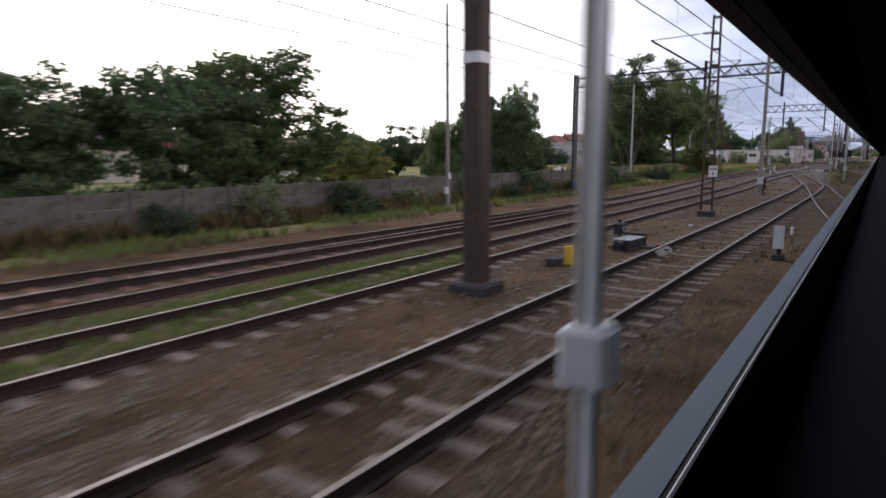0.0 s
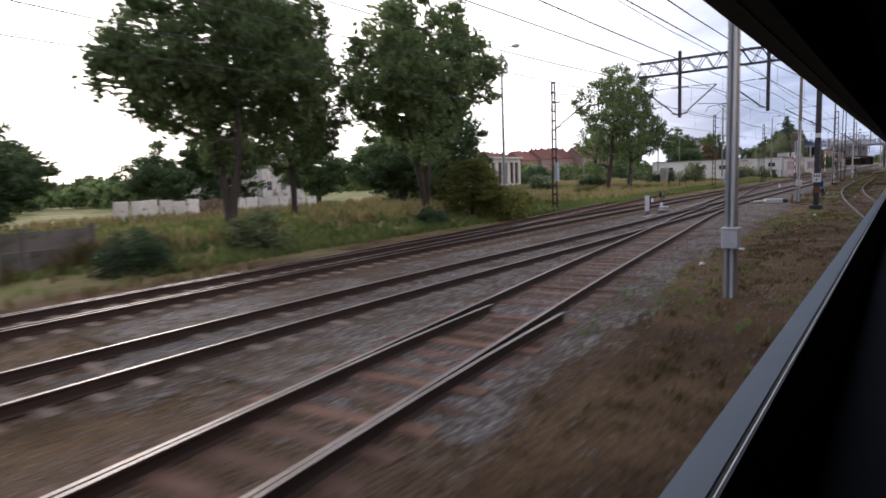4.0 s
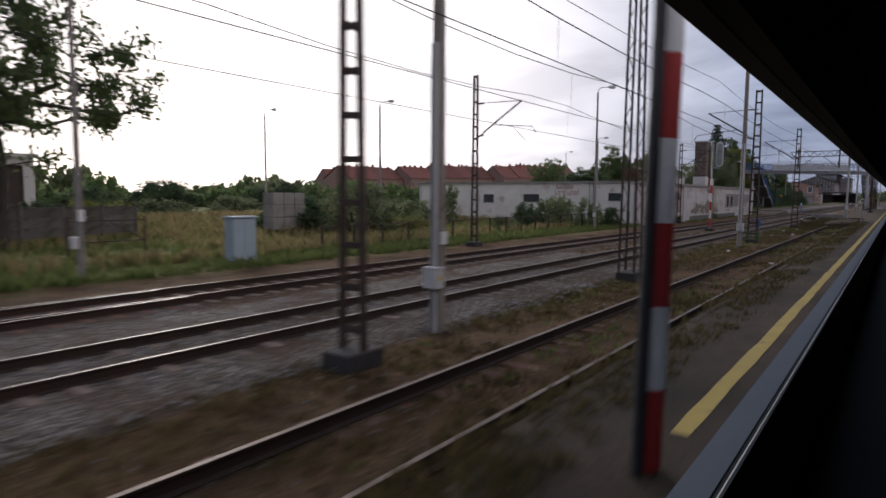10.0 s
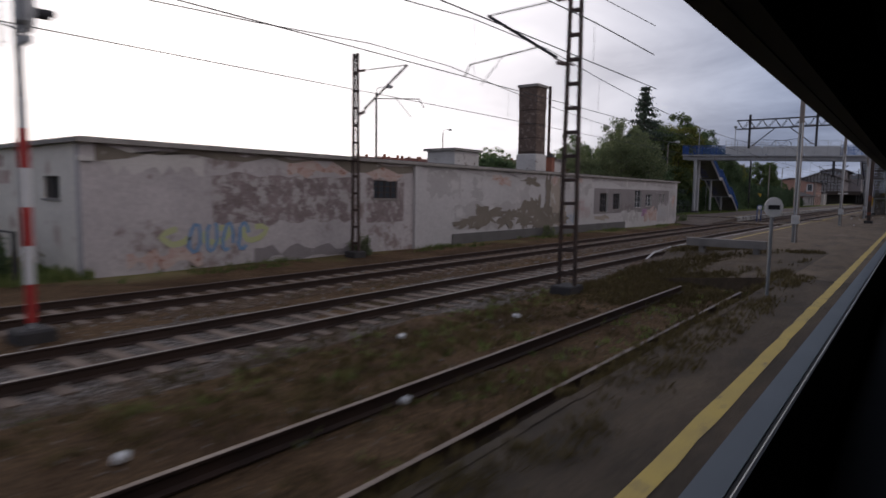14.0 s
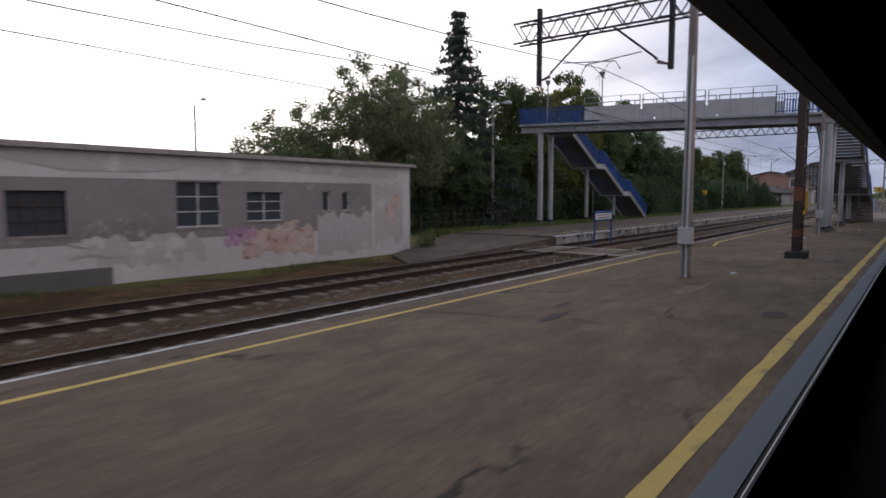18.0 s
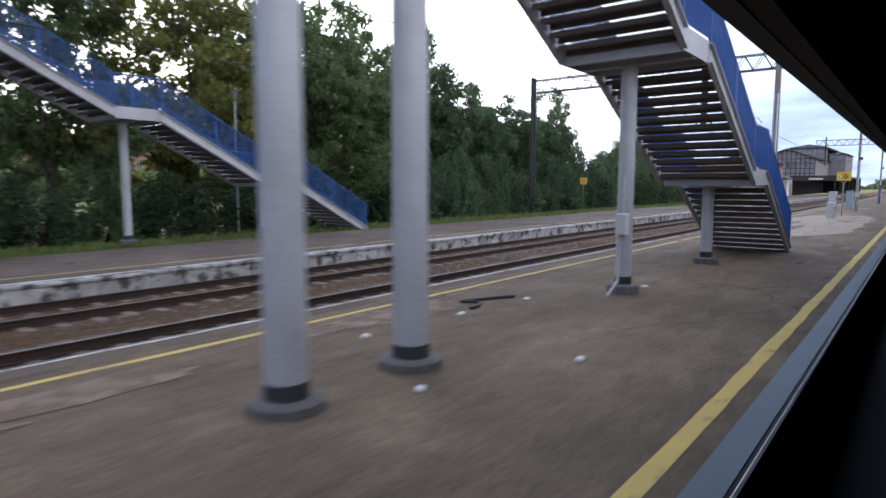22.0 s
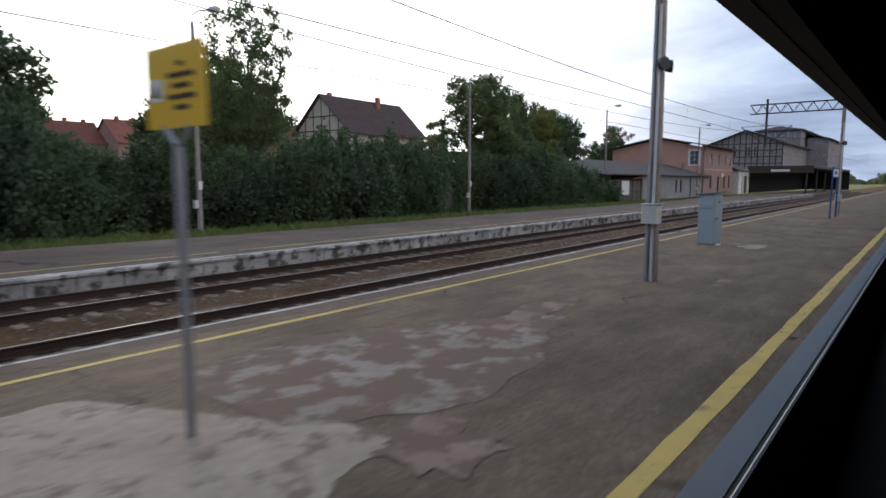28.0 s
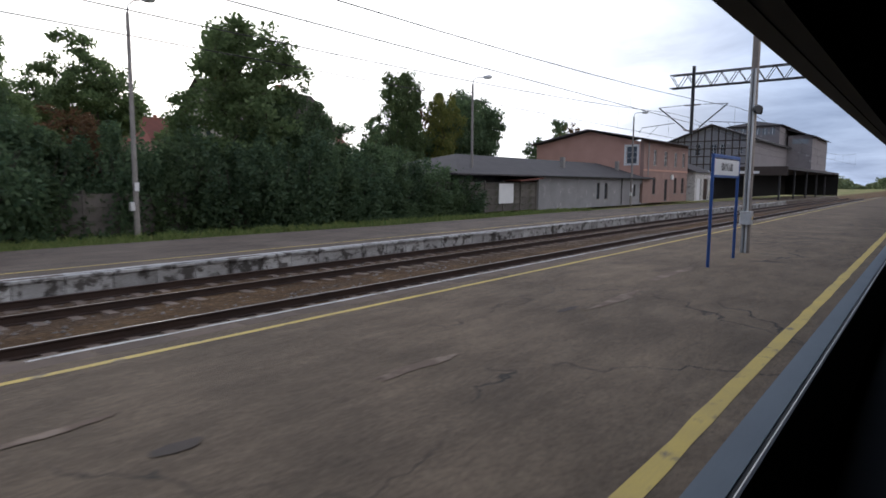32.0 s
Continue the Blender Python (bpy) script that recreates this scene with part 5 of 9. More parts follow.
# ---- poles and lamps ----
def concrete_pole(x, y, h=9.5, base=ZP, box=1.05, speakers=0.0, plate=False, label="grey concrete platform pole with a white junction box", pipes=True, r=0.13, side=-1):
    p = thing("lighting_pole", (x, y, base), label, "pole", "concrete poles")
    q, e = r * 0.92, 0.03
    ring = lambda k, z: [(k * a, k * b, z) for a, b in ((-q + e, -q), (q - e, -q), (q, -q + e), (q, q - e), (q - e, q), (-q + e, q), (-q, q - e), (-q, -q + e))]
    part("shaft", Shape().add(ring(1.0, -0.1) + ring(0.66, h), [(i, (i + 1) % 8, 8 + (i + 1) % 8, 8 + i) for i in range(8)] + [tuple(range(8, 16))]), POLE, p)
    if pipes:
        for k, (dx, dy) in enumerate(((-r - 0.02, -0.05), (-r - 0.02, 0.04))):
            part("cable_pipe", Shape().tube([(dx, dy, -0.02), (dx, dy, box + 0.1), (dx + 0.01, dy, min(h, 5.5))], 0.033, 8), WHITE_BOX if k == 0 else STEEL_GALV, p)
    if box:
        b = part("junction_box", Shape().box(-r - 0.2, -r + 0.08, -0.2, 0.12, box - 0.18, box + 0.2, bev=0.02), WHITE_BOX, p, "white plastic box")
        part("lid", Shape().box(-r - 0.212, -r + 0.092, -0.212, 0.132, box + 0.2, box + 0.222), WHITE_BOX, b)
        part("label_plate", Shape().box(-r - 0.1, -r + 0.0, -0.204, -0.2, box - 0.03, box + 0.06), SIGN_YELLOW, b)
    if plate:
        part("number_plate", Shape().box(-r * 0.8, r * 0.8, -r - 0.02, -r - 0.005, box + 0.65, box + 0.9), SIGN_WHITE, p)
    if speakers:
        for s in (-1, 1):
            sp = Shape().tube([(s * 0.1, -0.05, speakers), (s * 0.16, -0.12, speakers), (s * 0.2, -0.2, speakers)], [0.06, 0.12, 0.13], 12)
            part("loudspeaker", sp, STEEL_DARK, p, "round dark green loudspeaker")
    return p


for x, y, kw in ((211.0, 4.5, {}), (234.59, 4.73, {}), (257.32, 4.54, {}), (282.41, 4.59, {"plate": True}), (317.48, 4.46, {"speakers": 4.35, "box": 1.38}), (348.6, 4.42, {"speakers": 4.3})):
    concrete_pole(x, y, **kw)
for x, y, bz in ((35.73, 6.07, 0.98), (65.69, 2.79, 1.2), (100.96, 5.92, 1.32), (140.92, 7.14, 1.05), (167.3, 6.75, 1.05)):
    concrete_pole(x, y, 10.5, -0.2, bz, label="grey concrete pole with a white box beside the track", plate=x in (35.73, 140.92), pipes=x > 60)
white_pole = thing("lighting_pole", (-3.7, 1.55, -0.2), "white pole with a fat white junction box beside the track", "pole", "concrete poles")
part("shaft", Shape().tube([(0, 0, 0), (0, 0, 9)], [0.1, 0.07], 10), CONCRETE, white_pole)
part("cable_pipe", Shape().tube([(-0.09, -0.06, 0), (-0.07, -0.06, 6)], 0.035, 8), WHITE, white_pole)
part("junction_box", Shape().box(-0.2, 0.16, -0.2, 0.14, 1.1, 1.5, bev=0.04), WHITE_BOX, white_pole)


def street_lamp(x, y, h, base, label, s=-1, double=False, box=True, head=WHITE_BOX, steel=False):
    """A tall pole with a bowed arm and a flat lantern."""
    p = thing("street_lamp", (x, y, base), label, "lamp", "street lamps")
    part("pole", Shape().tube([(0, 0, -0.1), (0, 0, h)], [0.12, 0.075], 8), STEEL_GALV if steel else CONCRETE, p)
    for d in ((s, -s) if double else (s,)):
        if double:
            arm = [(0, 0, h), (0.05 * d, -0.35 * abs(d), h + 0.12), (0.6 * d, -0.2, h + 0.16)]
        else:
            arm = [(0, 0, h - 0.1), (0.02, -0.05, h + 0.28), (0.12, -0.3, h + 0.42), (0.3, -0.75, h + 0.42)]
        part("arm", Shape().tube(arm, 0.03, 8), STEEL_GALV, p)
        e = Vector(arm[-1])
        dd = (e - Vector(arm[-2])).normalized()
        l = Shape().tube([e - dd * 0.05, e + dd * 0.1, e + dd * 0.42, e + dd * 0.58], [0.05, 0.12, 0.15, 0.06], 10)
        part("lantern", l, head, p, "pale lantern")
    if box:
        part("junction_box", Shape().box(-0.28, -0.1, -0.14, 0.06, 0.95, 1.3, bev=0.015), WHITE_BOX, p)
        part("number_plate", Shape().box(-0.09, 0.09, -0.135, -0.125, 1.75, 2.1), SIGN_WHITE, p)
    return p


for x, y, z in ((318.96, 24.6, 8.7), (339.95, 25.6, 8.85), (364.2, 26.2, 9.2), (390.7, 24.8, 9.1), (256.4, 25.2, 8.5), (278.5, 25.3, 8.6), (298.8, 24.9, 8.6)):
    if x not in (278.5, 298.8):
        street_lamp(x, y, z, 0.25, "tall concrete street lamp behind the platform")
street_lamp(139.55, 19.47, 10.3, -0.15, "tall concrete lamp with two lanterns beside the grass", double=True)
street_lamp(178.86, 19.86, 10.9, -0.15, "tall concrete lamp beside the long shed")
street_lamp(20.2, 19.4, 11.0, -0.55, "tall concrete lamp before the grey fence")
street_lamp(91.8, 24.0, 11.0, 0.3, "tall steel lamp at the edge of the thicket", steel=True, box=False)
street_lamp(58.7, 22.0, 10.3, -0.55, "tall steel lamp before the trees", steel=True)
for x, y, z in ((173.7, 38.8, 10.4), (172.1, 53.6, 10.6), (213.6, 34.2, 10.0), (251.2, 56.9, 11.2)):
    street_lamp(x, y, z, 0.2, "distant tall street lamp beyond the sheds", box=False)


def post_top_lamp(x, y, base, h):
    p = thing("post_top_lamp", (x, y, base), "slim grey lamp post with a cone shaped lantern", "lamp", "post-top lamps")
    part("pole", Shape().tube([(0, 0, 0), (0, 0, h)], 0.045, 8), STEEL_GALV, p)
    part("lantern", Shape().tube([(0, 0, h - 0.02), (0, 0, h + 0.3)], [0.08, 0.2], 10), GLASS_PALE, p)
    part("cap", Shape().tube([(0, 0, h + 0.3), (0, 0, h + 0.38)], [0.24, 0.12], 10), STEEL_GALV, p)


# ---- signals ----
def colour_signal(x, y, h, s):
    p = thing("railway_signal", (x, y, -0.2), "tall light signal on a red and white banded post", "railway signal", "tall light signals")
    part("footing", Shape().box(-0.3, 0.3, -0.3, 0.3, -0.1, 0.25, bev=0.04), CONCRETE_DARK, p)
    part("post", Shape().tube([(0, 0, 0.2), (0, 0, h)], 0.07, 10), STEEL_GALV, p)
    bands = [(0.35, 1.0, RED), (1.0, 1.65, WHITE), (1.65, 2.3, RED), (2.3, 2.95, WHITE), (2.95, 3.6, RED), (3.6, 4.1, WHITE)]
    for z0, z1, m in bands:
        part("painted_band", Shape().tube([(0, 0, z0), (0, 0, z1)], 0.082, 12), m, p, "red band" if m is RED else "white band")
    # the head faces the oncoming trains, seen here from its back edge
    hd = Shape()
    zc0, zc1, r = h - 1.7, h + 0.1, 0.24
    ring = [(0.52 + r * math.cos(a), zc1 - r + r * math.sin(a)) for a in np.linspace(0, math.pi, 9)] + [(0.52 + r * math.cos(a), zc0 + r + r * math.sin(a)) for a in np.linspace(math.pi, 2 * math.pi, 9)]
    n = len(ring)
    hd.add([(u, -0.04, z) for u, z in ring] + [(u, 0.04, z) for u, z in ring], [tuple(range(n)), tuple(range(2 * n - 1, n - 1, -1))] + [(i, n + i, n + (i + 1) % n, (i + 1) % n) for i in range(n)])
    turn = pose(0, 0, 0, 0, 0, -92)
    head = part("signal_head", hd, STEEL_GALV, p, "grey oval board with a white rim", at=turn)
    rim = Shape()
    rim.tube([(u, -0.045, z) for u, z in ring] + [(ring[0][0], -0.045, ring[0][1])], 0.035, 6)
    part("rim", rim, WHITE, head)
    back = Shape().box(0.52 - 0.19, 0.52 + 0.19, -0.17, -0.045, zc0 + 0.15, zc1 - 0.12, bev=0.04)
    part("lamp_housing", back, STEEL_GALV, head)
    for i in range(4):
        z = zc0 + 0.3 + i * 0.42
        hood = Shape()
        pts = [(0.52 + 0.11 * math.cos(a), z + 0.11 * math.sin(a)) for a in np.linspace(-0.3, math.pi + 0.3, 9)]
        hood.add([(u, 0.04, q) for u, q in pts] + [(u, 0.36, q + 0.01) for u, q in pts], [(j, j + 1, 10 + j, 9 + j) for j in range(8)])
        part("hood", hood, BLACK, head)
        part("lens", Shape().tube([(0.52, 0.03, z), (0.52, 0.055, z)], 0.09, 12), GLASS, head)
    part("bracket", Shape().box(0, 0.54, -0.05, 0.05, zc0 - 0.14, zc0 - 0.02, bev=0.02), STEEL_GALV, p, at=turn)
    lad = Shape()
    for sx in (0.42, 0.62):
        lad.beam((sx, -0.36, h - 2.0), (sx, -0.36, h), 0.02, 0.02)
    for i in range(7):
        lad.beam((0.42, -0.36, h - 1.9 + i * 0.3), (0.62, -0.36, h - 1.9 + i * 0.3), 0.016, 0.016)
    lad.beam((0.1, 0, h - 1.6), (0.45, -0.36, h - 1.6), 0.02, 0.02)
    lad.beam((0.1, 0, h - 0.3), (0.45, -0.36, h - 0.3), 0.02, 0.02)
    part("ladder", lad, STEEL_GALV, p, at=turn)
    return p


colour_signal(181.36, 16.4, 6.75, 1)
colour_signal(182.18, 11.75, 6.75, 1)
banded = thing("railway_signal", pose(136.0, 1.42, ZP, 0, 3.0, 0), "red and white banded signal post at the platform end", "railway signal")
part("post", Shape().tube([(-0.13, 0.03, 0), (-0.13, 0.03, 6.5)], 0.045, 10), STEEL_DARK, banded)
for i in range(10):
    part("painted_band", Shape().tube([(0.02, 0, 0.02 + 0.62 * i), (0.02, 0, 0.64 + 0.62 * i)], 0.1, 14), RED if i % 2 == 0 else WHITE, banded, "red band" if i % 2 == 0 else "white band")


def dwarf_signal(x, y, h, label, dark=True, turn=0):
    p = thing("dwarf_signal", pose(x, y, -0.2, 0, 0, turn), label, "dwarf signal", "dwarf signals")
    part("footing", Shape().box(-0.16, 0.16, -0.14, 0.14, -0.05, 0.14, bev=0.03), CONCRETE_DARK, p)
    part("stem", Shape().tube([(0, 0, 0.1), (0, 0, 0.36)], 0.06, 8), STEEL_DARK, p)
    part("case", Shape().box(-0.13, 0.13, -0.09, 0.09, 0.32, h, bev=0.03), WHITE_BOX if not dark else BLACK, p, "white casing" if not dark else "")
    if dark:
        part("back_plate", Shape().box(-0.17, -0.13, -0.12, 0.12, 0.3, h + 0.02), WHITE, p)
    for z in (0.5, h - 0.2):
        part("hood", Shape().tube([(0.13, 0, z), (0.3, 0, z)], [0.09, 0.1], 10), BLACK, p)
    return p


dwarf_signal(38.0, 6.2, 1.15, "black dwarf signal with a white edge beside the track", turn=205)
dwarf_signal(27.14, 14.25, 0.75, "small dark dwarf signal with two white lamps", turn=192)
dwarf_signal(86.9, 11.6, 1.15, "white and black dwarf signal among the points")
dwarf_signal(110.96, 5.74, 1.3, "white dwarf signal with black hoods on the bare soil", dark=False)
dwarf_signal(9.75, 1.9, 0.85, "white topped dwarf signal close to the track")


def switch_lever(x, y, label, s=1.0):
    """A points indicator lamp box on a stand, its counterweight and a rod to the rail."""
    p = thing("points_indicator", (x, y, -0.2), label, "points indicator", "points indicators")
    part("base", Shape().box(-0.5, 0.35, -0.16, 0.16, -0.03, 0.08, bev=0.02), STEEL_BROWN, p)
    part("stem", Shape().tube([(0, 0, 0.05), (0, 0, 0.42 * s)], 0.04, 8), BLACK, p)
    b = part("lamp_box", Shape().box(-0.2, 0.2, -0.13, 0.13, 0.38 * s, 0.7 * s, bev=0.03), BLACK, p, "black box with white discs")
    for dx, dz in ((-0.1, 0.05), (0.1, 0.05), (0.0, -0.05)):
        part("disc", Shape().tube([(dx, -0.135, 0.54 * s + dz), (dx, -0.128, 0.54 * s + dz)], 0.032, 10), WHITE, b)
    part("chimney", Shape().tube([(0, 0, 0.7 * s), (0, 0, 0.8 * s)], 0.05, 8), BLACK, p)
    part("lever", Shape().tube([(0.2, 0, 0.05), (0.36, -0.1, 0.3)], 0.025, 8), BLACK, p)
    part("counterweight", Shape().tube([(0.33, -0.1, 0.26), (0.38, -0.1, 0.36)], 0.1, 10), BLACK, p)
    part("rod", Shape().tube([(0.2, 0, 0.03), (0.35, -1.2, 0.06)], 0.022, 6), STEEL_GALV, p)
    return p


switch_lever(106.5, 5.0, "black points lever with a lamp box beside the curved rail")
switch_lever(102.87, 15.91, "small black points lever at the far track")
switch_lever(9.72, 6.0, "dark points lever in the soil between tracks")


def point_machine(x, y, rz, label, m=WHITE_BOX, plain=False):
    p = thing("point_machine", pose(x, y, -0.2, 0, 0, rz), label, "point machine", "point machines")
    part("sleeper", Shape().box(-1.0, 0.5, -0.3, 0.3, -0.02, 0.06), SLEEPER_W, p)
    part("case", Shape().box(-0.55, 0.5, -0.24, 0.24, 0.06, 0.3, bev=0.03), STEEL_DARK if plain else m, p, "" if plain else "pale steel casing")
    part("lid", Shape().box(-0.57, 0.52, -0.26, 0.26, 0.3, 0.33, bev=0.012), m, p)
    part("motor", Shape().tube([(0.5, 0, 0.18), (0.82, 0, 0.18)], 0.13, 10), BLACK, p)
    if plain:
        part("rod", Shape().tube([(0.2, 0.2, 0.13), (0.2, 1.2, 0.1)], 0.03, 6), STEEL_DARK, p)
        part("end_box", Shape().box(-0.74, -0.58, -0.24, 0.24, 0.04, 0.4, bev=0.02), BLACK, p)
        return p
    part("rod", Shape().tube([(-0.5, 0.1, 0.13), (-1.5, 0.1, 0.13)], 0.03, 6), STEEL_GALV, p)
    part("rod", Shape().tube([(-0.5, -0.1, 0.13), (-1.5, -0.1, 0.13)], 0.025, 6), STEEL_GALV, p)
    part("cover", Shape().box(-1.25, -0.6, -0.2, 0.2, 0.17, 0.22, bev=0.01), m, p)
    return p


point_machine(98.9, 7.1, -68, "white point machine with rods on grey ballast")
point_machine(90.5, 11.85, 12, "grey steel point machine between the tracks", STEEL_GALV)
point_machine(9.42, 5.62, 176, "dark point machine with a pale lid beside the near rail", STEEL_GALV, True)
thing("rail_bracket", pose(9.0, 4.42, -0.19, 0, 0, -3), "sloping grey steel cover leaning on the rail", "cover plate", shape=Shape().add([(-0.55, 0, 0), (0.6, 0, 0), (0.6, 0.2, 0.16), (-0.55, 0.2, 0.16), (-0.55, 0.02, 0), (0.6, 0.02, 0), (0.6, 0.22, 0.15), (-0.55, 0.22, 0.15)], [(0, 1, 2, 3), (7, 6, 5, 4), (0, 3, 7, 4), (1, 5, 6, 2), (3, 2, 6, 7), (0, 4, 5, 1)]), material=POLE)
thing("point_lock", pose(9.45, 4.78, -0.19, 0, 0, 4), "orange and white painted lock at the rail foot", "lock", shape=Shape().box(-0.2, 0.2, -0.07, 0.07, 0, 0.2, bev=0.03), material=ORANGE)
thing("yellow_peg", (6.15, 6.0, -0.2), "short yellow marker peg in the soil", "marker post", "marker posts", shape=Shape().box(-0.05, 0.05, -0.1, 0.1, 0, 0.46, bev=0.015), material=SIGN_YELLOW)
thing("cable_pit", (5.95, 6.3, -0.2), "dark round cable pit lid in the soil", "cable pit", shape=Shape().tube([(0, 0, 0), (0, 0, 0.16), (0, 0, 0.18)], [0.22, 0.22, 0.18], 14), material=CONCRETE_DARK)
for x, y in ((99.57, 15.53), (132.0, 11.6), (93.4, 12.9)):
    thing("marker_post", (x, y, -0.2), "short white concrete marker post beside the rail", "marker post", "marker posts", shape=Shape().box(-0.08, 0.08, -0.08, 0.08, 0, 0.42, bev=0.03), material=WHITE)
thing("marker_post", (15.45, 2.17, -0.2), "short white marker post beside the near rail", "marker post", "marker posts", shape=Shape().box(-0.045, 0.045, -0.045, 0.045, 0, 0.26, bev=0.02), material=WHITE)
hose = Shape()
for k, (x0, y0, r) in enumerate(((99.8, 5.9, 0.6), (97.6, 5.3, 0.45), (100.4, 5.2, 0.5))):
    pts = [(x0 + r * math.cos(a) * (1 + 0.3 * math.sin(a * 2)), y0 + r * math.sin(a), -0.16 + 0.18 * max(0, math.sin(a))) for a in np.linspace(0.2, 4.4, 18)]
    thing("cable", (0, 0, 0), "loose dark cable looping over the soil", "cable", "loose cables", shape=Shape().tube(pts, 0.018, 6), material=BLACK)
thing("cable_marker", (99.6, 6.15, -0.2), "faded orange pipe standing in the soil", "pipe", shape=Shape().tube([(0, 0, 0), (0.06, -0.05, 0.55)], 0.07, 10), material=ORANGE)
thing("point_blade_cover", pose(107.3, 3.55, -0.1, 0, 8, 20), "grey steel cover plate on the rail", "cover plate", shape=Shape().box(-0.12, 0.3, -0.45, 0.2, 0, 0.03), material=CAB_BLUE)
thing("rail_lock", (106.6, 3.85, -0.14), "small orange painted lock at the rail", "lock", shape=Shape().box(-0.12, 0.12, -0.1, 0.1, 0, 0.14, bev=0.03), material=ORANGE)
thing("stone_block", pose(109.5, 6.9, -0.2, 0, 0, 25), "dark rounded stone on the ballast edge", "stone", shape=Shape().box(-0.28, 0.28, -0.16, 0.16, 0, 0.22, bev=0.09), material=CONCRETE_DARK)
thing("kerb_block", pose(85.5, 11.1, -0.2, 0, 0, 4), "pale concrete block lying between tracks", "concrete block", shape=Shape().box(-0.9, 0.9, -0.14, 0.14, 0, 0.15, bev=0.02), material=CONCRETE)

# buffer stop and stop disc at the end of the bay track
buf = thing("buffer_stop", (203.0, 5.62, 0.12), "low weathered buffer beam on two legs in the weeds", "buffer stop")
part("beam", Shape().box(-0.14, 0.1, -1.4, 1.4, 0.44, 0.74, bev=0.02), CONCRETE, buf, "grey concrete beam")
for s in (-1.05, 0.85):
    part("upright", Shape().beam((0, s, -0.1), (0, s, 0.44), 0.2, 0.16), CONCRETE, buf)
    part("stay", Shape().beam((0.8, s, 0.05), (0.08, s, 0.5), 0.1, 0.1), STEEL_BROWN, buf)
disc = thing("stop_disc", (192.8, 2.42, ZP), "round white disc with a black bar on a thin post", "signal disc")
part("post", Shape().tube([(0, 0, 0), (0, 0, 1.95)], 0.035, 8), STEEL_GALV, disc)
part("disc", Shape().tube([(-0.02, -0.02, 1.87), (-0.035, -0.035, 1.87)], 0.21, 24), WHITE, disc)
part("bar", Shape().beam((-0.135, 0.055, 1.87), (0.055, -0.135, 1.87), 0.012, 0.09), BLACK, disc)

# ---- cabinets and signs ----
cab = thing("control_cabinet", pose(302.82, 4.6, ZP, 0, 0, 0), "stepped pale grey control cabinet on the platform", "cabinet")
part("plinth", Shape().box(0.0, 1.72, 0.02, 0.36, 0, 0.2, bev=0.01), CAB_WHITE, cab)
low = part("lower_body", Shape().box(0.0, 1.72, 0.0, 0.38, 0.21, 1.0, bev=0.015), CAB_WHITE, cab)
part("top_cover", Shape().box(-0.02, 0.9, -0.02, 0.4, 1.0, 1.03, bev=0.01), CAB_WHITE, cab)
up = part("upper_body", Shape().box(0.84, 1.72, 0.0, 0.38, 1.0, 1.68, bev=0.015), CAB_WHITE, cab)
part("top_cover", Shape().box(0.82, 1.74, -0.02, 0.4, 1.68, 1.73, bev=0.015), CAB_WHITE, cab)
for x, z, owner in ((0.72, 0.62, low), (1.08, 0.62, low), (1.42, 0.62, low), (1.08, 1.28, up), (1.42, 1.28, up)):
    part("handle", Shape().box(x - 0.012, x + 0.012, -0.025, 0.0, z - 0.13, z + 0.13), STEEL_GALV, owner)
for x in (1.15, 1.52):
    part("lock_plate", Shape().tube([(x, -0.012, 1.5), (x, 0, 1.5)], 0.045, 12), STEEL_DARK, up)
part("door_gap", Shape().box(0.855, 0.862, -0.003, 0.0, 0.24, 0.98), BLACK, low)
for x in (0.5, 0.62):
    part("sticker", Shape().box(x, x + 0.06, -0.004, 0.0, 0.64, 0.74), PATCH_TAN, low)

gcab = thing("relay_cabinet", pose(325.68, 5.42, ZP, 0, 0, -5), "tall blue grey steel cabinet with a sloping lid", "cabinet")
part("body", Shape().box(0.0, 0.72, 0.0, 0.5, 0.02, 1.6, bev=0.01).add([(0.01, 0.01, 1.595), (0.71, 0.01, 1.595), (0.71, 0.49, 1.595), (0.01, 0.49, 1.595), (0.01, 0.01, 1.66), (0.71, 0.01, 1.69), (0.71, 0.49, 1.637), (0.01, 0.49, 1.608)], [(4, 5, 6, 7), (0, 1, 5, 4), (1, 2, 6, 5), (2, 3, 7, 6), (3, 0, 4, 7)]), CAB_BLUE, gcab)
door = part("door", Shape().box(0.04, 0.69, -0.018, 0.0, 0.06, 1.56, bev=0.008), CAB_BLUE, gcab)
part("handle", Shape().tube([(0.06, -0.05, 0.85), (0.15, -0.05, 0.85)], 0.02, 8), STEEL_DARK, door)
part("warning_sign", Shape().add([(0.3, -0.022, 1.17), (0.42, -0.022, 1.17), (0.36, -0.022, 1.29)], [(0, 1, 2)]), SIGN_YELLOW, door, "yellow triangle")
part("label_plate", Shape().box(0.28, 0.4, -0.022, -0.019, 1.33, 1.42), PATCH_TAN, door)
part("vent", Shape().box(-0.03, 0.0, 0.08, 0.34, 1.2, 1.34), CAB_BLUE, gcab)
part("lid", Shape().add([(-0.06, -0.08, 1.66), (0.78, -0.08, 1.7), (0.78, 0.58, 1.63), (-0.06, 0.58, 1.6), (-0.06, -0.08, 1.685), (0.78, -0.08, 1.725), (0.78, 0.58, 1.655), (-0.06, 0.58, 1.625)], [(3, 2, 1, 0), (4, 5, 6, 7), (0, 1, 5, 4), (1, 2, 6, 5), (2, 3, 7, 6), (3, 0, 4, 7)]), STEEL_DARK, gcab)
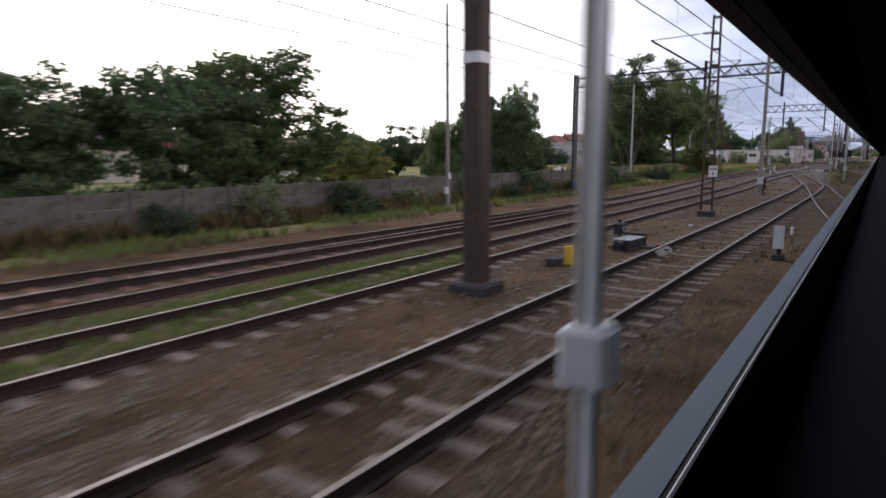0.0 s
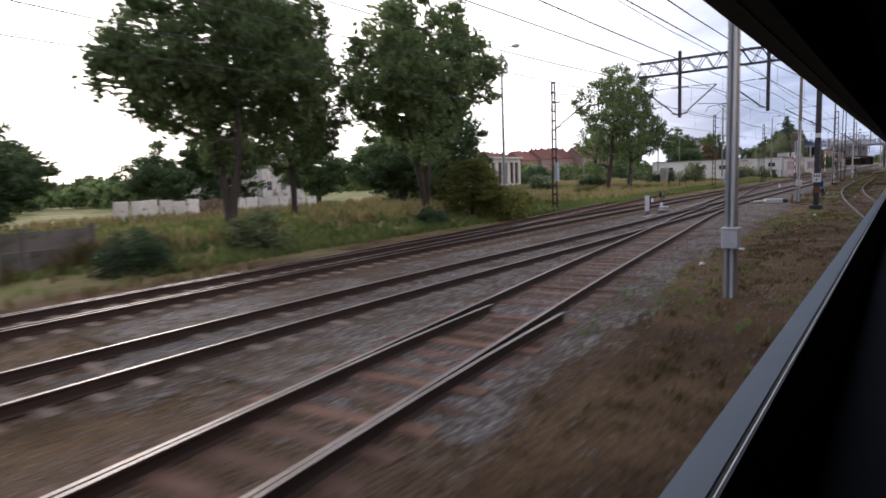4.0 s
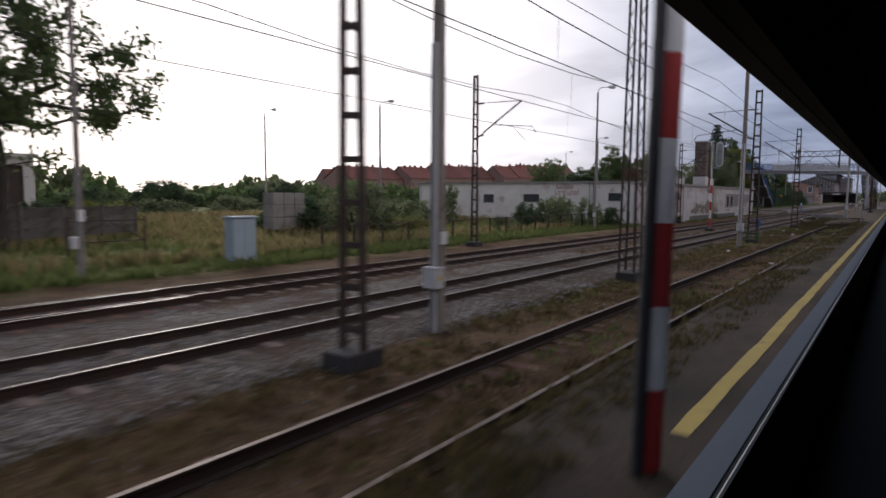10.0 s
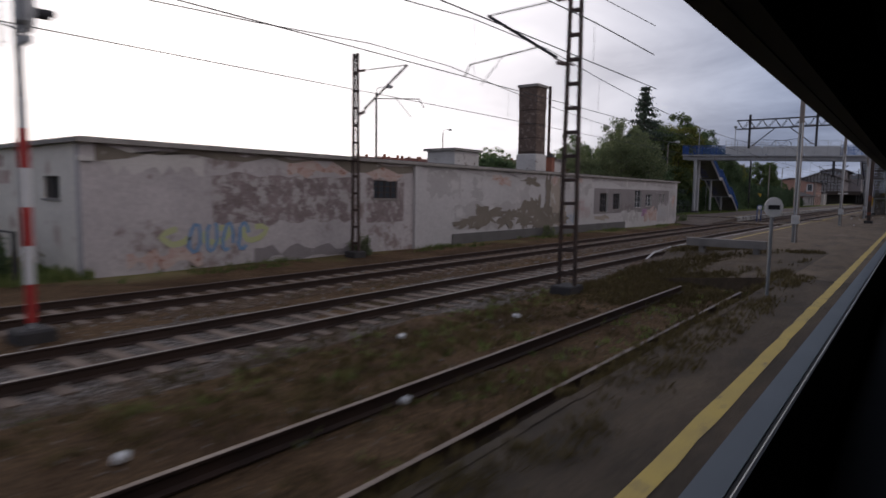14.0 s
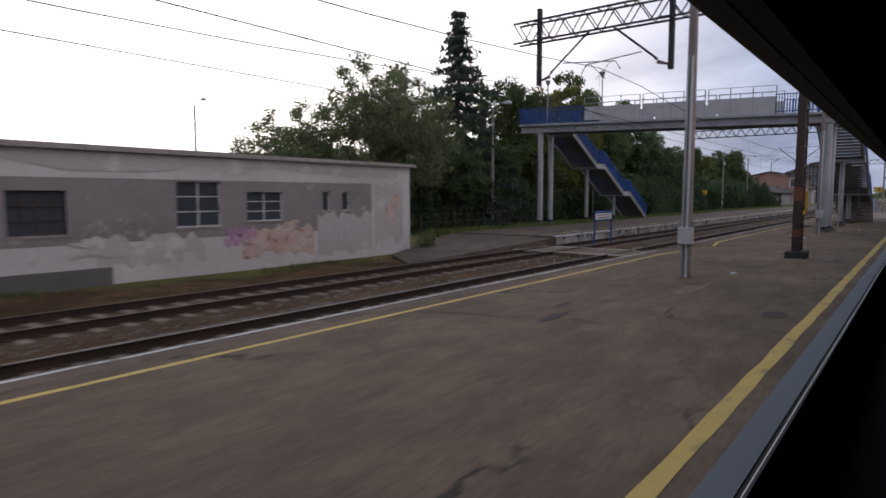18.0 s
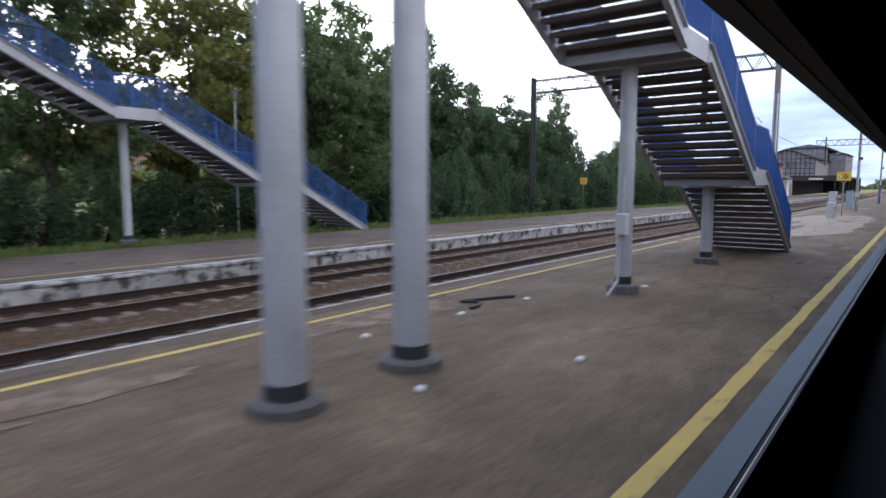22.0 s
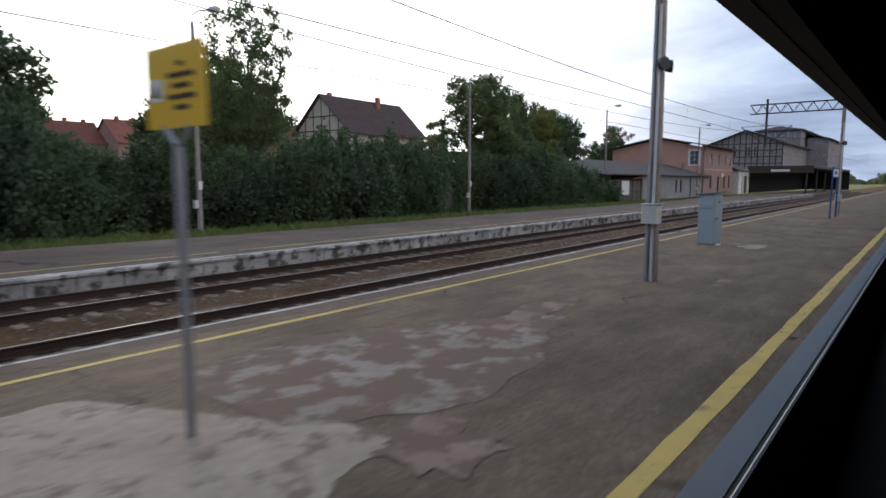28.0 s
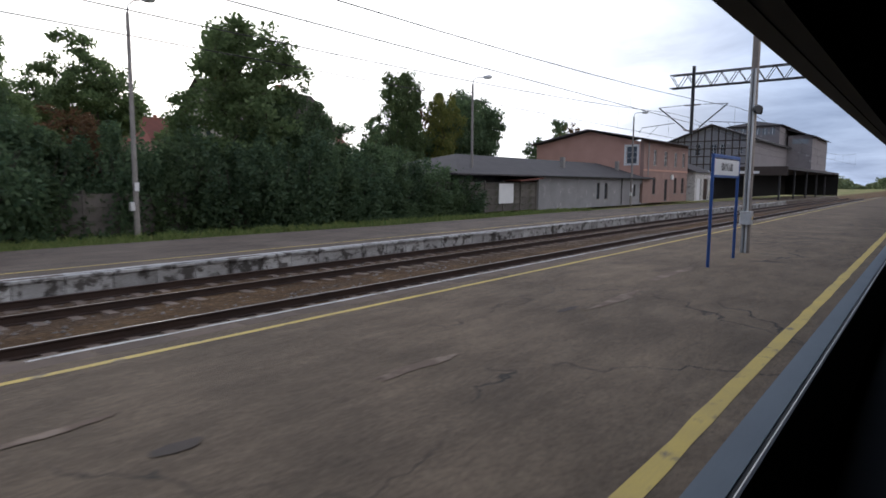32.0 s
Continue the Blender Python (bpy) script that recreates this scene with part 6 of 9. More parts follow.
thing("crumpled_paper", pose(325.6, 5.25, ZP + 0.005), "crumpled white paper at the foot of the cabinet", "litter", "litter", shape=Shape().box(-0.12, 0.12, -0.06, 0.06, 0, 0.06, bev=0.025), material=PAPER)
gb = thing("relay_cabinet", (145.5, 20.1, -0.15), "pale blue grey relay cabinet in the grass", "cabinet")
part("body", Shape().box(-0.5, 0.5, -0.3, 0.3, 0.1, 1.7, bev=0.03), CAB_BLUE, gb)
part("plinth", Shape().box(-0.52, 0.52, -0.32, 0.32, -0.1, 0.1), CONCRETE, gb)
part("lid", Shape().box(-0.55, 0.55, -0.35, 0.35, 1.7, 1.76, bev=0.02), CAB_BLUE, gb)
part("door_gap", Shape().box(-0.005, 0.005, -0.304, -0.3, 0.15, 1.65), STEEL_DARK, gb)


def yellow_sign(x, y, base, w, h, zc, rz, label, detail=True):
    p = thing("warning_sign", pose(x, y, base, 0, 0, rz), label, "sign", "yellow warning signs")
    part("post", Shape().tube([(0, 0, 0), (0, 0, zc - h / 2 - 0.12)], 0.04, 8), STEEL_GALV, p)
    part("fork", Shape().tube([(-0.22 * w, 0, zc - h / 2 + 0.02), (0, 0, zc - h / 2 - 0.16), (0.22 * w, 0, zc - h / 2 + 0.02)], 0.025, 6), STEEL_GALV, p)
    b = part("board", Shape().box(-w / 2, w / 2, -0.015, 0.0, zc - h / 2, zc + h / 2), SIGN_YELLOW, p, "yellow sheet")
    if detail:
        part("pictogram", Shape().box(-0.44 * w, -0.2 * w, -0.02, -0.015, zc - 0.1, zc + 0.07), SIGN_WHITE, b)
        part("pictogram_figure", Shape().add([(-0.4 * w, -0.022, zc - 0.07), (-0.24 * w, -0.022, zc - 0.07), (-0.32 * w, -0.022, zc + 0.04)], [(0, 1, 2)]), BLACK, b)
        for i, ww in enumerate((0.12, 0.5, 0.34, 0.52, 0.28)):
            z = zc + 0.16 - i * 0.08
            part("writing", Shape().box(0.12 * w - ww * w / 2 * 0.9, 0.12 * w + ww * w / 2 * 0.9, -0.019, -0.015, z - 0.02, z + 0.02), STEEL_BROWN, b, "bar of unreadable dark writing")
    else:
        for i in range(3):
            part("writing", Shape().box(-0.3 * w, 0.3 * w, -0.019, -0.015, zc + 0.12 - i * 0.12, zc + 0.15 - i * 0.12), ORANGE, b)
    return p


yellow_sign(307.42, 4.55, ZP, 0.86, 0.62, 2.77, -90, "yellow warning board on a grey post on the platform")
yellow_sign(307.05, 24.0, 0.25, 0.62, 0.6, 2.62, -80, "small yellow board on a post at the hedge", False)


def frame_sign(x0, x1, y, z_foot, z0, z1, text, label, bars=0, depth=0.05):
    """A board held in a blue tube frame on two legs."""
    p = thing("station_sign", (x0, y, 0), label, "sign")
    w = x1 - x0
    for x in (0, w):
        part("leg", Shape().box(x - 0.035, x + 0.035, -0.035, 0.035, z_foot, z1 + 0.04, bev=0.01), BLUE, p)
    part("top_rail", Shape().box(-0.05, w + 0.05, -0.04, 0.04, z1 + 0.04, z1 + 0.12, bev=0.02), BLUE, p)
    part("bottom_rail", Shape().box(0.035, w - 0.035, -0.025, 0.025, z0 - 0.06, z0), BLUE, p)
    b = part("board", Shape().box(0.04, w - 0.04, -depth / 2, depth / 2, z0, z1), SIGN_WHITE, p, "white board")
    if text:
        me = letters(text, (z1 - z0) * 0.72, INK)
        part("lettering", me, INK, b, "dark condensed capitals", at=Matrix.Translation((w / 2, -depth / 2 - 0.004, (z0 + z1) / 2)) @ pose(0, 0, 0, 90, 0, 0) @ Matrix.Diagonal((0.72, 1, 1, 1)))
    for i in range(bars):
        z = z1 - (i + 0.7) * (z1 - z0) / (bars + 0.4)
        part("writing", Shape().box(w * 0.1, w * 0.9, -depth / 2 - 0.004, -depth / 2, z - 0.02, z + 0.02), INK, b, "thin bar of unreadable writing")
    return p


frame_sign(344.25, 346.75, 4.3, ZP, 2.68, 3.08, "BIAŁOGARD", "blue framed station name board on two legs")
frame_sign(247.25, 249.3, 12.95, -0.25, 1.24, 1.54, "", "blue framed notice board between the tracks", 2)

for x, y, rz in ((254.5, 5.4, 20), (262.2, 5.9, 50), (266.0, 5.6, 0), (268.7, 4.4, 80), (264.2, 5.75, 10), (252.9, 4.6, 60), (281.6, 5.5, 30), (283.3, 5.0, 10), (261.0, 3.9, 35), (236.0, 3.9, 60), (263.0, 3.1, 15)):
    thing("crumpled_paper", pose(x, y, ZP + 0.004, 0, 0, rz), "scrap of white paper on the tarmac", "litter", "litter", shape=Shape().box(-0.07, 0.07, -0.05, 0.05, 0, 0.035, bev=0.015), material=PAPER)
for x, y, rz in ((113, 5.3, 10), (121.5, 7.0, 40), (150.5, 5.6, 0), (158.5, 3.9, 70), (163.5, 6.5, 30), (166.0, 2.9, 20), (171.5, 3.0, 45), (175.5, 5.0, 15), (178.8, 6.9, 5), (181.0, 5.9, 60), (184.0, 4.9, 25), (186.5, 7.2, 35), (189.5, 6.6, 80), (106.0, 2.9, 0), (117.0, 3.2, 0), (69.5, 4.3, 20), (73.0, 4.0, 40), (83.0, 6.3, 0), (16.0, 5.5, 0), (88.0, 3.6, 10)):
    thing("crumpled_paper", pose(x, y, -0.17, 0, 0, rz), "scrap of pale litter on the soil", "litter", "litter", shape=Shape().box(-0.09, 0.09, -0.06, 0.06, 0, 0.06, bev=0.02), material=PAPER)

# ---- footbridge with two stairs ----
BAR = Shape().box(-0.01, 0.01, -0.02, 0.02, 0.2, 1.2).mesh("railing_bar", BLUE_PANEL)


def deck_x(y):
    return 259.3 + 0.077 * (22.4 - y)


def deck_z(y):
    return 6.8 + 0.025 * (y - 14)


def stair(at, label):
    """Three flights along +x from a deck 6.9 m up, open treads between plate stringers."""
    st = thing("footbridge_stair", at, label, "stairs", "footbridge stairs")
    w = 2.2
    rise = [(0.0, 6.85, 4.3, 4.6), (5.8, 4.6, 4.3, 2.35), (11.5, 2.35, 4.35, 0.0)]
    for n, (x0, z0, run, z1) in enumerate(rise):
        k = 13
        for i in range(k):
            t = (i + 0.5) / k
            x, z = x0 + run * t, z0 + (z1 - z0) * (i + 1) / k + 0.04
            tr = Shape().box(x - 0.17, x + 0.17, -w / 2 + 0.05, w / 2 - 0.05, z - 0.05, z)
            tr.box(x - 0.17, x - 0.155, -w / 2 + 0.05, w / 2 - 0.05, z - 0.1, z - 0.05)
            tr.box(x + 0.155, x + 0.17, -w / 2 + 0.05, w / 2 - 0.05, z - 0.15, z - 0.05)
            part("tread", tr, TREAD, st)
        for s in (-1, 1):
            y = s * w / 2
            sl = (z1 - z0) / run
            x1 = x0 + run
            poly = [(x0 - 0.05, z0 + 0.12), (x1 + (0.0 if n < 2 else 0.1), z1 + 0.12), (x1 + (0.0 if n < 2 else 0.12), z1 + (-0.26 if n < 2 else 0.0)), (x1 - (0 if n < 2 else 0.3), z1 - (0.26 if n < 2 else 0.0)), (x0 - 0.05, z0 - 0.26)]
            sh = Shape()
            m = len(poly)
            sh.add([(px, y - 0.02, pz) for px, pz in poly] + [(px, y + 0.02, pz) for px, pz in poly], [tuple(range(m)), tuple(range(2 * m - 1, m - 1, -1))] + [(i, m + i, m + (i + 1) % m, (i + 1) % m) for i in range(m)])
            for q, off in ((0.1, 0.12), (-0.24, -0.26)):
                sh.beam((x0, y + s * 0.04, z0 + q), (x1, y + s * 0.04, z1 + q), 0.09, 0.02)
            part("stringer", sh, BRIDGE, st)
            rail = part("handrail", Shape().tube([(x0, y, z0 + 1.2), (x1, y, z1 + 1.2)], 0.025, 8), BLUE, st)
            part("bottom_rail", Shape().beam((x0, y, z0 + 0.22), (x1, y, z1 + 0.22), 0.03, 0.04), BLUE, rail)
            nb = int(run / 0.115)
            for i in range(nb + 1):
                part("railing_bar", BAR, BLUE_PANEL, rail, at=pose(x0 + run * i / nb, y, z0 + (z1 - z0) * i / nb))
            for t in (0.02, 0.5, 0.98):
                x, z = x0 + run * t, z0 + (z1 - z0) * t
                part("post", Shape().beam((x, y, z + 0.05), (x, y, z + 1.22), 0.05, 0.05), BLUE, st)
        if n < 2:
            xa, xb = x0 + run, rise[n + 1][0]
            la = Shape().box(xa, xb, -w / 2 + 0.02, w / 2 - 0.02, z1 - 0.02, z1 + 0.06)
            la = part("landing", la, BRIDGE, st)
            for s in (-1, 1):
                part("edge_plate", Shape().box(xa, xb, s * w / 2 - 0.02, s * w / 2 + 0.02, z1 - 0.26, z1 + 0.14), BRIDGE, la)
            for xc, dx in ((xa + 0.05, 0.04), (xb - 0.05, 0.04), ((xa + xb) / 2, 0.12)):
                part("cross_beam", Shape().box(xc - dx, xc + dx, -w / 2 + 0.025, w / 2 - 0.025, z1 - 0.28, z1 - 0.024), BRIDGE, la)
            for s in (-1, 1):
                rail = part("handrail", Shape().tube([(xa, s * w / 2, z1 + 1.2), (xb, s * w / 2, z1 + 1.2)], 0.025, 8), BLUE, st)
                for i in range(13):
                    part("railing_bar", BAR, BLUE_PANEL, rail, at=pose(xa + (xb - xa) * i / 12, s * w / 2, z1))
            pillar(st, (xa + xb) / 2, 0.1, z1 - 0.28, 0.15)
    return st


def pillar(parent, x, y, h, r, base=0.0):
    p = part("pillar", Shape().tube([(x, y, base + 0.2), (x, y, h)], r, 16), BRIDGE, parent, "round pale grey pillar", smooth=False)
    part("collar", Shape().tube([(x, y, base + 0.12), (x, y, base + 0.32)], r * 1.06, 16), STEEL_DARK, p)
    part("footing", Shape().tube([(x, y, base), (x, y, base + 0.14), (x, y, base + 0.17)], [0.14 + r * 1.1, 0.14 + r * 1.1, 0.1 + r * 1.0], 12), PLINTH, p)


bridge = thing("footbridge", (0, 0, 0), "pale grey steel footbridge over the tracks with blue railings", "footbridge")
Y0, Y1 = 3.3, 23.85


def along(w, y, z):
    return (deck_x(y) + w, y, z)


ring = ((-1.35, 0.46), (1.35, 0.46), (1.35, 0.6), (-1.35, 0.6))
slab = Shape().add([along(w, y, deck_z(y) + z) for y in (Y0, Y1) for w, z in ring], [(0, 1, 5, 4), (1, 2, 6, 5), (2, 3, 7, 6), (3, 0, 4, 7), (3, 2, 1, 0), (4, 5, 6, 7)])
part("deck", slab, BRIDGE, bridge)
for w in (-1.0, 1.0):
    g = Shape()
    g.beam(along(w, Y0, deck_z(Y0) + 0.23), along(w, Y1, deck_z(Y1) + 0.23), 0.03, 0.39)
    g = part("girder", g, BRIDGE, bridge)
    for z in (0.02, 0.445):
        part("flange", Shape().beam(along(w, Y0, deck_z(Y0) + z), along(w, Y1, deck_z(Y1) + z), 0.24, 0.03), BRIDGE, g)
    for y in np.arange(Y0 + 0.8, Y1, 1.55):
        part("web_stiffener", Shape().beam(along(w + (-0.07 if w < 0 else 0.07), y, deck_z(y) + 0.03), along(w + (-0.07 if w < 0 else 0.07), y, deck_z(y) + 0.44), 0.012, 0.1), BRIDGE, bridge)
for y in np.arange(Y0 + 0.8, Y1, 1.55):
    part("cross_beam", Shape().beam(along(-1, y, deck_z(y) + 0.3), along(1, y, deck_z(y) + 0.3), 0.08, 0.2), BRIDGE, bridge)
for w in (-1.25, 1.25):
    # blue bars at both ends, solid grey guards with glazed upper frames over the wires
    for (ya, yb, solid_) in ((Y0, 7.2, False), (7.2, 10.9, True), (11.1, 14.9, True), (15.1, 18.9, True), (18.9, Y1, False)):
        za, zb = deck_z(ya) + 0.6, deck_z(yb) + 0.6
        if w > 0 and not solid_:
            if ya < 6:
                ya = Y0 + 2.4
        pn = Shape()
        if solid_:
            pn.add([along(w + o, y, z) for o in (-0.02, 0.02) for y, z in ((ya, za + 0.12), (yb, zb + 0.12), (yb, zb + 1.02), (ya, za + 1.02))], [(0, 1, 2, 3), (7, 6, 5, 4), (0, 4, 5, 1), (1, 5, 6, 2), (2, 6, 7, 3), (3, 7, 4, 0)])
            gp = part("guard_panel", pn, CAB_WHITE, bridge, "solid pale grey guard sheet")
            for y in np.linspace(ya, yb, 4):
                part("post", Shape().beam(along(w, y, deck_z(y) + 0.55), along(w, y, deck_z(y) + 2.25), 0.05, 0.05), BRIDGE, gp)
            for dz in (1.25, 1.65):
                part("rail", Shape().beam(along(w, ya, za + dz), along(w, yb, zb + dz), 0.03, 0.03), BRIDGE, gp)
        else:
            for dz in (0.12, 1.12):
                part("rail", Shape().beam(along(w, ya, za + dz), along(w, yb, zb + dz), 0.05, 0.05), BLUE, bridge)
            nb = int((yb - ya) / 0.14)
            for i in range(nb + 1):
                y = ya + (yb - ya) * i / nb
                part("railing_bar", BAR, BLUE_PANEL, bridge, at=pose(*along(w, y, deck_z(y) + 0.52)))
            for y in np.linspace(ya, yb, 4):
                part("post", Shape().beam(along(w, y, deck_z(y) + 0.55), along(w, y, deck_z(y) + 1.75), 0.05, 0.05), BLUE, bridge)
for i in range(18):
    part("railing_bar", BAR, BLUE_PANEL, bridge, at=pose(*along(-1.25 + 2.5 * i / 17, Y1, deck_z(Y1) + 0.52)))
for dz in (0.72, 1.72):
    part("rail", Shape().beam(along(-1.25, Y1, deck_z(Y1) + dz), along(1.25, Y1, deck_z(Y1) + dz), 0.05, 0.05), BLUE, bridge)
for x, y in ((258.44, 22.35), (260.19, 22.45), (259.85, 4.55), (261.6, 4.55)):
    pillar(bridge, x, y, deck_z(y) + 0.05, 0.2, ZP - 0.05)
    part("pillar_head", Shape().box(x - 0.25, x + 0.25, y - 0.25, y + 0.25, deck_z(y) - 0.04, deck_z(y) + 0.04), BRIDGE, bridge)
stair(pose(262.85, 4.45, ZP), "open steel stair with blue railings down to the island platform")
stair(pose(261.55, 22.4, ZP - 0.05), "open steel stair with blue railings down to the far platform")
post_top_lamp(deck_x(18.2), 18.2, deck_z(18.2) + 0.6, 3.2)
post_top_lamp(deck_x(22.3), 22.3, deck_z(22.3) + 0.6, 2.9)
post_top_lamp(272.5, 24.6, 0.2, 6.2)
thing("hose", (0, 0, 0), "black rubber hose coiled on the platform", "hose", shape=Shape().tube([(264.6 + 1.0 * t + 0.25 * math.sin(t * 7), 6.1 - 0.25 * math.cos(t * 5), ZP + 0.03) for t in np.linspace(0, 1.2, 14)], 0.03, 6), material=BLACK)
thing("junction_box", (267.72, 4.5, ZP + 1.15), "grey junction box with a pipe on the stair pillar", "junction box", shape=Shape().box(-0.16, 0.05, -0.1, 0.1, 0, 0.4, bev=0.02).tube([(-0.08, 0.05, 0), (-0.1, 0.05, -0.9), (-0.45, 0.1, -1.14)], 0.03, 8).tube([(-0.05, 0, 0.4), (0.0, 0, 1.1)], 0.015, 6), material=CAB_WHITE)

# ---- buildings ----
def pierced(u0, u1, z0, z1, holes, place, t):
    """One closed wall slab with holes through it; place(u, w, z) puts a point, w from 0 to t through the wall."""
    us = sorted({u0, u1, *[h[0] for h in holes], *[h[1] for h in holes]})
    zs = sorted({z0, z1, *[min(max(h[2], z0), z1) for h in holes], *[min(max(h[3], z0), z1) for h in holes]})
    nu, nz = len(us), len(zs)
    solid = {(i, j) for i in range(nu - 1) for j in range(nz - 1) if not any(h[0] < (us[i] + us[i + 1]) / 2 < h[1] and h[2] < (zs[j] + zs[j + 1]) / 2 < h[3] for h in holes)}
    vid, verts, faces = {}, [], []

    def v(i, j, k):
        if (i, j, k) not in vid:
            vid[i, j, k] = len(verts)
            verts.append(place(us[i], k * t, zs[j]))
        return vid[i, j, k]

    for i, j in sorted(solid):
        faces.append((v(i, j, 0), v(i + 1, j, 0), v(i + 1, j + 1, 0), v(i, j + 1, 0)))
        faces.append((v(i, j + 1, 1), v(i + 1, j + 1, 1), v(i + 1, j, 1), v(i, j, 1)))
        for di, dj, a, b in ((-1, 0, (i, j), (i, j + 1)), (1, 0, (i + 1, j + 1), (i + 1, j)), (0, -1, (i + 1, j), (i, j)), (0, 1, (i, j + 1), (i + 1, j + 1))):
            if (i + di, j + dj) not in solid:
                faces.append((v(*a, 0), v(*b, 0), v(*b, 1), v(*a, 1)))
    return Shape().add(verts, faces)


def wall_x(u0, u1, y, t, z0, z1, holes=()):
    """A wall along x whose near face lies at y, t thick."""
    return pierced(u0, u1, z0, z1, holes, lambda u, w, z: (u, y + w, z), t)


def wall_y(v0, v1, x, t, z0, z1, holes=()):
    return pierced(v0, v1, z0, z1, holes, lambda u, w, z: (x + w, u, z), t)


def window(parent, axis, u0, u1, z0, z1, at, cols=2, rows=2, fm=WHITE_PAINT, glass=GLASS, sill=True):
    """A window set into its hole: glass, frame bars, sill. at: the wall's near face; axis x or y: the wall's run."""
    def bx(s, a, b, c, d, e, f):
        return s.box(a, b, c, d, e, f) if axis == "x" else s.box(c, d, a, b, e, f)

    w = part("window", bx(Shape(), u0, u1, at + 0.12, at + 0.14, z0, z1), glass, parent)
    fr = Shape()
    for i in range(cols + 1):
        u = u0 + (u1 - u0) * i / cols
        k = 0.03 if i in (0, cols) else 0.018
        bx(fr, max(u0, u - k), min(u1, u + k), at + 0.08, at + 0.12, z0, z1)
    for j in range(rows + 1):
        z = z0 + (z1 - z0) * j / rows
        k = 0.03 if j in (0, rows) else 0.016
        bx(fr, u0, u1, at + 0.075, at + 0.118, max(z0, z - k), min(z1, z + k))
    part("window_frame", fr, fm, w)
    if sill:
        part("sill", bx(Shape(), u0 - 0.06, u1 + 0.06, at - 0.05, at + 0.1, z0 - 0.07, z0 - 0.003), CONCRETE, w)
    return w


def stroke(parent, axis, at, pts, m, wd=0.07):
    """A sprayed line on a wall: a thin raised ribbon through (u, z) points."""
    s, q = Shape(), []
    for i, (u, z) in enumerate(pts):
        a, b = pts[max(i - 1, 0)], pts[min(i + 1, len(pts) - 1)]
        d = Vector((b[0] - a[0], b[1] - a[1])).normalized() * wd / 2
        q += [(u - d.y, z + d.x), (u + d.y, z - d.x)]
    s.add([(u, at - 0.004, z) if axis == "x" else (at - 0.004, u, z) for u, z in q], [(2 * i, 2 * i + 1, 2 * i + 3, 2 * i + 2) for i in range(len(pts) - 1)])
    part("graffiti", s, m, parent, "sprayed scrawl that cannot be read")


def scrawl(parent, axis, at, u0, u1, z0, z1, m, n, seed, wd=0.06):
    rg = np.random.default_rng(seed)
    for i in range(n):
        c = u0 + (u1 - u0) * (i + 0.5) / n
        hw, zc, hz = (u1 - u0) / n * 0.42, (z0 + z1) / 2, (z1 - z0) / 2
        a0, a1 = rg.uniform(0, 6), rg.uniform(3.5, 6)
        pts = [(c + hw * math.cos(a0 + a1 * t) * (0.6 + 0.4 * rg.random()), zc + hz * math.sin(a0 + a1 * t * 1.1)) for t in np.linspace(0, 1, 10)]
        stroke(parent, axis, at, pts, m, wd)


FY, SX = 18.8, 185.8
front_holes = [(197.62, 199.19, 2.15, 2.95), (221.54, 223.0, 1.19, 2.6), (224.02, 225.5, 1.35, 2.58), (228.66, 230.25, 1.42, 2.9), (231.23, 232.8, 1.53, 2.58), (234.69, 235.1, 1.83, 2.6), (235.72, 236.15, 1.83, 2.6)]
side_holes = [(20.3, 21.5, 2.1, 2.78), (33.9, 35.2, 1.8, 2.62), (39.5, 41.2, 1.8, 2.58), (28.6, 30.4, 1.9, 2.65)]
shed = thing("long_shed", (0, 0, 0), "long low goods shed with stained peeling plaster and graffiti", "building")
part("wall", wall_x(SX, 200.5, FY, 0.35, -0.3, 3.72, [h for h in front_holes if h[1] < 200.5]), SHED_FRONT, shed, "grey stained front wall")
part("wall", wall_x(200.5, 239.9, FY - 0.02, 0.35, -0.3, 3.72, [h for h in front_holes if h[0] > 200.5]), SHED_PALE, shed, "patchy pale front wall")
part("wall", wall_y(FY + 0.35, 43.5, SX, 0.35, -0.3, 3.72, side_holes), SHED_CREAM, shed, "cream end wall, paled for the sky glow")
part("wall", wall_y(FY + 0.35, 43.5, 239.55, 0.35, -0.3, 3.72), SHED_PALE, shed)
part("wall", wall_x(SX, 239.9, 43.5, 0.35, -0.3, 3.72), PLASTER, shed)
part("roof", Shape().box(SX - 0.18, 240.1, FY - 0.25, 44.0, 3.722, 3.86, bev=0.02), CONCRETE, shed, "flat roof with a worn concrete edge")
part("roof_felt", Shape().box(SX, 239.9, FY, 43.8, 3.861, 3.9), ROOF_FELT, shed)
part("back_room", Shape().box(SX + 0.8, 239.2, FY + 0.9, 43.0, -0.3, 3.7), VOID, shed, "near-black block in place of the dim interior")
part("pilaster", Shape().box(200.25, 200.75, FY - 0.14, FY - 0.022, -0.3, 3.72), SHED_PALE, shed)
part("cornice_block", Shape().box(SX - 0.1, SX + 0.35, FY - 0.12, FY - 0.002, 3.2, 3.35), PLASTER_GREY, shed)
part("plinth", Shape().box(203.3, 226.6, FY - 0.08, FY - 0.022, -0.3, 0.34), PLINTH, shed, "dark grey plinth")


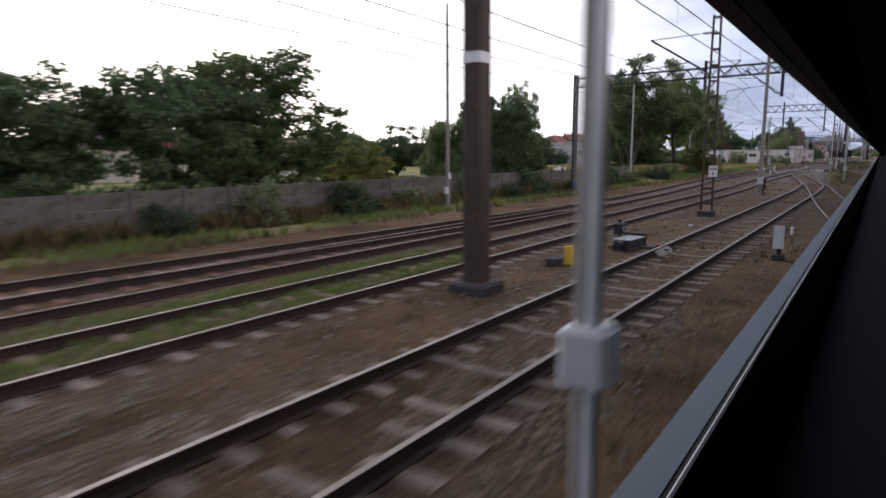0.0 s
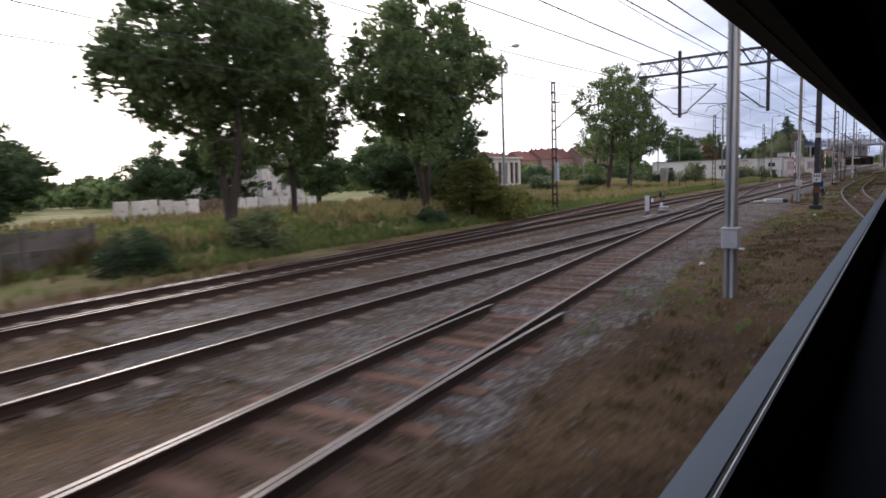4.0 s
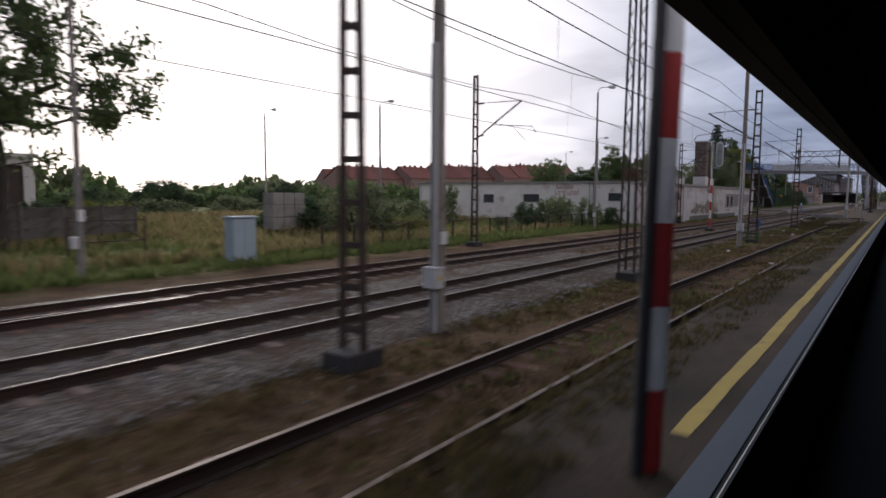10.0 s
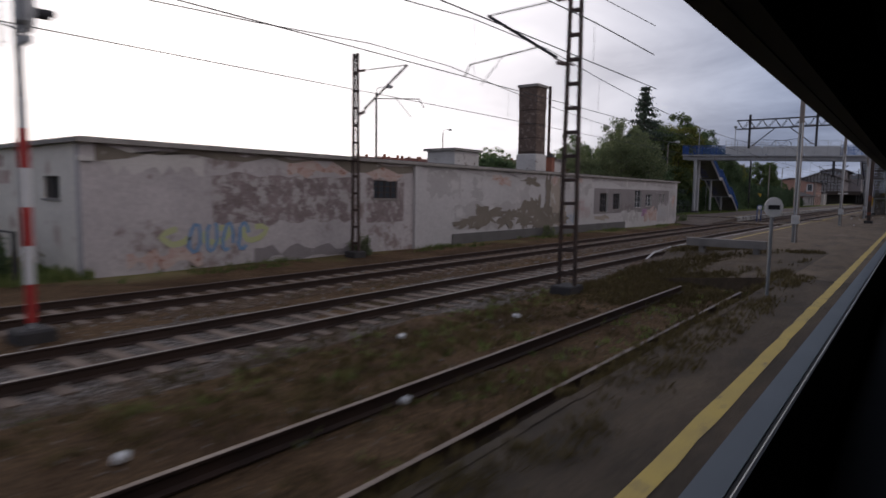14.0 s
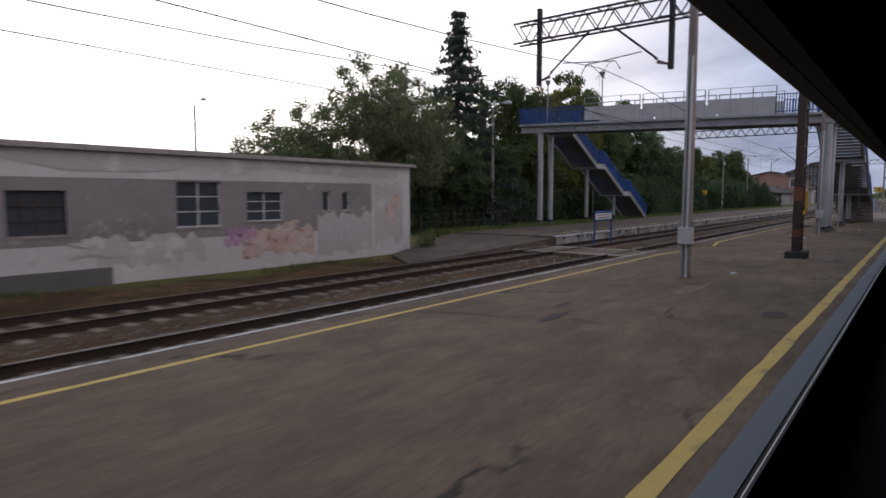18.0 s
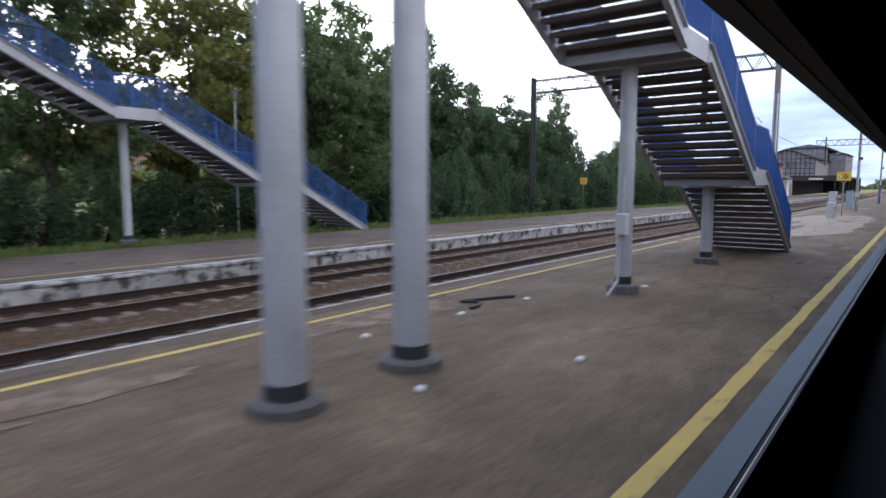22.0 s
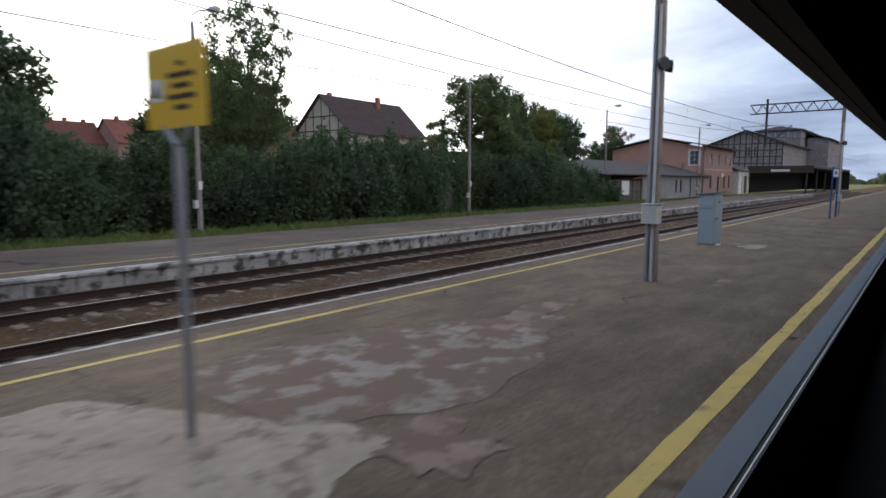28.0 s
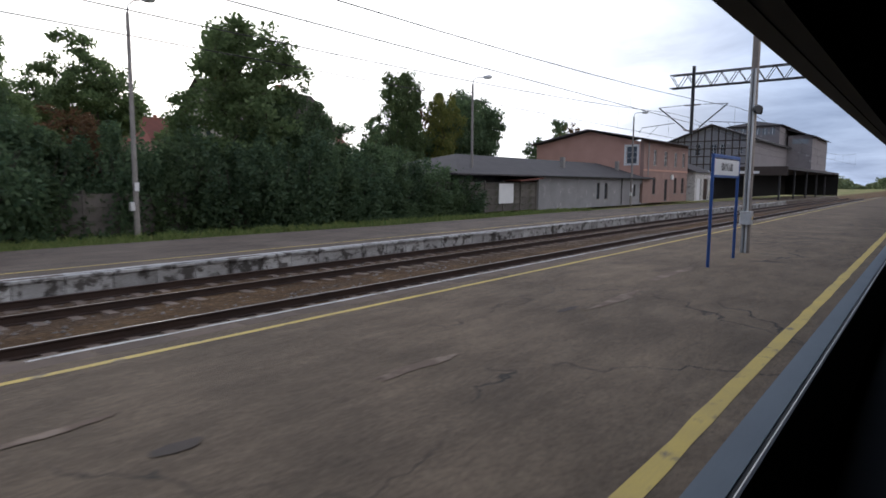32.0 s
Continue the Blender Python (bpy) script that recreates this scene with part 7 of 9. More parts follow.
def sheet(u0, u1, z0, z1, m, name, label, out=0.006, seed=1, axis="x", at=FY, rough=0.12, holes=()):
    """A field of other plaster with a slightly ragged edge, a few millimetres proud of its wall."""
    s = Shape()
    if holes:
        us = sorted({u0, u1, *[h[0] for h in holes], *[h[1] for h in holes]})
        zs = sorted({z0, z1, *[min(max(h[2], z0), z1) for h in holes], *[min(max(h[3], z0), z1) for h in holes]})
        nz, keep = len(zs), []
        for i in range(len(us) - 1):
            for j in range(nz - 1):
                u, z = (us[i] + us[i + 1]) / 2, (zs[j] + zs[j + 1]) / 2
                if not any(h[0] < u < h[1] and h[2] < z < h[3] for h in holes):
                    keep.append((i * nz + j, (i + 1) * nz + j, (i + 1) * nz + j + 1, i * nz + j + 1))
        s.add([(u, at - out, z) for u in us for z in zs], keep)
    else:
        rg = np.random.default_rng(seed)
        n = 14
        top = [(u0 + (u1 - u0) * i / n, z1 + rg.uniform(-rough, rough)) for i in range(n + 1)]
        bot = [(u0 + (u1 - u0) * i / n, z0 + rg.uniform(-rough, rough)) for i in range(n + 1)]
        pts = bot + top[::-1]
        m_ = len(pts)
        s.add([(u, at - out, z) if axis == "x" else (at - out, u, z) for u, z in bot] + [(u, at - out, z) if axis == "x" else (at - out, u, z) for u, z in top],
              [(i, i + 1, n + 2 + i, n + 1 + i) for i in range(n)])
    part(name, s, m, shed, label)


sheet(189.9, 196.4, 1.25, 3.0, PLASTER_BARE, "bare_render", "bare purplish render where plaster fell", seed=3)
sheet(197.2, 199.6, 1.1, 3.05, PLASTER_BARE, "bare_render", "bare render round the window", 0.004, holes=[(197.62, 199.19, 2.15, 2.95)])
sheet(220.5, 237.4, 1.05, 2.95, PLASTER_DARK, "dark_band", "darker grey band round the windows", 0.026, at=FY, holes=[h for h in front_holes if h[0] > 200.5])
for k, (u0, u1, z0, z1, m) in enumerate(((203.5, 209.5, 0.5, 1.9, SHED_WASH), (209.6, 211.1, 0.7, 2.95, SHED_WASH), (213.85, 215.2, 0.45, 3.55, SHED_TAN), (216.5, 219.5, 2.5, 3.2, SHED_WASH), (201.2, 204.0, 2.3, 3.4, SHED_WASH), (226.2, 229.6, 0.4, 1.1, SHED_WASH), (231.0, 234.2, 0.3, 1.2, BRICK_FADED), (237.6, 239.4, 0.4, 2.9, SHED_WASH), (234.4, 237.4, 0.1, 1.7, SHED_WASH), (187.0, 189.5, 0.0, 0.45, BRICK_FADED), (191.5, 197.0, -0.1, 0.25, PLASTER_DARK), (186.3, 189.6, 3.0, 3.5, PLASTER), (193.0, 199.5, 3.1, 3.5, BRICK_FADED), (186.2, 200.2, 3.42, 3.7, DAMP), (201.0, 219.0, 3.5, 3.7, SHED_WASH), (220.0, 239.0, 3.35, 3.7, SHED_WASH))):
    sheet(u0, u1, z0, z1, m, "plaster_patch", "patch of other plaster" if m is not BRICK_FADED else "bare red brick", 0.028 + 0.001 * k if u0 > 200.5 else 0.008 + 0.001 * k, 30 + k, rough=0.22)
for k, (u, z, ru, rz, m) in enumerate(((210.4, 1.1, 0.9, 0.6, DAMP), (212.3, 1.25, 1.3, 0.95, DAMP), (213.4, 1.7, 0.5, 1.6, DAMP), (214.9, 0.85, 1.1, 0.5, DAMP), (212.6, 0.6, 1.5, 0.35, DAMP), (215.6, 1.35, 0.5, 0.35, SHED_TAN), (216.4, 3.1, 1.2, 0.32, SHED_WASH), (211.3, 3.2, 1.0, 0.22, DAMP), (205.5, 2.6, 0.6, 0.5, SHED_WASH), (219.0, 3.0, 0.8, 0.3, SHED_WASH), (208.0, 3.2, 0.9, 0.25, BRICK_FADED), (204.6, 0.9, 0.9, 0.3, DAMP), (232.0, 0.7, 0.8, 0.22, BRICK_FADED), (226.4, 0.9, 0.9, 0.25, SHED_WASH), (232.8, 1.15, 0.6, 0.28, BRICK_FADED), (214.3, 3.35, 0.55, 0.22, BRICK_FADED), (238.7, 1.9, 0.4, 0.6, BRICK_FADED), (206.3, 1.2, 1.6, 0.5, DAMP), (208.6, 1.0, 1.0, 0.45, DAMP), (222.0, 0.75, 1.0, 0.22, SHED_TAN), (217.9, 3.45, 0.7, 0.14, BRICK_FADED))):
    o = blob(u, z, ru, rz, 0.0, 300 + k, 90, 0.75)
    s_ = Shape().add([(p[0], FY - 0.042 - 0.003 * (k % 7), p[1]) for p in o.v], o.f)
    part("damp_stain", s_, m, shed, "brown damp stain on the plaster" if m is DAMP else "")
sheet(25.0, 26.8, 3.12, 3.5, BRICK_FADED, "bare_brick", "bare red brick patch", 0.006, 9, "y", SX, 0.1)
scrawl(shed, "y", SX - 0.004, 24.3, 26.9, 2.55, 2.98, GRAFF_RED, 8, 17, 0.07)
for a, b, c, d in front_holes:
    small = b - a < 0.6
    window(shed, "x", a, b, c, d, FY, 1 if small else 4 if a < 226 else 2, 1 if small else 3, STEEL_BROWN if a < 226 else WHITE_PAINT, GLASS)
for a, b, c, d in side_holes:
    window(shed, "y", a, b, c, d, SX, 3, 1, STEEL_BROWN, GLASS)
scrawl(shed, "x", FY - 0.022, 188.9, 191.4, 0.35, 1.3, GRAFF_BLUE, 4, 1, 0.13)
scrawl(shed, "x", FY - 0.018, 187.9, 192.2, 0.65, 1.15, GRAFF_LIME, 3, 2, 0.2)
scrawl(shed, "x", FY - 0.03, 216.9, 218.9, 1.3, 2.15, GRAFF_RED, 7, 3, 0.035)
scrawl(shed, "x", FY - 0.032, 217.6, 219.9, 0.85, 1.6, GRAFF_RED, 6, 13, 0.035)
scrawl(shed, "x", FY - 0.03, 215.4, 217.3, 0.5, 1.1, GRAFF_BLUE, 6, 4, 0.04)
scrawl(shed, "x", FY - 0.034, 225.8, 227.9, 1.2, 1.75, PLASTER_BARE, 7, 5, 0.05)
scrawl(shed, "x", FY - 0.034, 230.3, 231.6, 0.7, 1.3, GRAFF_PINK, 4, 6, 0.1)
scrawl(shed, "x", FY - 0.034, 234.6, 236.8, 0.6, 1.4, GRAFF_PALE, 5, 7, 0.05)
tower = thing("chimney_tower", (214.2, 20.5, 3.86), "square brick chimney tower with flaking plaster", "chimney")
part("foot", Shape().box(-0.7, 0.7, -0.75, 0.75, 0, 1.2, bev=0.04), PLASTER_GREY, tower)
part("shaft", Shape().box(-0.61, 0.61, -0.66, 0.66, 1.2, 4.2), BRICK_BROWN, tower, "bare brown brick")
part("upper_shaft", Shape().box(-0.63, 0.63, -0.68, 0.68, 4.2, 5.5), BRICK_BROWN, tower)
part("cap", Shape().box(-0.72, 0.72, -0.77, 0.77, 5.5, 5.68, bev=0.03), CONCRETE, tower)
for z in (1.3, 2.2, 3.1, 4.0):
    part("iron_band", Shape().box(-0.635, 0.635, -0.685, 0.685, z, z + 0.06), STEEL_BROWN, tower)
part("pipe", Shape().tube([(1.05, -0.7, 0), (1.05, -0.7, 5.7)], 0.1, 12), STEEL_BROWN, tower, "rusty pipe")
hut = thing("roof_hut", (215.7, 20.2, 3.9), "small plastered roof hut with a brick pier beside the chimney", "roof hut")
part("brick_pier", Shape().box(-0.6, -0.15, -0.75, -0.3, 0, 1.0, bev=0.02), BRICK, hut)
part("pier_cap", Shape().add([(-0.66, -0.81, 1.0), (-0.09, -0.81, 1.0), (-0.09, -0.24, 1.0), (-0.66, -0.24, 1.0), (-0.375, -0.525, 1.35)], [(3, 2, 1, 0), (0, 1, 4), (1, 2, 4), (2, 3, 4), (3, 0, 4)]), ROOF_FELT, hut)
part("wall", Shape().box(-0.14, 1.1, -0.7, 0.8, 0, 0.85), PLASTER_GREY, hut)
part("roof_slab", Shape().box(-0.14, 1.3, -0.9, 1.0, 0.852, 0.94, bev=0.01), CONCRETE, hut)
box2 = thing("roof_house", (207.6, 22.0, 3.86), "low plastered box on the shed roof", "roof housing")
part("body", Shape().box(-1.2, 1.2, -1.0, 1.0, 0, 1.0), PLASTER_GREY, box2)
part("cap", Shape().box(-1.4, 1.4, -1.2, 1.2, 1.0, 1.14, bev=0.02), CONCRETE, box2)
ladder = thing("wall_ladder", (SX - 0.12, 23.1, 0.4), "thin steel ladder on the end wall", "ladder")
for s in (-0.2, 0.2):
    part("rail", Shape().beam((0, s, 0), (0, s, 3.6), 0.03, 0.03), STEEL_DARK, ladder)
for i in range(11):
    part("rung", Shape().beam((0, -0.2, 0.2 + i * 0.31), (0, 0.2, 0.2 + i * 0.31), 0.02, 0.02), STEEL_DARK, ladder)

# white open shed in the meadow
a, b, y = 128.4, 151.8, 57.0
doors = []
for f in (0.218, 0.322, 0.41, 0.52, 0.603, 0.697, 0.774, 0.87, 0.94):
    c = a + (b - a) * f
    doors.append((c - 0.62, c + 0.62, 0.55, 4.3))
mead = thing("meadow_shed", pose(0, 0, 0.35), "white single-storey shed with a row of tall dark doorways", "building")
part("wall", wall_x(a, b, y, 0.4, 0, 4.95, doors + [(a + 2.0, a + 3.4, 3.6, 4.2)]), PLASTER, mead)
part("wall", wall_y(y + 0.4, y + 10, b - 0.4, 0.4, 0, 4.95), PLASTER, mead)
part("wall", wall_y(y + 0.4, y + 10, a, 0.4, 0, 4.95), PLASTER, mead)
part("roof", Shape().box(a - 0.3, b + 0.3, y - 0.35, y + 10.3, 4.95, 5.25, bev=0.03), PLASTER, mead)
part("dark_inside", Shape().box(a + 0.6, b - 0.6, y + 1.2, y + 9.5, 0.02, 4.9), VOID, mead)
for k, (c, d, e, f) in enumerate(doors):
    dr = part("door", Shape().box(c, d, y + 0.25, y + 0.3, e - 0.2, f), TIMBER if k % 3 else STEEL_BROWN, mead, "dark weathered door")
    part("door_rail", Shape().box(c, d, y + 0.22, y + 0.25, 2.4, 2.5), STEEL_BROWN, dr)


def gable_house(name, x, y, w, d, h, ridge, rz, wall_m, roof_m, label, base=0.0, chimneys=(), rows=1, cols=3, over=0.4, half=False):
    """A house with a pitched roof; ridge along its local x; windows on the side that faces -y and on the gable at -x."""
    base = min(base, float(ground_height(np.float64(x), np.float64(y))) - 0.05)
    p = thing(name, pose(x, y, base, 0, 0, rz), label, "house", "houses beyond the railway")
    holes = []
    for r in range(rows):
        for c in range(cols):
            u = -w / 2 + w * (c + 0.5) / cols
            z = h * (r + 0.3) / rows
            holes.append((u - 0.5, u + 0.5, z, z + min(1.4, h / rows * 0.5)))
    part("wall", wall_x(-w / 2, w / 2, -d / 2, 0.3, 0, h, holes), wall_m, p)
    part("wall", wall_x(-w / 2, w / 2, d / 2 - 0.3, 0.3, 0, h), wall_m, p)
    for s in (-1, 1):
        g = Shape()
        x0, x1 = (-w / 2, -w / 2 + 0.3) if s < 0 else (w / 2 - 0.3, w / 2)
        pts = [(-d / 2 + 0.3, 0), (d / 2 - 0.3, 0), (d / 2 - 0.3, h), (0, ridge - 0.1), (-d / 2 + 0.3, h)]
        g.add([(x0, v, z) for v, z in pts] + [(x1, v, z) for v, z in pts], [(4, 3, 2, 1, 0), (5, 6, 7, 8, 9)] + [(i, (i + 1) % 5, 5 + (i + 1) % 5, 5 + i) for i in range(5)])
        part("gable_wall", g, wall_m, p)
    for s in (-1, 1):
        sl = (ridge - h) / (d / 2)
        e = d / 2 + over
        r = Shape().add([(-w / 2 - over, 0, ridge), (w / 2 + over, 0, ridge), (w / 2 + over, s * e, ridge - sl * e), (-w / 2 - over, s * e, ridge - sl * e),
                         (-w / 2 - over, 0, ridge + 0.16), (w / 2 + over, 0, ridge + 0.16), (w / 2 + over, s * e, ridge - sl * e + 0.14), (-w / 2 - over, s * e, ridge - sl * e + 0.14)],
                        [(0, 1, 2, 3), (7, 6, 5, 4), (0, 3, 7, 4), (1, 5, 6, 2), (3, 2, 6, 7)])
        part("roof", r, roof_m, p)
    for c in holes:
        window(p, "x", *c, -d / 2, 2, 2, WHITE, GLASS, False)
    for (u, v, ch) in chimneys:
        part("chimney", Shape().box(u - 0.4, u + 0.4, v - 0.35, v + 0.35, h, ridge + ch, bev=0.03), BRICK, p)
    if half:
        for k in range(7):
            v = -d / 2 + 0.35 + (d - 0.7) * k / 6
            part("timber", Shape().box(-w / 2 - 0.03, -w / 2 - 0.004, v - 0.1, v + 0.1, h * 0.4, h + (ridge - h) * (1 - abs(v) / (d / 2)) - 0.2), TIMBER, p, "dark timber stud")
        for z in (h * 0.6, h, h + (ridge - h) * 0.4):
            ww = (d / 2 - 0.3) * (1 if z <= h else 0.58)
            part("timber", Shape().box(-w / 2 - 0.034, -w / 2 - 0.004, -ww, ww, z - 0.1, z + 0.1), TIMBER, p, "dark timber rail")
        for v in (-2.0, 2.0):
            part("gable_window", Shape().box(-w / 2 - 0.05, -w / 2 - 0.006, v - 0.45, v + 0.45, h * 0.68, h * 0.9), GLASS, p)
    return p


gable_house("house", 387.8, 86.0, 21.5, 13, 11.0, 17.3, 4, HOUSE_WALL, ROOF_BROWN, "tall house with a dark brown roof and half-timbered gable", 0.2, ((-6.5, 2.2, 1.0), (3.0, -1.2, 0.9), (5.2, 0.6, 1.0)), 2, 4, 0.7, True)
gable_house("house", 30.5, 82, 11, 9, 4.6, 8.0, -35, HOUSE_WALL, ROOF_BROWN, "white gabled house with a dark roof", -0.8, ((1, 0, 0.8),), 1, 3)
gable_house("house", 44, 95, 12, 9, 4.2, 7.4, -20, HOUSE_WALL, ROOF_TILE, "pale house with a red tiled roof", -0.8, ((2, 0, 0.7),), 1, 3)
gable_house("house", 63, 78, 16, 10, 4.5, 6.0, 8, PLASTER, ROOF_TILE, "low pale building with a reddish roof", -0.6, (), 1, 4)
gable_house("house", 110.5, 77.5, 8.5, 7, 6.3, 7.2, 8, PLASTER_GREY, ROOF_FELT, "grey rendered workshop with a dark shallow roof", -0.4, (), 1, 3)
gable_house("house", 103.2, 79.5, 6, 6, 4.6, 7.4, 12, PLASTER_GREY, ROOF_TILE, "low grey outbuilding with a red roof behind the trees", -0.3, (), 1, 2)
gable_house("house", 408, 95, 10, 8, 9, 13, 20, HOUSE_WALL, ROOF_TILE, "red roofed house far behind the hedge", 0.2, ((2, 0, 0.8),), 2, 3)
# skyline rows: haze is put into the brown wall and muted roof colours
RGB = random.Random(11)
for i in range(11):
    x = 281 + i * 15.5
    yy = 150 + 3 * math.sin(i * 1.7)
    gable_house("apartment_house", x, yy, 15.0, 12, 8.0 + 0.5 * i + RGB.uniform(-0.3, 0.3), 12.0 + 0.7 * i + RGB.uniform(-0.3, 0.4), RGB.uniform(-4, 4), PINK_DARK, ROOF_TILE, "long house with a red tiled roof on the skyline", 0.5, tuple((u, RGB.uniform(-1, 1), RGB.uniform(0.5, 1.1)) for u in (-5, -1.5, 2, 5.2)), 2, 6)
for i in range(4):
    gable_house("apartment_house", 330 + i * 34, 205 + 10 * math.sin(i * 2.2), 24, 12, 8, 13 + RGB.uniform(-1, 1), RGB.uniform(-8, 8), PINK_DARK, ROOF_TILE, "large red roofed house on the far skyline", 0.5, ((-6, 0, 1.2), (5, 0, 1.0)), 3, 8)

# station side: low shed, salmon building, annexe, hall and canopy
lowb = thing("low_station_shed", (0, 0, 0), "low grey rendered station shed with a dark hipped roof", "building")
lh = [(383.4, 384.1, 0.95, 2.5), (385.2, 385.9, 0.95, 2.5), (392.6, 393.2, 1.1, 2.4), (394.4, 395.4, 0.38, 2.5)]
part("wall", wall_x(372.3, 396.6, 25.3, 0.35, 0.2, 3.1, lh), LOW_WALL, lowb)
part("wall", wall_y(25.65, 34, 372.3, 0.35, 0.2, 3.1), LOW_WALL, lowb)
part("wall", wall_x(361.5, 372.3, 29.0, 0.35, 0.2, 3.1), LOW_WALL, lowb)
part("dark_inside", Shape().box(373.2, 396.0, 26.4, 33.5, 0.2, 3.0), VOID, lowb)
for h in lh[:3]:
    window(lowb, "x", *h, 25.3, 1, 3, TIMBER, GLASS)
part("door", Shape().box(394.4, 395.4, 25.45, 25.52, 0.38, 2.5), TIMBER, lowb)
part("roof", Shape().add([(360.6, 24.75, 3.08), (397.2, 24.75, 3.08), (397.2, 35.6, 3.08), (360.6, 35.6, 3.08), (367.5, 30.2, 4.75), (393.5, 30.2, 4.75), (360.6, 24.75, 2.98), (397.2, 24.75, 2.98), (397.2, 35.6, 2.98), (360.6, 35.6, 2.98)],
                         [(0, 1, 5, 4), (1, 2, 5), (2, 3, 4, 5), (3, 0, 4), (6, 7, 1, 0), (7, 8, 2, 1), (8, 9, 3, 2), (9, 6, 0, 3), (9, 8, 7, 6)]), ROOF_FELT, lowb, "dark felt hipped roof")
for x, m in ((380.5, CONCRETE), (393.2, CONCRETE)):
    part("chimney", Shape().box(x - 0.18, x + 0.18, 27.3, 27.7, 3.6, 4.9, bev=0.02), m, lowb)
part("gutter", Shape().tube([(372, 24.7, 3.03), (397.2, 24.7, 3.03)], 0.06, 8), STEEL_DARK, lowb)
part("downpipe", Shape().tube([(389.2, 25.2, 3.0), (389.2, 25.2, 0.3)], 0.05, 8), STEEL_DARK, lowb)
part("lean_to_roof", Shape().beam((368.8, 25.6, 2.62), (372.3, 25.6, 2.85), 1.5, 0.1), ROOF_TILE, lowb)
pink = thing("station_building", (0, 0, 0), "two-storey salmon brick station building with a shallow roof", "building")
ph = [(398.0, 399.0, 4.6, 6.3), (401.6, 402.6, 4.6, 6.3), (405.2, 406.2, 4.6, 6.3), (408.2, 409.2, 4.6, 6.3), (398.0, 399.0, 1.3, 3.2), (402.0, 403.0, 0.45, 3.0), (405.4, 406.4, 1.3, 3.2), (408.2, 409.2, 1.3, 3.2)]
part("wall", wall_x(395.0, 410.4, 25.2, 0.4, 0.3, 7.35, ph), PINK_DARK, pink, "brick front with its shade in the colour")
gw = (26.0, 27.2, 4.7, 6.6)
gs = wall_y(25.6, 38.3, 395.0, 0.4, 0.3, 7.1, [gw])
gs.add([(395.0, 25.6, 7.1), (395.4, 25.6, 7.1), (395.0, 38.3, 7.1), (395.4, 38.3, 7.1), (395.0, 31.6, 8.45), (395.4, 31.6, 8.45)], [(0, 2, 4), (1, 5, 3), (0, 4, 5, 1), (2, 3, 5, 4)])
part("gable_wall", gs, PINK, pink, "salmon gable wall")
part("wall", wall_x(395.0, 410.4, 38.3, 0.4, 0.3, 7.1), PINK, pink)
part("wall", wall_y(25.6, 38.3, 410.0, 0.4, 0.3, 7.1), PINK, pink)
part("dark_inside", Shape().box(396, 409.5, 26.2, 37.5, 0.3, 7.0), VOID, pink)
for h in ph:
    window(pink, "x", *h, 25.2, 2, 3, WHITE if h[2] > 4 else TIMBER, GLASS)
window(pink, "y", *gw, 395.0, 2, 3, WHITE, GLASS)
part("window_surround", wall_y(25.75, 27.45, 394.95, 0.045, 4.5, 6.8, [gw]), WHITE, pink, "white window surround")
for s in (-1, 1):
    e0, z0 = (24.3, 7.15) if s < 0 else (39.2, 7.05)
    part("roof", Shape().add([(394.2, 31.6, 8.55), (411, 31.6, 8.55), (411, e0, z0), (394.2, e0, z0), (394.2, 31.6, 8.7), (411, 31.6, 8.7), (411, e0, z0 + 0.13), (394.2, e0, z0 + 0.13)], [(0, 1, 2, 3), (7, 6, 5, 4), (0, 3, 7, 4), (1, 5, 6, 2), (3, 2, 6, 7)]), ROOF_FELT, pink)
part("downpipe", Shape().tube([(396.2, 25.1, 7.1), (396.2, 25.1, 3.4)], 0.06, 8), STEEL_GALV, pink)
part("band_course", Shape().box(394.96, 410.4, 25.14, 25.196, 3.9, 4.1), PINK, pink)
part("vent_box", Shape().box(404.0, 404.6, 25.0, 25.2, 3.0, 3.6, bev=0.02), WHITE, pink)
annex = thing("annexe", (0, 0, 0), "small white annexe with garage doors beside the station", "building")
part("wall", wall_x(411.2, 418.0, 24.4, 0.3, 0.3, 4.0, [(412.0, 414.0, 0.35, 3.2), (415.0, 417.2, 0.35, 3.2)]), WHITE_PAINT, annex)
part("wall", wall_y(24.7, 30, 411.2, 0.3, 0.3, 4.0), WHITE_PAINT, annex)
for u0, u1, m in ((412.0, 414.0, SIGN_WHITE), (415.0, 417.2, STEEL_BROWN)):
    part("door", Shape().box(u0, u1, 24.55, 24.62, 0.35, 3.2), m, annex)
part("roof", Shape().add([(410.8, 24.0, 4.0), (418.4, 24.0, 4.0), (418.4, 27.2, 5.3), (410.8, 27.2, 5.3), (410.8, 30.4, 4.0), (418.4, 30.4, 4.0)], [(0, 1, 2, 3), (3, 2, 5, 4), (0, 3, 4), (1, 5, 2), (0, 4, 5, 1)]), ROOF_FELT, annex)
hall = thing("station_hall", (0, 0, 0), "half-timbered station hall with glazed gable above a dark canopy", "building")
HX = 430.0
part("wall", wall_y(21.5, 34.0, HX, 0.3, 4.6, 9.2, [(25.6, 26.4, 7.0, 8.7), (27.0, 27.8, 7.0, 8.7), (23.2, 23.9, 7.2, 8.2), (29.4, 30.2, 7.0, 8.7)]), LOW_WALL, hall)
part("gable", Shape().add([(HX, 21.5, 9.2), (HX, 34, 9.2), (HX, 27.7, 11.5), (HX + 0.3, 21.5, 9.2), (HX + 0.3, 34, 9.2), (HX + 0.3, 27.7, 11.5)], [(0, 1, 2), (5, 4, 3), (0, 3, 4, 1), (1, 4, 5, 2), (2, 5, 3, 0)]), LOW_WALL, hall)
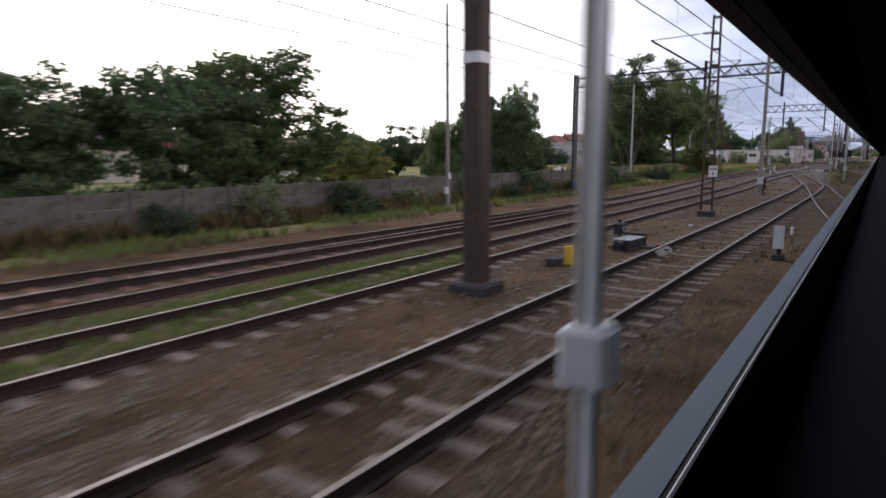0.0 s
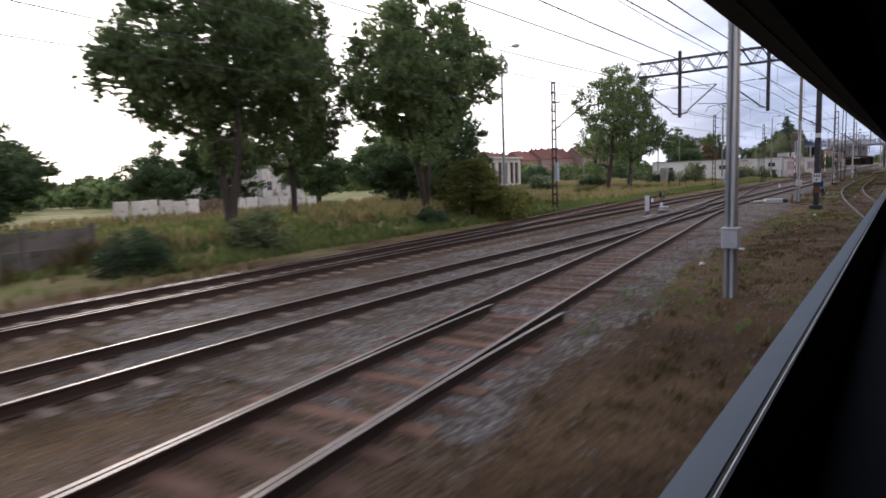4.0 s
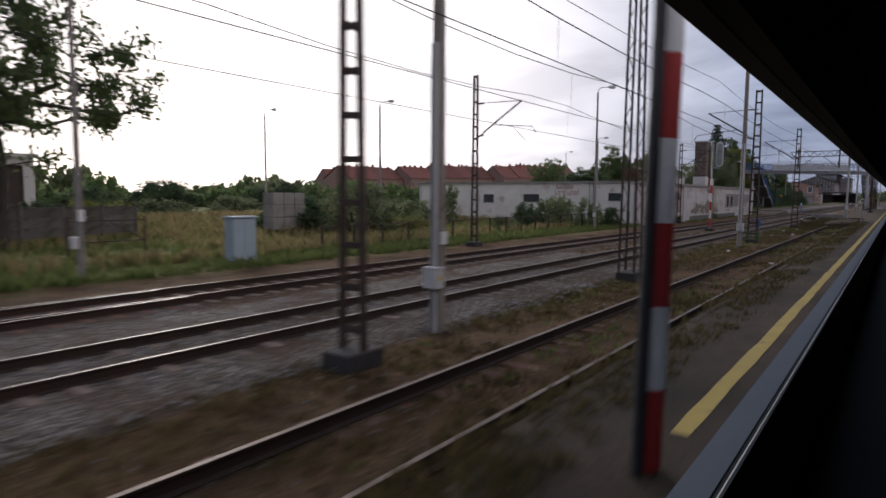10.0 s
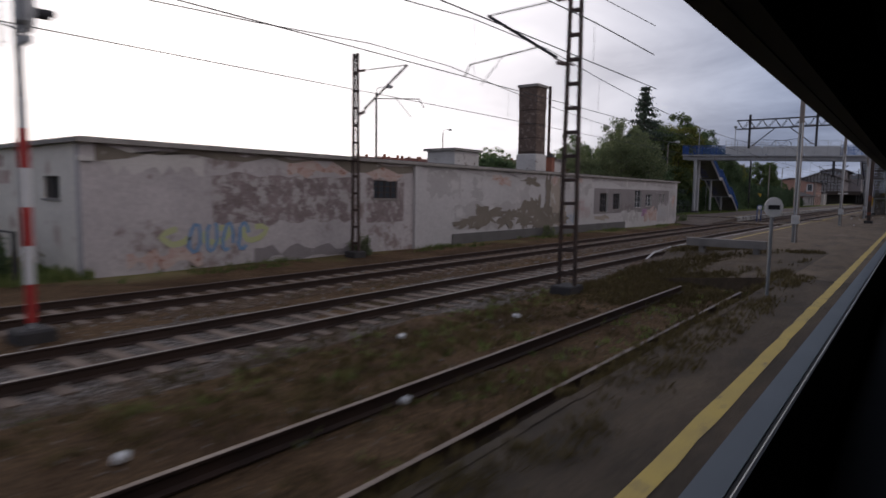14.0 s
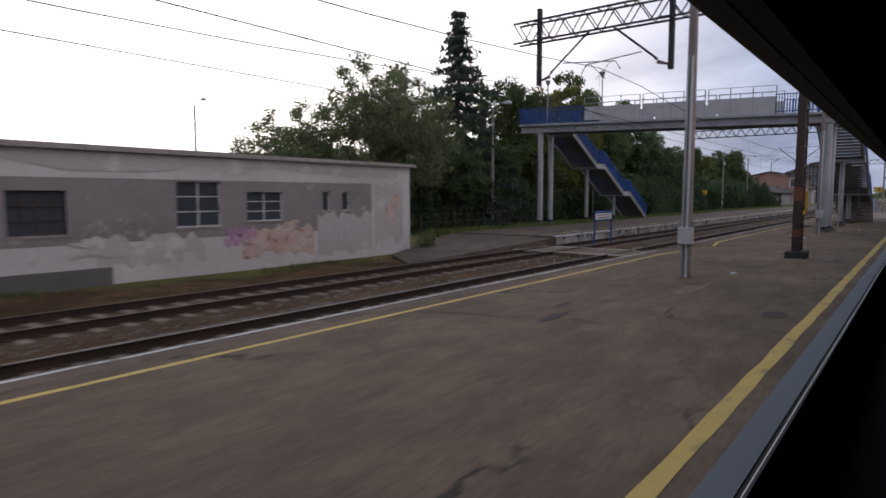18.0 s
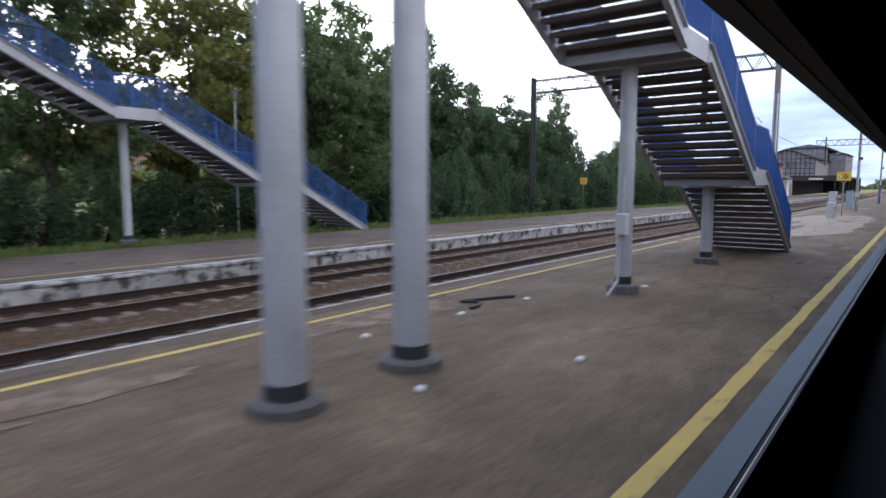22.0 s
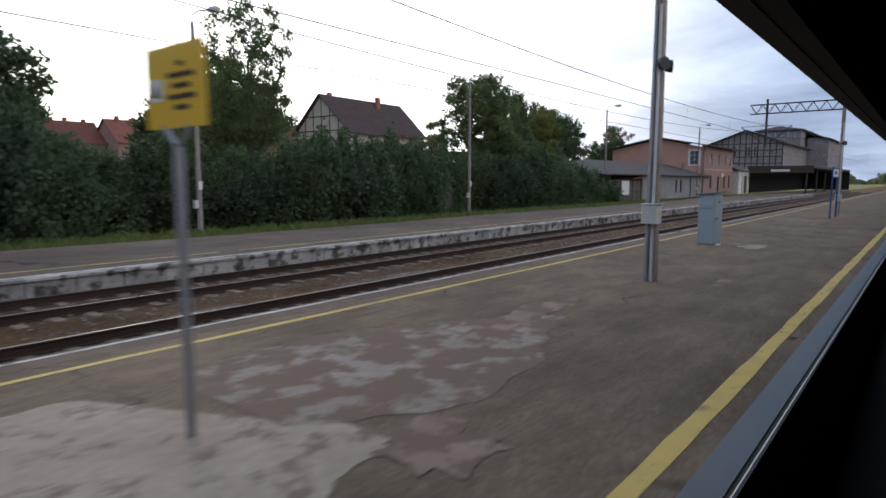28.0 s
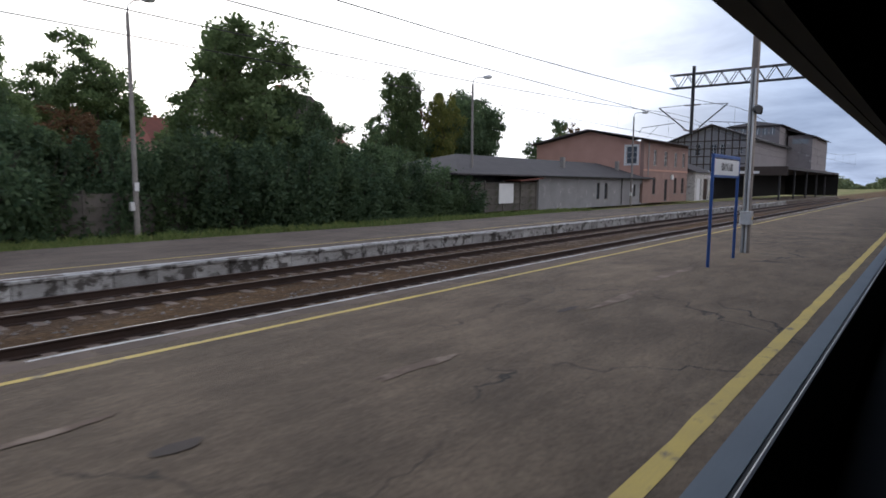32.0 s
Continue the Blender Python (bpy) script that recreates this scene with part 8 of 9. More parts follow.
for a_, b_ in ((25.6, 26.4), (27.0, 27.8), (29.4, 30.2), (23.2, 23.9)):
    window(hall, "y", a_, b_, 7.2 if a_ < 24 else 7.0, 8.2 if a_ < 24 else 8.7, HX, 2, 3, WHITE, GLASS, False)
for v in np.linspace(21.6, 33.9, 13):
    part("timber", Shape().box(HX - 0.05, HX - 0.004, v - 0.09, v + 0.09, 4.6, 9.2 + 2.3 * max(0, 1 - abs(v - 27.7) / 6.2)), TIMBER, hall, "dark timber stud")
for z in (5.6, 6.8, 8.0, 9.2):
    part("timber", Shape().box(HX - 0.054, HX - 0.004, 21.5, 34.0, z - 0.08, z + 0.08), TIMBER, hall, "dark timber rail")
for s in (-1, 1):
    e = 27.7 + s * 6.9
    part("roof", Shape().add([(HX - 0.8, 27.7, 11.6), (475, 27.7, 11.6), (475, e, 9.0), (HX - 0.8, e, 9.0), (HX - 0.8, 27.7, 11.8), (475, 27.7, 11.8), (475, e, 9.2), (HX - 0.8, e, 9.2)], [(0, 1, 2, 3), (7, 6, 5, 4), (0, 3, 7, 4), (1, 5, 6, 2), (3, 2, 6, 7)]), ROOF_FELT, hall)
part("wall", wall_x(HX + 0.3, 475, 21.5, 0.3, 4.6, 9.1), PLASTER_DARK, hall)
# taller rear block that rises through the hall roof, with a strip of windows under its eaves
rear = part("rear_block", wall_y(21.9, 30.0, 450.0, 0.3, 9.3, 13.0, [(22.6 + 1.2 * i, 23.5 + 1.2 * i, 11.3, 12.5) for i in range(6)]), PLASTER_DARK, hall, "grey upper storey with a strip of windows")
for i in range(6):
    part("pane", Shape().box(450.1, 450.14, 22.6 + 1.2 * i, 23.5 + 1.2 * i, 11.3, 12.5), GLASS_PALE, rear)
    part("mullion", Shape().box(450.04, 450.1, 23.02 + 1.2 * i, 23.08 + 1.2 * i, 11.3, 12.5), WHITE, rear)
part("rear_wall", wall_x(450.3, 475, 21.9, 0.3, 9.3, 13.0), PLASTER_DARK, hall)
part("rear_roof", Shape().add([(449.4, 21.3, 12.95), (475, 21.3, 12.95), (475, 30.6, 12.95), (449.4, 30.6, 12.95), (451.5, 26.0, 13.9), (475, 26.0, 13.9), (449.4, 21.3, 12.8), (475, 21.3, 12.8), (475, 30.6, 12.8), (449.4, 30.6, 12.8)],
                              [(0, 1, 5, 4), (1, 2, 5), (2, 3, 4, 5), (3, 0, 4), (6, 7, 1, 0), (7, 8, 2, 1), (8, 9, 3, 2), (9, 6, 0, 3), (9, 8, 7, 6)]), ROOF_FELT, hall)
part("side_bay", wall_y(17.6, 21.5, 456.0, 0.3, 4.9, 11.4, [(18.2, 20.8, 9.9, 10.8)]), PLASTER_DARK, hall)
part("bay_window", Shape().box(456.1, 456.14, 18.2, 20.8, 9.9, 10.8), GLASS_PALE, hall)
part("bay_roof", Shape().add([(455.2, 17.0, 11.0), (475, 17.0, 11.0), (475, 21.88, 12.5), (455.2, 21.88, 12.5), (455.2, 17.0, 11.15), (475, 17.0, 11.15), (475, 21.88, 12.65), (455.2, 21.88, 12.65)], [(3, 2, 1, 0), (4, 5, 6, 7), (0, 1, 5, 4), (1, 2, 6, 5), (2, 3, 7, 6), (3, 0, 4, 7)]), ROOF_FELT, hall)
part("bay_wall", wall_x(456.3, 475, 17.6, 0.3, 4.9, 11.1), PLASTER_DARK, hall)
can = thing("platform_canopy", (0, 0, 0), "dark deep station canopy over the far platform", "canopy")
part("canopy_roof", Shape().box(420, 475, 15.2, 25.0, 4.5, 4.9, bev=0.03), ROOF_FELT, can)
part("fascia", Shape().box(419.8, 419.98, 15.2, 25.0, 3.7, 4.9), TIMBER, can)
# walls under the canopy carry its shade as near-black colour
part("back_wall", Shape().box(421, 475, 24.6, 24.9, 0.38, 4.5), VOID, can)
part("end_wall", Shape().box(474.6, 474.9, 15.2, 24.6, 0.38, 4.5), VOID, can)
for x in (421, 432, 443, 454, 465):
    part("column", Shape().box(x - 0.12, x + 0.12, 16.2, 16.44, 0.37, 4.5, bev=0.02), STEEL_DARK, can)
part("sign_board", Shape().box(419.7, 419.79, 18.6, 21.4, 3.95, 4.3), SIGN_WHITE, can)

# ---- fences and walls ----
def panel_fence(x0, x1, y0, y1, base, h, label, slabs=4, lean=0.0, seed=1):
    """Concrete fence: grooved posts with stacked slabs between them."""
    rg = random.Random(seed)
    f = thing("concrete_fence", (0, 0, 0), label, "fence")
    n = max(1, int(math.hypot(x1 - x0, y1 - y0) / 2.1))
    ang = math.atan2(y1 - y0, x1 - x0)
    pitch = math.hypot(x1 - x0, y1 - y0) / n
    post_me = Shape().box(-0.07, 0.07, -0.08, 0.08, -0.3, h + 0.12, bev=0.015).mesh("post", FENCE_CONC)
    slab_me = Shape().box(0.07, pitch - 0.07, -0.025, 0.025, 0.0, h / slabs - 0.012, bev=0.01).mesh("slab", FENCE_CONC)
    for i in range(n + 1):
        x, y = x0 + (x1 - x0) * i / n, y0 + (y1 - y0) * i / n
        part("post", post_me, FENCE_CONC, f, at=Matrix.Translation((x, y, base)) @ Matrix.Rotation(ang, 4, "Z") @ pose(0, 0, 0, rg.uniform(-1, 1), rg.uniform(-1, 1), 0))
        if i < n:
            for k in range(slabs):
                part("slab", slab_me, FENCE_CONC, f, at=Matrix.Translation((x, y, base + k * h / slabs)) @ Matrix.Rotation(ang + rg.uniform(-0.01, 0.01), 4, "Z"))
    return f


panel_fence(-30, 62, 22.6, 22.9, -0.7, 1.9, "long grey concrete panel fence with stained slabs", 3)
panel_fence(136, 149, 30.6, 35.1, 0.25, 1.5, "short weathered concrete fence in the meadow", 3, seed=2)
panel_fence(357.5, 372.2, 25.5, 25.5, 0.3, 2.2, "grey concrete fence beside the low shed", 4, seed=3)
panel_fence(300, 357.5, 26.6, 26.6, 0.2, 1.7, "old concrete fence half hidden in the hedge", 3, seed=4)
part("white_panel", Shape().box(366.6, 368.6, 25.38, 25.44, 0.9, 2.4), SIGN_WHITE, [o for o in scene.collection.objects if o.name.startswith("concrete_fence")][2], "white board")
rail_fence = thing("rail_fence", (0, 0, 0), "low rusty rail fence on posts in the weeds", "fence")
for i in range(17):
    x = 151 + i * 2.1
    part("post", Shape().box(x - 0.05, x + 0.05, 21.55, 21.65, -0.2, 1.0, bev=0.01), STEEL_BROWN, rail_fence)
part("rail", Shape().tube([(151, 21.55, 0.95), (184.6, 21.55, 0.95)], 0.025, 6), STEEL_BROWN, rail_fence)
gate = thing("metal_gate", (141.6, 25.5, 0.0), "dark tubular gate with crossed braces beside the fence", "gate")
for s in (0, 3.0):
    part("gate_post", Shape().tube([(s, 0, 0), (s, 0, 1.5)], 0.05, 8), STEEL_BROWN, gate)
part("gate_frame", Shape().tube([(0, 0, 0.5), (3, 0, 0.5)], 0.03, 6).tube([(0, 0, 1.35), (3, 0, 1.35)], 0.03, 6).tube([(0, 0, 0.5), (1.5, 0, 1.35)], 0.02, 6).tube([(3, 0, 0.5), (1.5, 0, 1.35)], 0.02, 6), STEEL_BROWN, gate)
sf = thing("wire_fence", (0, 0, 0), "dark mesh fence beside the shed corner", "fence")
for y in (18.9, 20.4, 21.9, 23.4):
    part("post", Shape().box(184.1, 184.2, y - 0.05, y + 0.05, -0.2, 1.25), STEEL_DARK, sf)
part("top_rail", Shape().tube([(184.15, 18.9, 1.22), (184.15, 23.4, 1.22)], 0.03, 6), STEEL_DARK, sf)
bf = thing("back_fence", (0, 0, 0), "dark wire fence before the shrubs", "fence")
for i in range(14):
    part("post", Shape().box(241 + i * 1.6 - 0.04, 241 + i * 1.6 + 0.04, 23.1, 23.18, -0.1, 1.35), STEEL_DARK, bf)
for z in (0.4, 0.85, 1.3):
    part("rail", Shape().tube([(241, 23.1, z), (262, 23.1, z)], 0.018, 5), STEEL_DARK, bf)
# pile of old slabs and crates
for i in range(17):
    x = 76.6 + i * 1.27
    rr = random.Random(i)
    thing("concrete_slab", pose(x, 51.8 + rr.uniform(-0.25, 0.25), -0.35, rr.uniform(-5, 5), rr.uniform(-3, 3), rr.uniform(-8, 8)), "tan slab standing in a row of pale building rubble" if 5 < i < 9 else "white slab standing in a row of pale building rubble", "slab", "rubble slabs",
          shape=Shape().box(-0.6, 0.6, -0.1, 0.1, 0, (1.85 - 0.03 * i) * rr.uniform(0.92, 1.04), bev=0.02), material=PATCH_TAN if 5 < i < 9 else SLAB_BRIGHT)
for i in range(4):
    rr = random.Random(40 + i)
    thing("concrete_slab", pose(43.0 + i * 0.62, 23.7 + rr.uniform(-0.2, 0.2), -0.6, 0, 0, rr.uniform(-20, 20)), "white slab standing behind the fence", "slab", "rubble slabs", shape=Shape().box(-0.28, 0.28, -0.06, 0.06, 0, rr.uniform(1.95, 2.35), bev=0.02), material=SLAB_BRIGHT)
pal = thing("pallet_stack", pose(156.2, 31.9, 0.2, 0, 0, 8), "stack of pale boxes in the meadow", "boxes")
for r in range(3):
    for c in range(3):
        part("box", Shape().box(c * 1.0, c * 1.0 + 0.95, 0, 0.9, r * 0.8, r * 0.8 + 0.76, bev=0.02), CONCRETE, pal)

# ---- trees, shrubs, hedge ----
def leaf_mesh(name, centres, size, material, seed, droop=0.0, long=1.0):
    """One rhombus a leaf bunch, turned at random."""
    rg = np.random.default_rng(seed)
    n = len(centres)
    a = rg.normal(size=(n, 3))
    a[:, 2] -= droop
    a /= np.linalg.norm(a, axis=1)[:, None]
    b = np.cross(a, rg.normal(size=(n, 3)))
    b /= np.linalg.norm(b, axis=1)[:, None] + 1e-9
    s = (size * rg.uniform(0.6, 1.35, n))[:, None]
    v = np.stack([centres - a * s * long, centres + b * s * 0.55, centres + a * s * long, centres - b * s * 0.55], 1).reshape(-1, 3)
    me = bpy.data.meshes.new(name)
    me.vertices.add(4 * n)
    me.vertices.foreach_set("co", v.astype(np.float32).ravel())
    me.loops.add(4 * n)
    me.loops.foreach_set("vertex_index", np.arange(4 * n, dtype=np.int32))
    me.polygons.add(n)
    me.polygons.foreach_set("loop_start", np.arange(0, 4 * n, 4, dtype=np.int32))
    me.polygons.foreach_set("loop_total", np.full(n, 4, dtype=np.int32))
    me.materials.append(material)
    me.update()
    me.validate()
    return me


def grown_tree(name, label, seed, h=10.0, r=4.2, trunk=2.2, tips=150, leaves=115, leaf=0.115, puff=0.52, material=LEAF, bark=BARK, shape="oak", holes=6, hole=0.3, stems=1):
    """A tree whose limbs fork towards points spread through its crown; each tip carries a loose spray of leaves."""
    rg = np.random.default_rng(seed)
    zc, zr = (h + trunk) / 2, (h - trunk) / 2
    voids = [v / np.linalg.norm(v) * rg.uniform(0.55, 1.0) for v in rg.normal(size=(holes, 3))]
    cs, tries = [], 0
    gap = 0.62 * (4 * r * r * zr / tips) ** (1 / 3)
    while len(cs) < tips and tries < 40000:
        tries += 1
        p = rg.uniform(-1, 1, 3)
        d = np.linalg.norm(p)
        az = math.atan2(p[1], p[0])
        lob = 0.8 + 0.2 * math.sin(3 * az + seed + 1.5 * p[2]) + 0.14 * math.sin(5 * p[2] + seed * 2) + 0.12 * math.sin(5 * az - 4 * p[2])
        if d > lob or d < 0.3 or any(np.linalg.norm(p - q) < hole for q in voids):
            continue
        tape = {"oak": 1.0 - 0.22 * max(0, p[2]), "birch": 0.85 - 0.45 * p[2], "round": 1.0 - 0.1 * p[2]}[shape]
        c = np.array([p[0] * r * tape, p[1] * r * tape, zc + p[2] * zr])
        if any(abs(c[2] - q[2]) < gap and np.linalg.norm(c - q) < gap * (1 - 0.5 * min(1, tries / 30000)) for q in cs):
            continue
        cs.append(c)
    # stems first, then every tip is joined to the nearest wood below it
    pos, up = [np.array([0.0, 0.0, -0.25])], [-1]
    for k in range(stems):
        lean = rg.uniform(-0.1, 0.1, 2) + (0 if stems == 1 else 0.16 * np.array([math.cos(k * 6.28 / stems + seed), math.sin(k * 6.28 / stems + seed)]))
        last = 0
        for z in np.arange(0.5, trunk + zr * (1.35 if stems == 1 else 1.0), 0.6):
            pos.append(np.array([lean[0] * z + 0.1 * math.sin(z * 1.1 + seed), lean[1] * z + 0.1 * math.cos(z * 0.9 + seed), z]))
            up.append(last)
            last = len(pos) - 1
    ends = []
    start = np.array([0, 0, trunk])
    for c in sorted(cs, key=lambda q: np.linalg.norm((q - start) * [1, 1, 0.7])):
        w = np.array(pos)
        v = c - w
        dist = np.linalg.norm(v, axis=1)
        cost = dist * (1 + 0.9 * np.maximum(0, -v[:, 2] / (dist + 1e-6))) + 5.0 * (w[:, 2] < trunk * 0.72)
        j = int(np.argmin(cost))
        a = pos[j]
        n = max(1, int(dist[j] / 0.8))
        for i in range(1, n + 1):
            t = i / n
            q = a + (c - a) * t + (np.array([0, 0, 0.1 * dist[j] * math.sin(math.pi * t)]) + rg.normal(size=3) * 0.05 * dist[j] / n if i < n else 0)
            pos.append(q)
            up.append(j)
            j = len(pos) - 1
        ends.append(j)
    carried = np.zeros(len(pos))
    carried[ends] = 1
    for j in range(len(pos) - 1, 0, -1):
        carried[up[j]] += carried[j]
    rad = np.minimum(0.016 * (carried + 0.3) ** 0.52, h * 0.03)
    wood = Shape()
    for j in range(1, len(pos)):
        i = up[j]
        flare = 1.35 if i == 0 else 1.0
        wood.tube([tuple(pos[i]), tuple(pos[j])], [max(rad[j], min(rad[i], rad[j] * 1.25)) * flare, rad[j]], 7 if rad[j] > 0.06 else 4, caps=False)
    pts = []
    for j in ends:
        m = int(leaves * rg.uniform(0.55, 1.45))
        off = rg.normal(size=(m, 3))
        off /= np.linalg.norm(off, axis=1)[:, None]
        off *= (rg.random(m) ** 0.55 * puff * rg.uniform(0.75, 1.3))[:, None] * [1, 1, 0.72]
        pts.append(pos[j] + off)
        m = leaves // 5
        t = rg.random(m)[:, None]
        pts.append(pos[j] * t + pos[up[j]] * (1 - t) + rg.normal(size=(m, 3)) * 0.2)
    pts = np.concatenate(pts)
    wide, lift = np.percentile(np.hypot(pts[:, 0], pts[:, 1]), 96), np.percentile(pts[:, 2], 99.6)
    grow = Matrix.Diagonal((r / wide, r / wide, h / lift, 1))
    th = thing(name, (0, -500, 0), label, "tree")
    wood_me, crown_me = wood.mesh("trunk", bark), leaf_mesh("crown", pts[pts[:, 2] > 0.3], leaf, material, seed, 0.2)
    for me in (wood_me, crown_me):
        me.transform(grow)
    part("trunk", wood_me, bark, th)
    part("crown", crown_me, material, th)
    return th


def spruce(name, label, seed, h=16.3, r=6.6):
    rg = np.random.default_rng(seed)
    th = thing(name, (0, -500, 0), label, "tree")
    limbs = Shape().tube([(0, 0, -0.2), (0, 0, h * 0.5), (0, 0, h - 0.2)], [0.24, 0.15, 0.02], 8)
    pts = []
    z = 1.6
    while z < h - 0.3:
        q = (h - z) / (h - 1.6)
        rr = r * (q ** 0.92) * rg.uniform(0.66, 1.1)
        k = max(5, int(6.5 * q + 3))
        a0 = rg.uniform(0, 6.28)
        for i in range(k):
            if rg.random() < 0.1:
                continue
            a = a0 + 6.283 * i / k + rg.uniform(-0.2, 0.2)
            ln = rr * rg.uniform(0.7, 1.12)
            tip = np.array([ln * math.cos(a), ln * math.sin(a), z - ln * 0.28 + 0.1 * ln * rg.uniform(-1, 1)])
            limbs.tube([(0, 0, z), tuple(tip * [0.5, 0.5, 0] + [0, 0, z - ln * 0.18]), tuple(tip)], [0.035, 0.025, 0.008], 4)
            m = int(300 * ln / r) + 24
            t = rg.uniform(0.15, 1.03, m)[:, None]
            base = np.array([0, 0, z]) * (1 - t) + tip * t
            base[:, 2] -= 0.12 * np.sin(t[:, 0] * 3.1) * ln * 0.5
            pts.append(base + rg.normal(size=(m, 3)) * [0.28, 0.28, 0.12] - [0, 0, 0.12])
        z += 0.55 + 0.42 * q
    part("trunk", limbs, BARK, th)
    part("crown", leaf_mesh("crown", np.concatenate(pts), 0.15, NEEDLE, seed, 0.9, 1.4), NEEDLE, th)
    return th


def shrub(name, label, seed, h=3.0, r=1.9, n=8500, leaf=0.085, material=LEAF):
    """A dense bush: leaves lie mostly on an uneven outer shell that reaches the ground."""
    rg = np.random.default_rng(seed)
    th = thing(name, (0, -500, 0), label, "shrub")
    k = max(40, n // 90)
    c = rg.normal(size=(k, 3))
    c /= np.linalg.norm(c, axis=1)[:, None]
    c[:, 2] = np.abs(c[:, 2])
    c *= rg.uniform(0.5, 0.95, k)[:, None]
    own = rg.integers(0, k, n)
    off = rg.normal(size=(n, 3))
    off /= np.linalg.norm(off, axis=1)[:, None]
    off *= (rg.random(n) ** 0.5 * rg.uniform(0.12, 0.3, k)[own])[:, None]
    pts = np.abs(c[own] + off * [1, 1, 0.8]) * np.sign(np.stack([c[own][:, 0], c[own][:, 1], np.ones(n)], 1))
    pts *= np.array([r * 0.95, r * 0.95, h]) / [1, 1, np.percentile(pts[:, 2], 98)]
    up = rg.random(n) < 0.05
    pts[up, 2] += rg.uniform(0, 0.14, up.sum()) * h
    st = Shape()
    for i in range(7):
        a = rg.uniform(0, 6.28)
        st.tube([(0.15 * math.cos(a), 0.15 * math.sin(a), -0.1), (0.4 * r * math.cos(a), 0.4 * r * math.sin(a), h * 0.5), (0.6 * r * math.cos(a), 0.6 * r * math.sin(a), h * 0.8)], [0.04, 0.025, 0.008], 5)
    part("branching_stem", st, BARK, th)
    part("foliage", leaf_mesh("foliage", pts, leaf, material, seed, 0.3), material, th)
    return th


PROTO = {
    "airy": grown_tree("broadleaf_tree", "tall open tree with visible limbs on the meadow", 31, trunk=1.6, tips=150, leaves=105, leaf=0.095, puff=0.56, holes=8, hole=0.34),
    "airy2": grown_tree("broadleaf_tree", "tall open tree with sparse lower branches", 33, trunk=1.5, tips=150, leaves=105, leaf=0.095, puff=0.56, holes=8, hole=0.34),
    "oak": grown_tree("broadleaf_tree", "broad green tree with an open uneven crown", 1, trunk=1.9, tips=175, leaves=140, leaf=0.12, puff=0.64, holes=7, hole=0.3, stems=2),
    "oak2": grown_tree("broadleaf_tree", "broad green tree with gaps in its crown", 2, r=4.4, trunk=1.6, tips=175, leaves=140, leaf=0.12, puff=0.64, holes=7, hole=0.3),
    "dark": grown_tree("broadleaf_tree", "dense dark green tree beyond the tracks", 3, trunk=1.0, tips=150, leaves=125, leaf=0.145, puff=0.76, material=LEAF_DARK, shape="round", holes=5, hole=0.26, stems=3),
    "dark2": grown_tree("broadleaf_tree", "dense dark green tree with a ragged outline", 4, trunk=0.8, tips=150, leaves=125, leaf=0.145, puff=0.76, material=LEAF_DARK, shape="round", holes=5, hole=0.28, stems=2),
    "gold": grown_tree("broadleaf_tree", "green tree with some yellowing leaves", 5, trunk=1.1, tips=150, leaves=130, leaf=0.13, puff=0.7, material=LEAF_GOLD, holes=5, hole=0.28),
    "poplar": grown_tree("slender_tree", "slender airy tree with small pale leaves", 6, r=3.6, trunk=1.5, tips=90, leaves=120, leaf=0.1, puff=0.5, shape="birch", holes=4),
    "willow": grown_tree("willow_tree", "grey green willow with fine leaves", 7, r=4.4, trunk=0.6, tips=170, leaves=135, leaf=0.1, puff=0.7, material=LEAF_SILVER, bark=BARK_PALE, shape="round", stems=3),
    "rust": grown_tree("broadleaf_tree", "tree with reddish autumn leaves", 8, trunk=1.2, tips=120, leaves=110, leaf=0.105, puff=0.58, material=LEAF_RUST, holes=5),
    "bush": shrub("shrub", "dense green shrub in the hedge", 11, material=LEAF_HEDGE),
    "bush2": shrub("shrub", "dense dark green shrub in the hedge", 12, material=LEAF_DARK),
    "bush3": shrub("shrub", "shrub with mixed green and yellow leaves", 13, material=LEAF_GOLD),
    "weed": shrub("weed_bush", "tall grey green weeds and saplings", 14, h=2.2, r=1.3, n=2600, leaf=0.075, material=LEAF_SILVER),
}
SPRUCE = spruce("spruce_tree", "tall dark spruce with drooping branches", 21)
SPRUCE.matrix_basis = pose(256.3, 28.3, 0.1, 0, 0, 40)
USED = set()


def plant(kind, x, y, h, w=None, turn=None, label=None, group=""):
    """Puts a tree or shrub of that height and half width at a place."""
    ob = PROTO[kind]
    h0, r0 = {"bush": (3.0, 1.7), "bush2": (3.0, 1.7), "bush3": (3.0, 1.7), "weed": (2.2, 1.2)}.get(kind, (10.0, 4.2))
    w = w or h * r0 / h0
    m = Matrix.Translation((x, y, float(ground_height(np.float64(x), np.float64(y))) - 0.05)) @ Matrix.Rotation(turn if turn is not None else (x * 1.7 + y * 2.3) % 6.28, 4, "Z") @ Matrix.Diagonal((w / r0, w / r0, h / h0, 1))
    if kind not in USED:
        USED.add(kind)
        ob.matrix_basis = m
        o = ob
    else:
        # copies take over the first one's scale, so it is divided out
        o = copy_thing(ob, m @ Matrix.Diagonal((1 / ob.scale[0], 1 / ob.scale[1], 1 / ob.scale[2], 1)))
    if label or group:
        tagged(o, label or "", "", group)
    return o


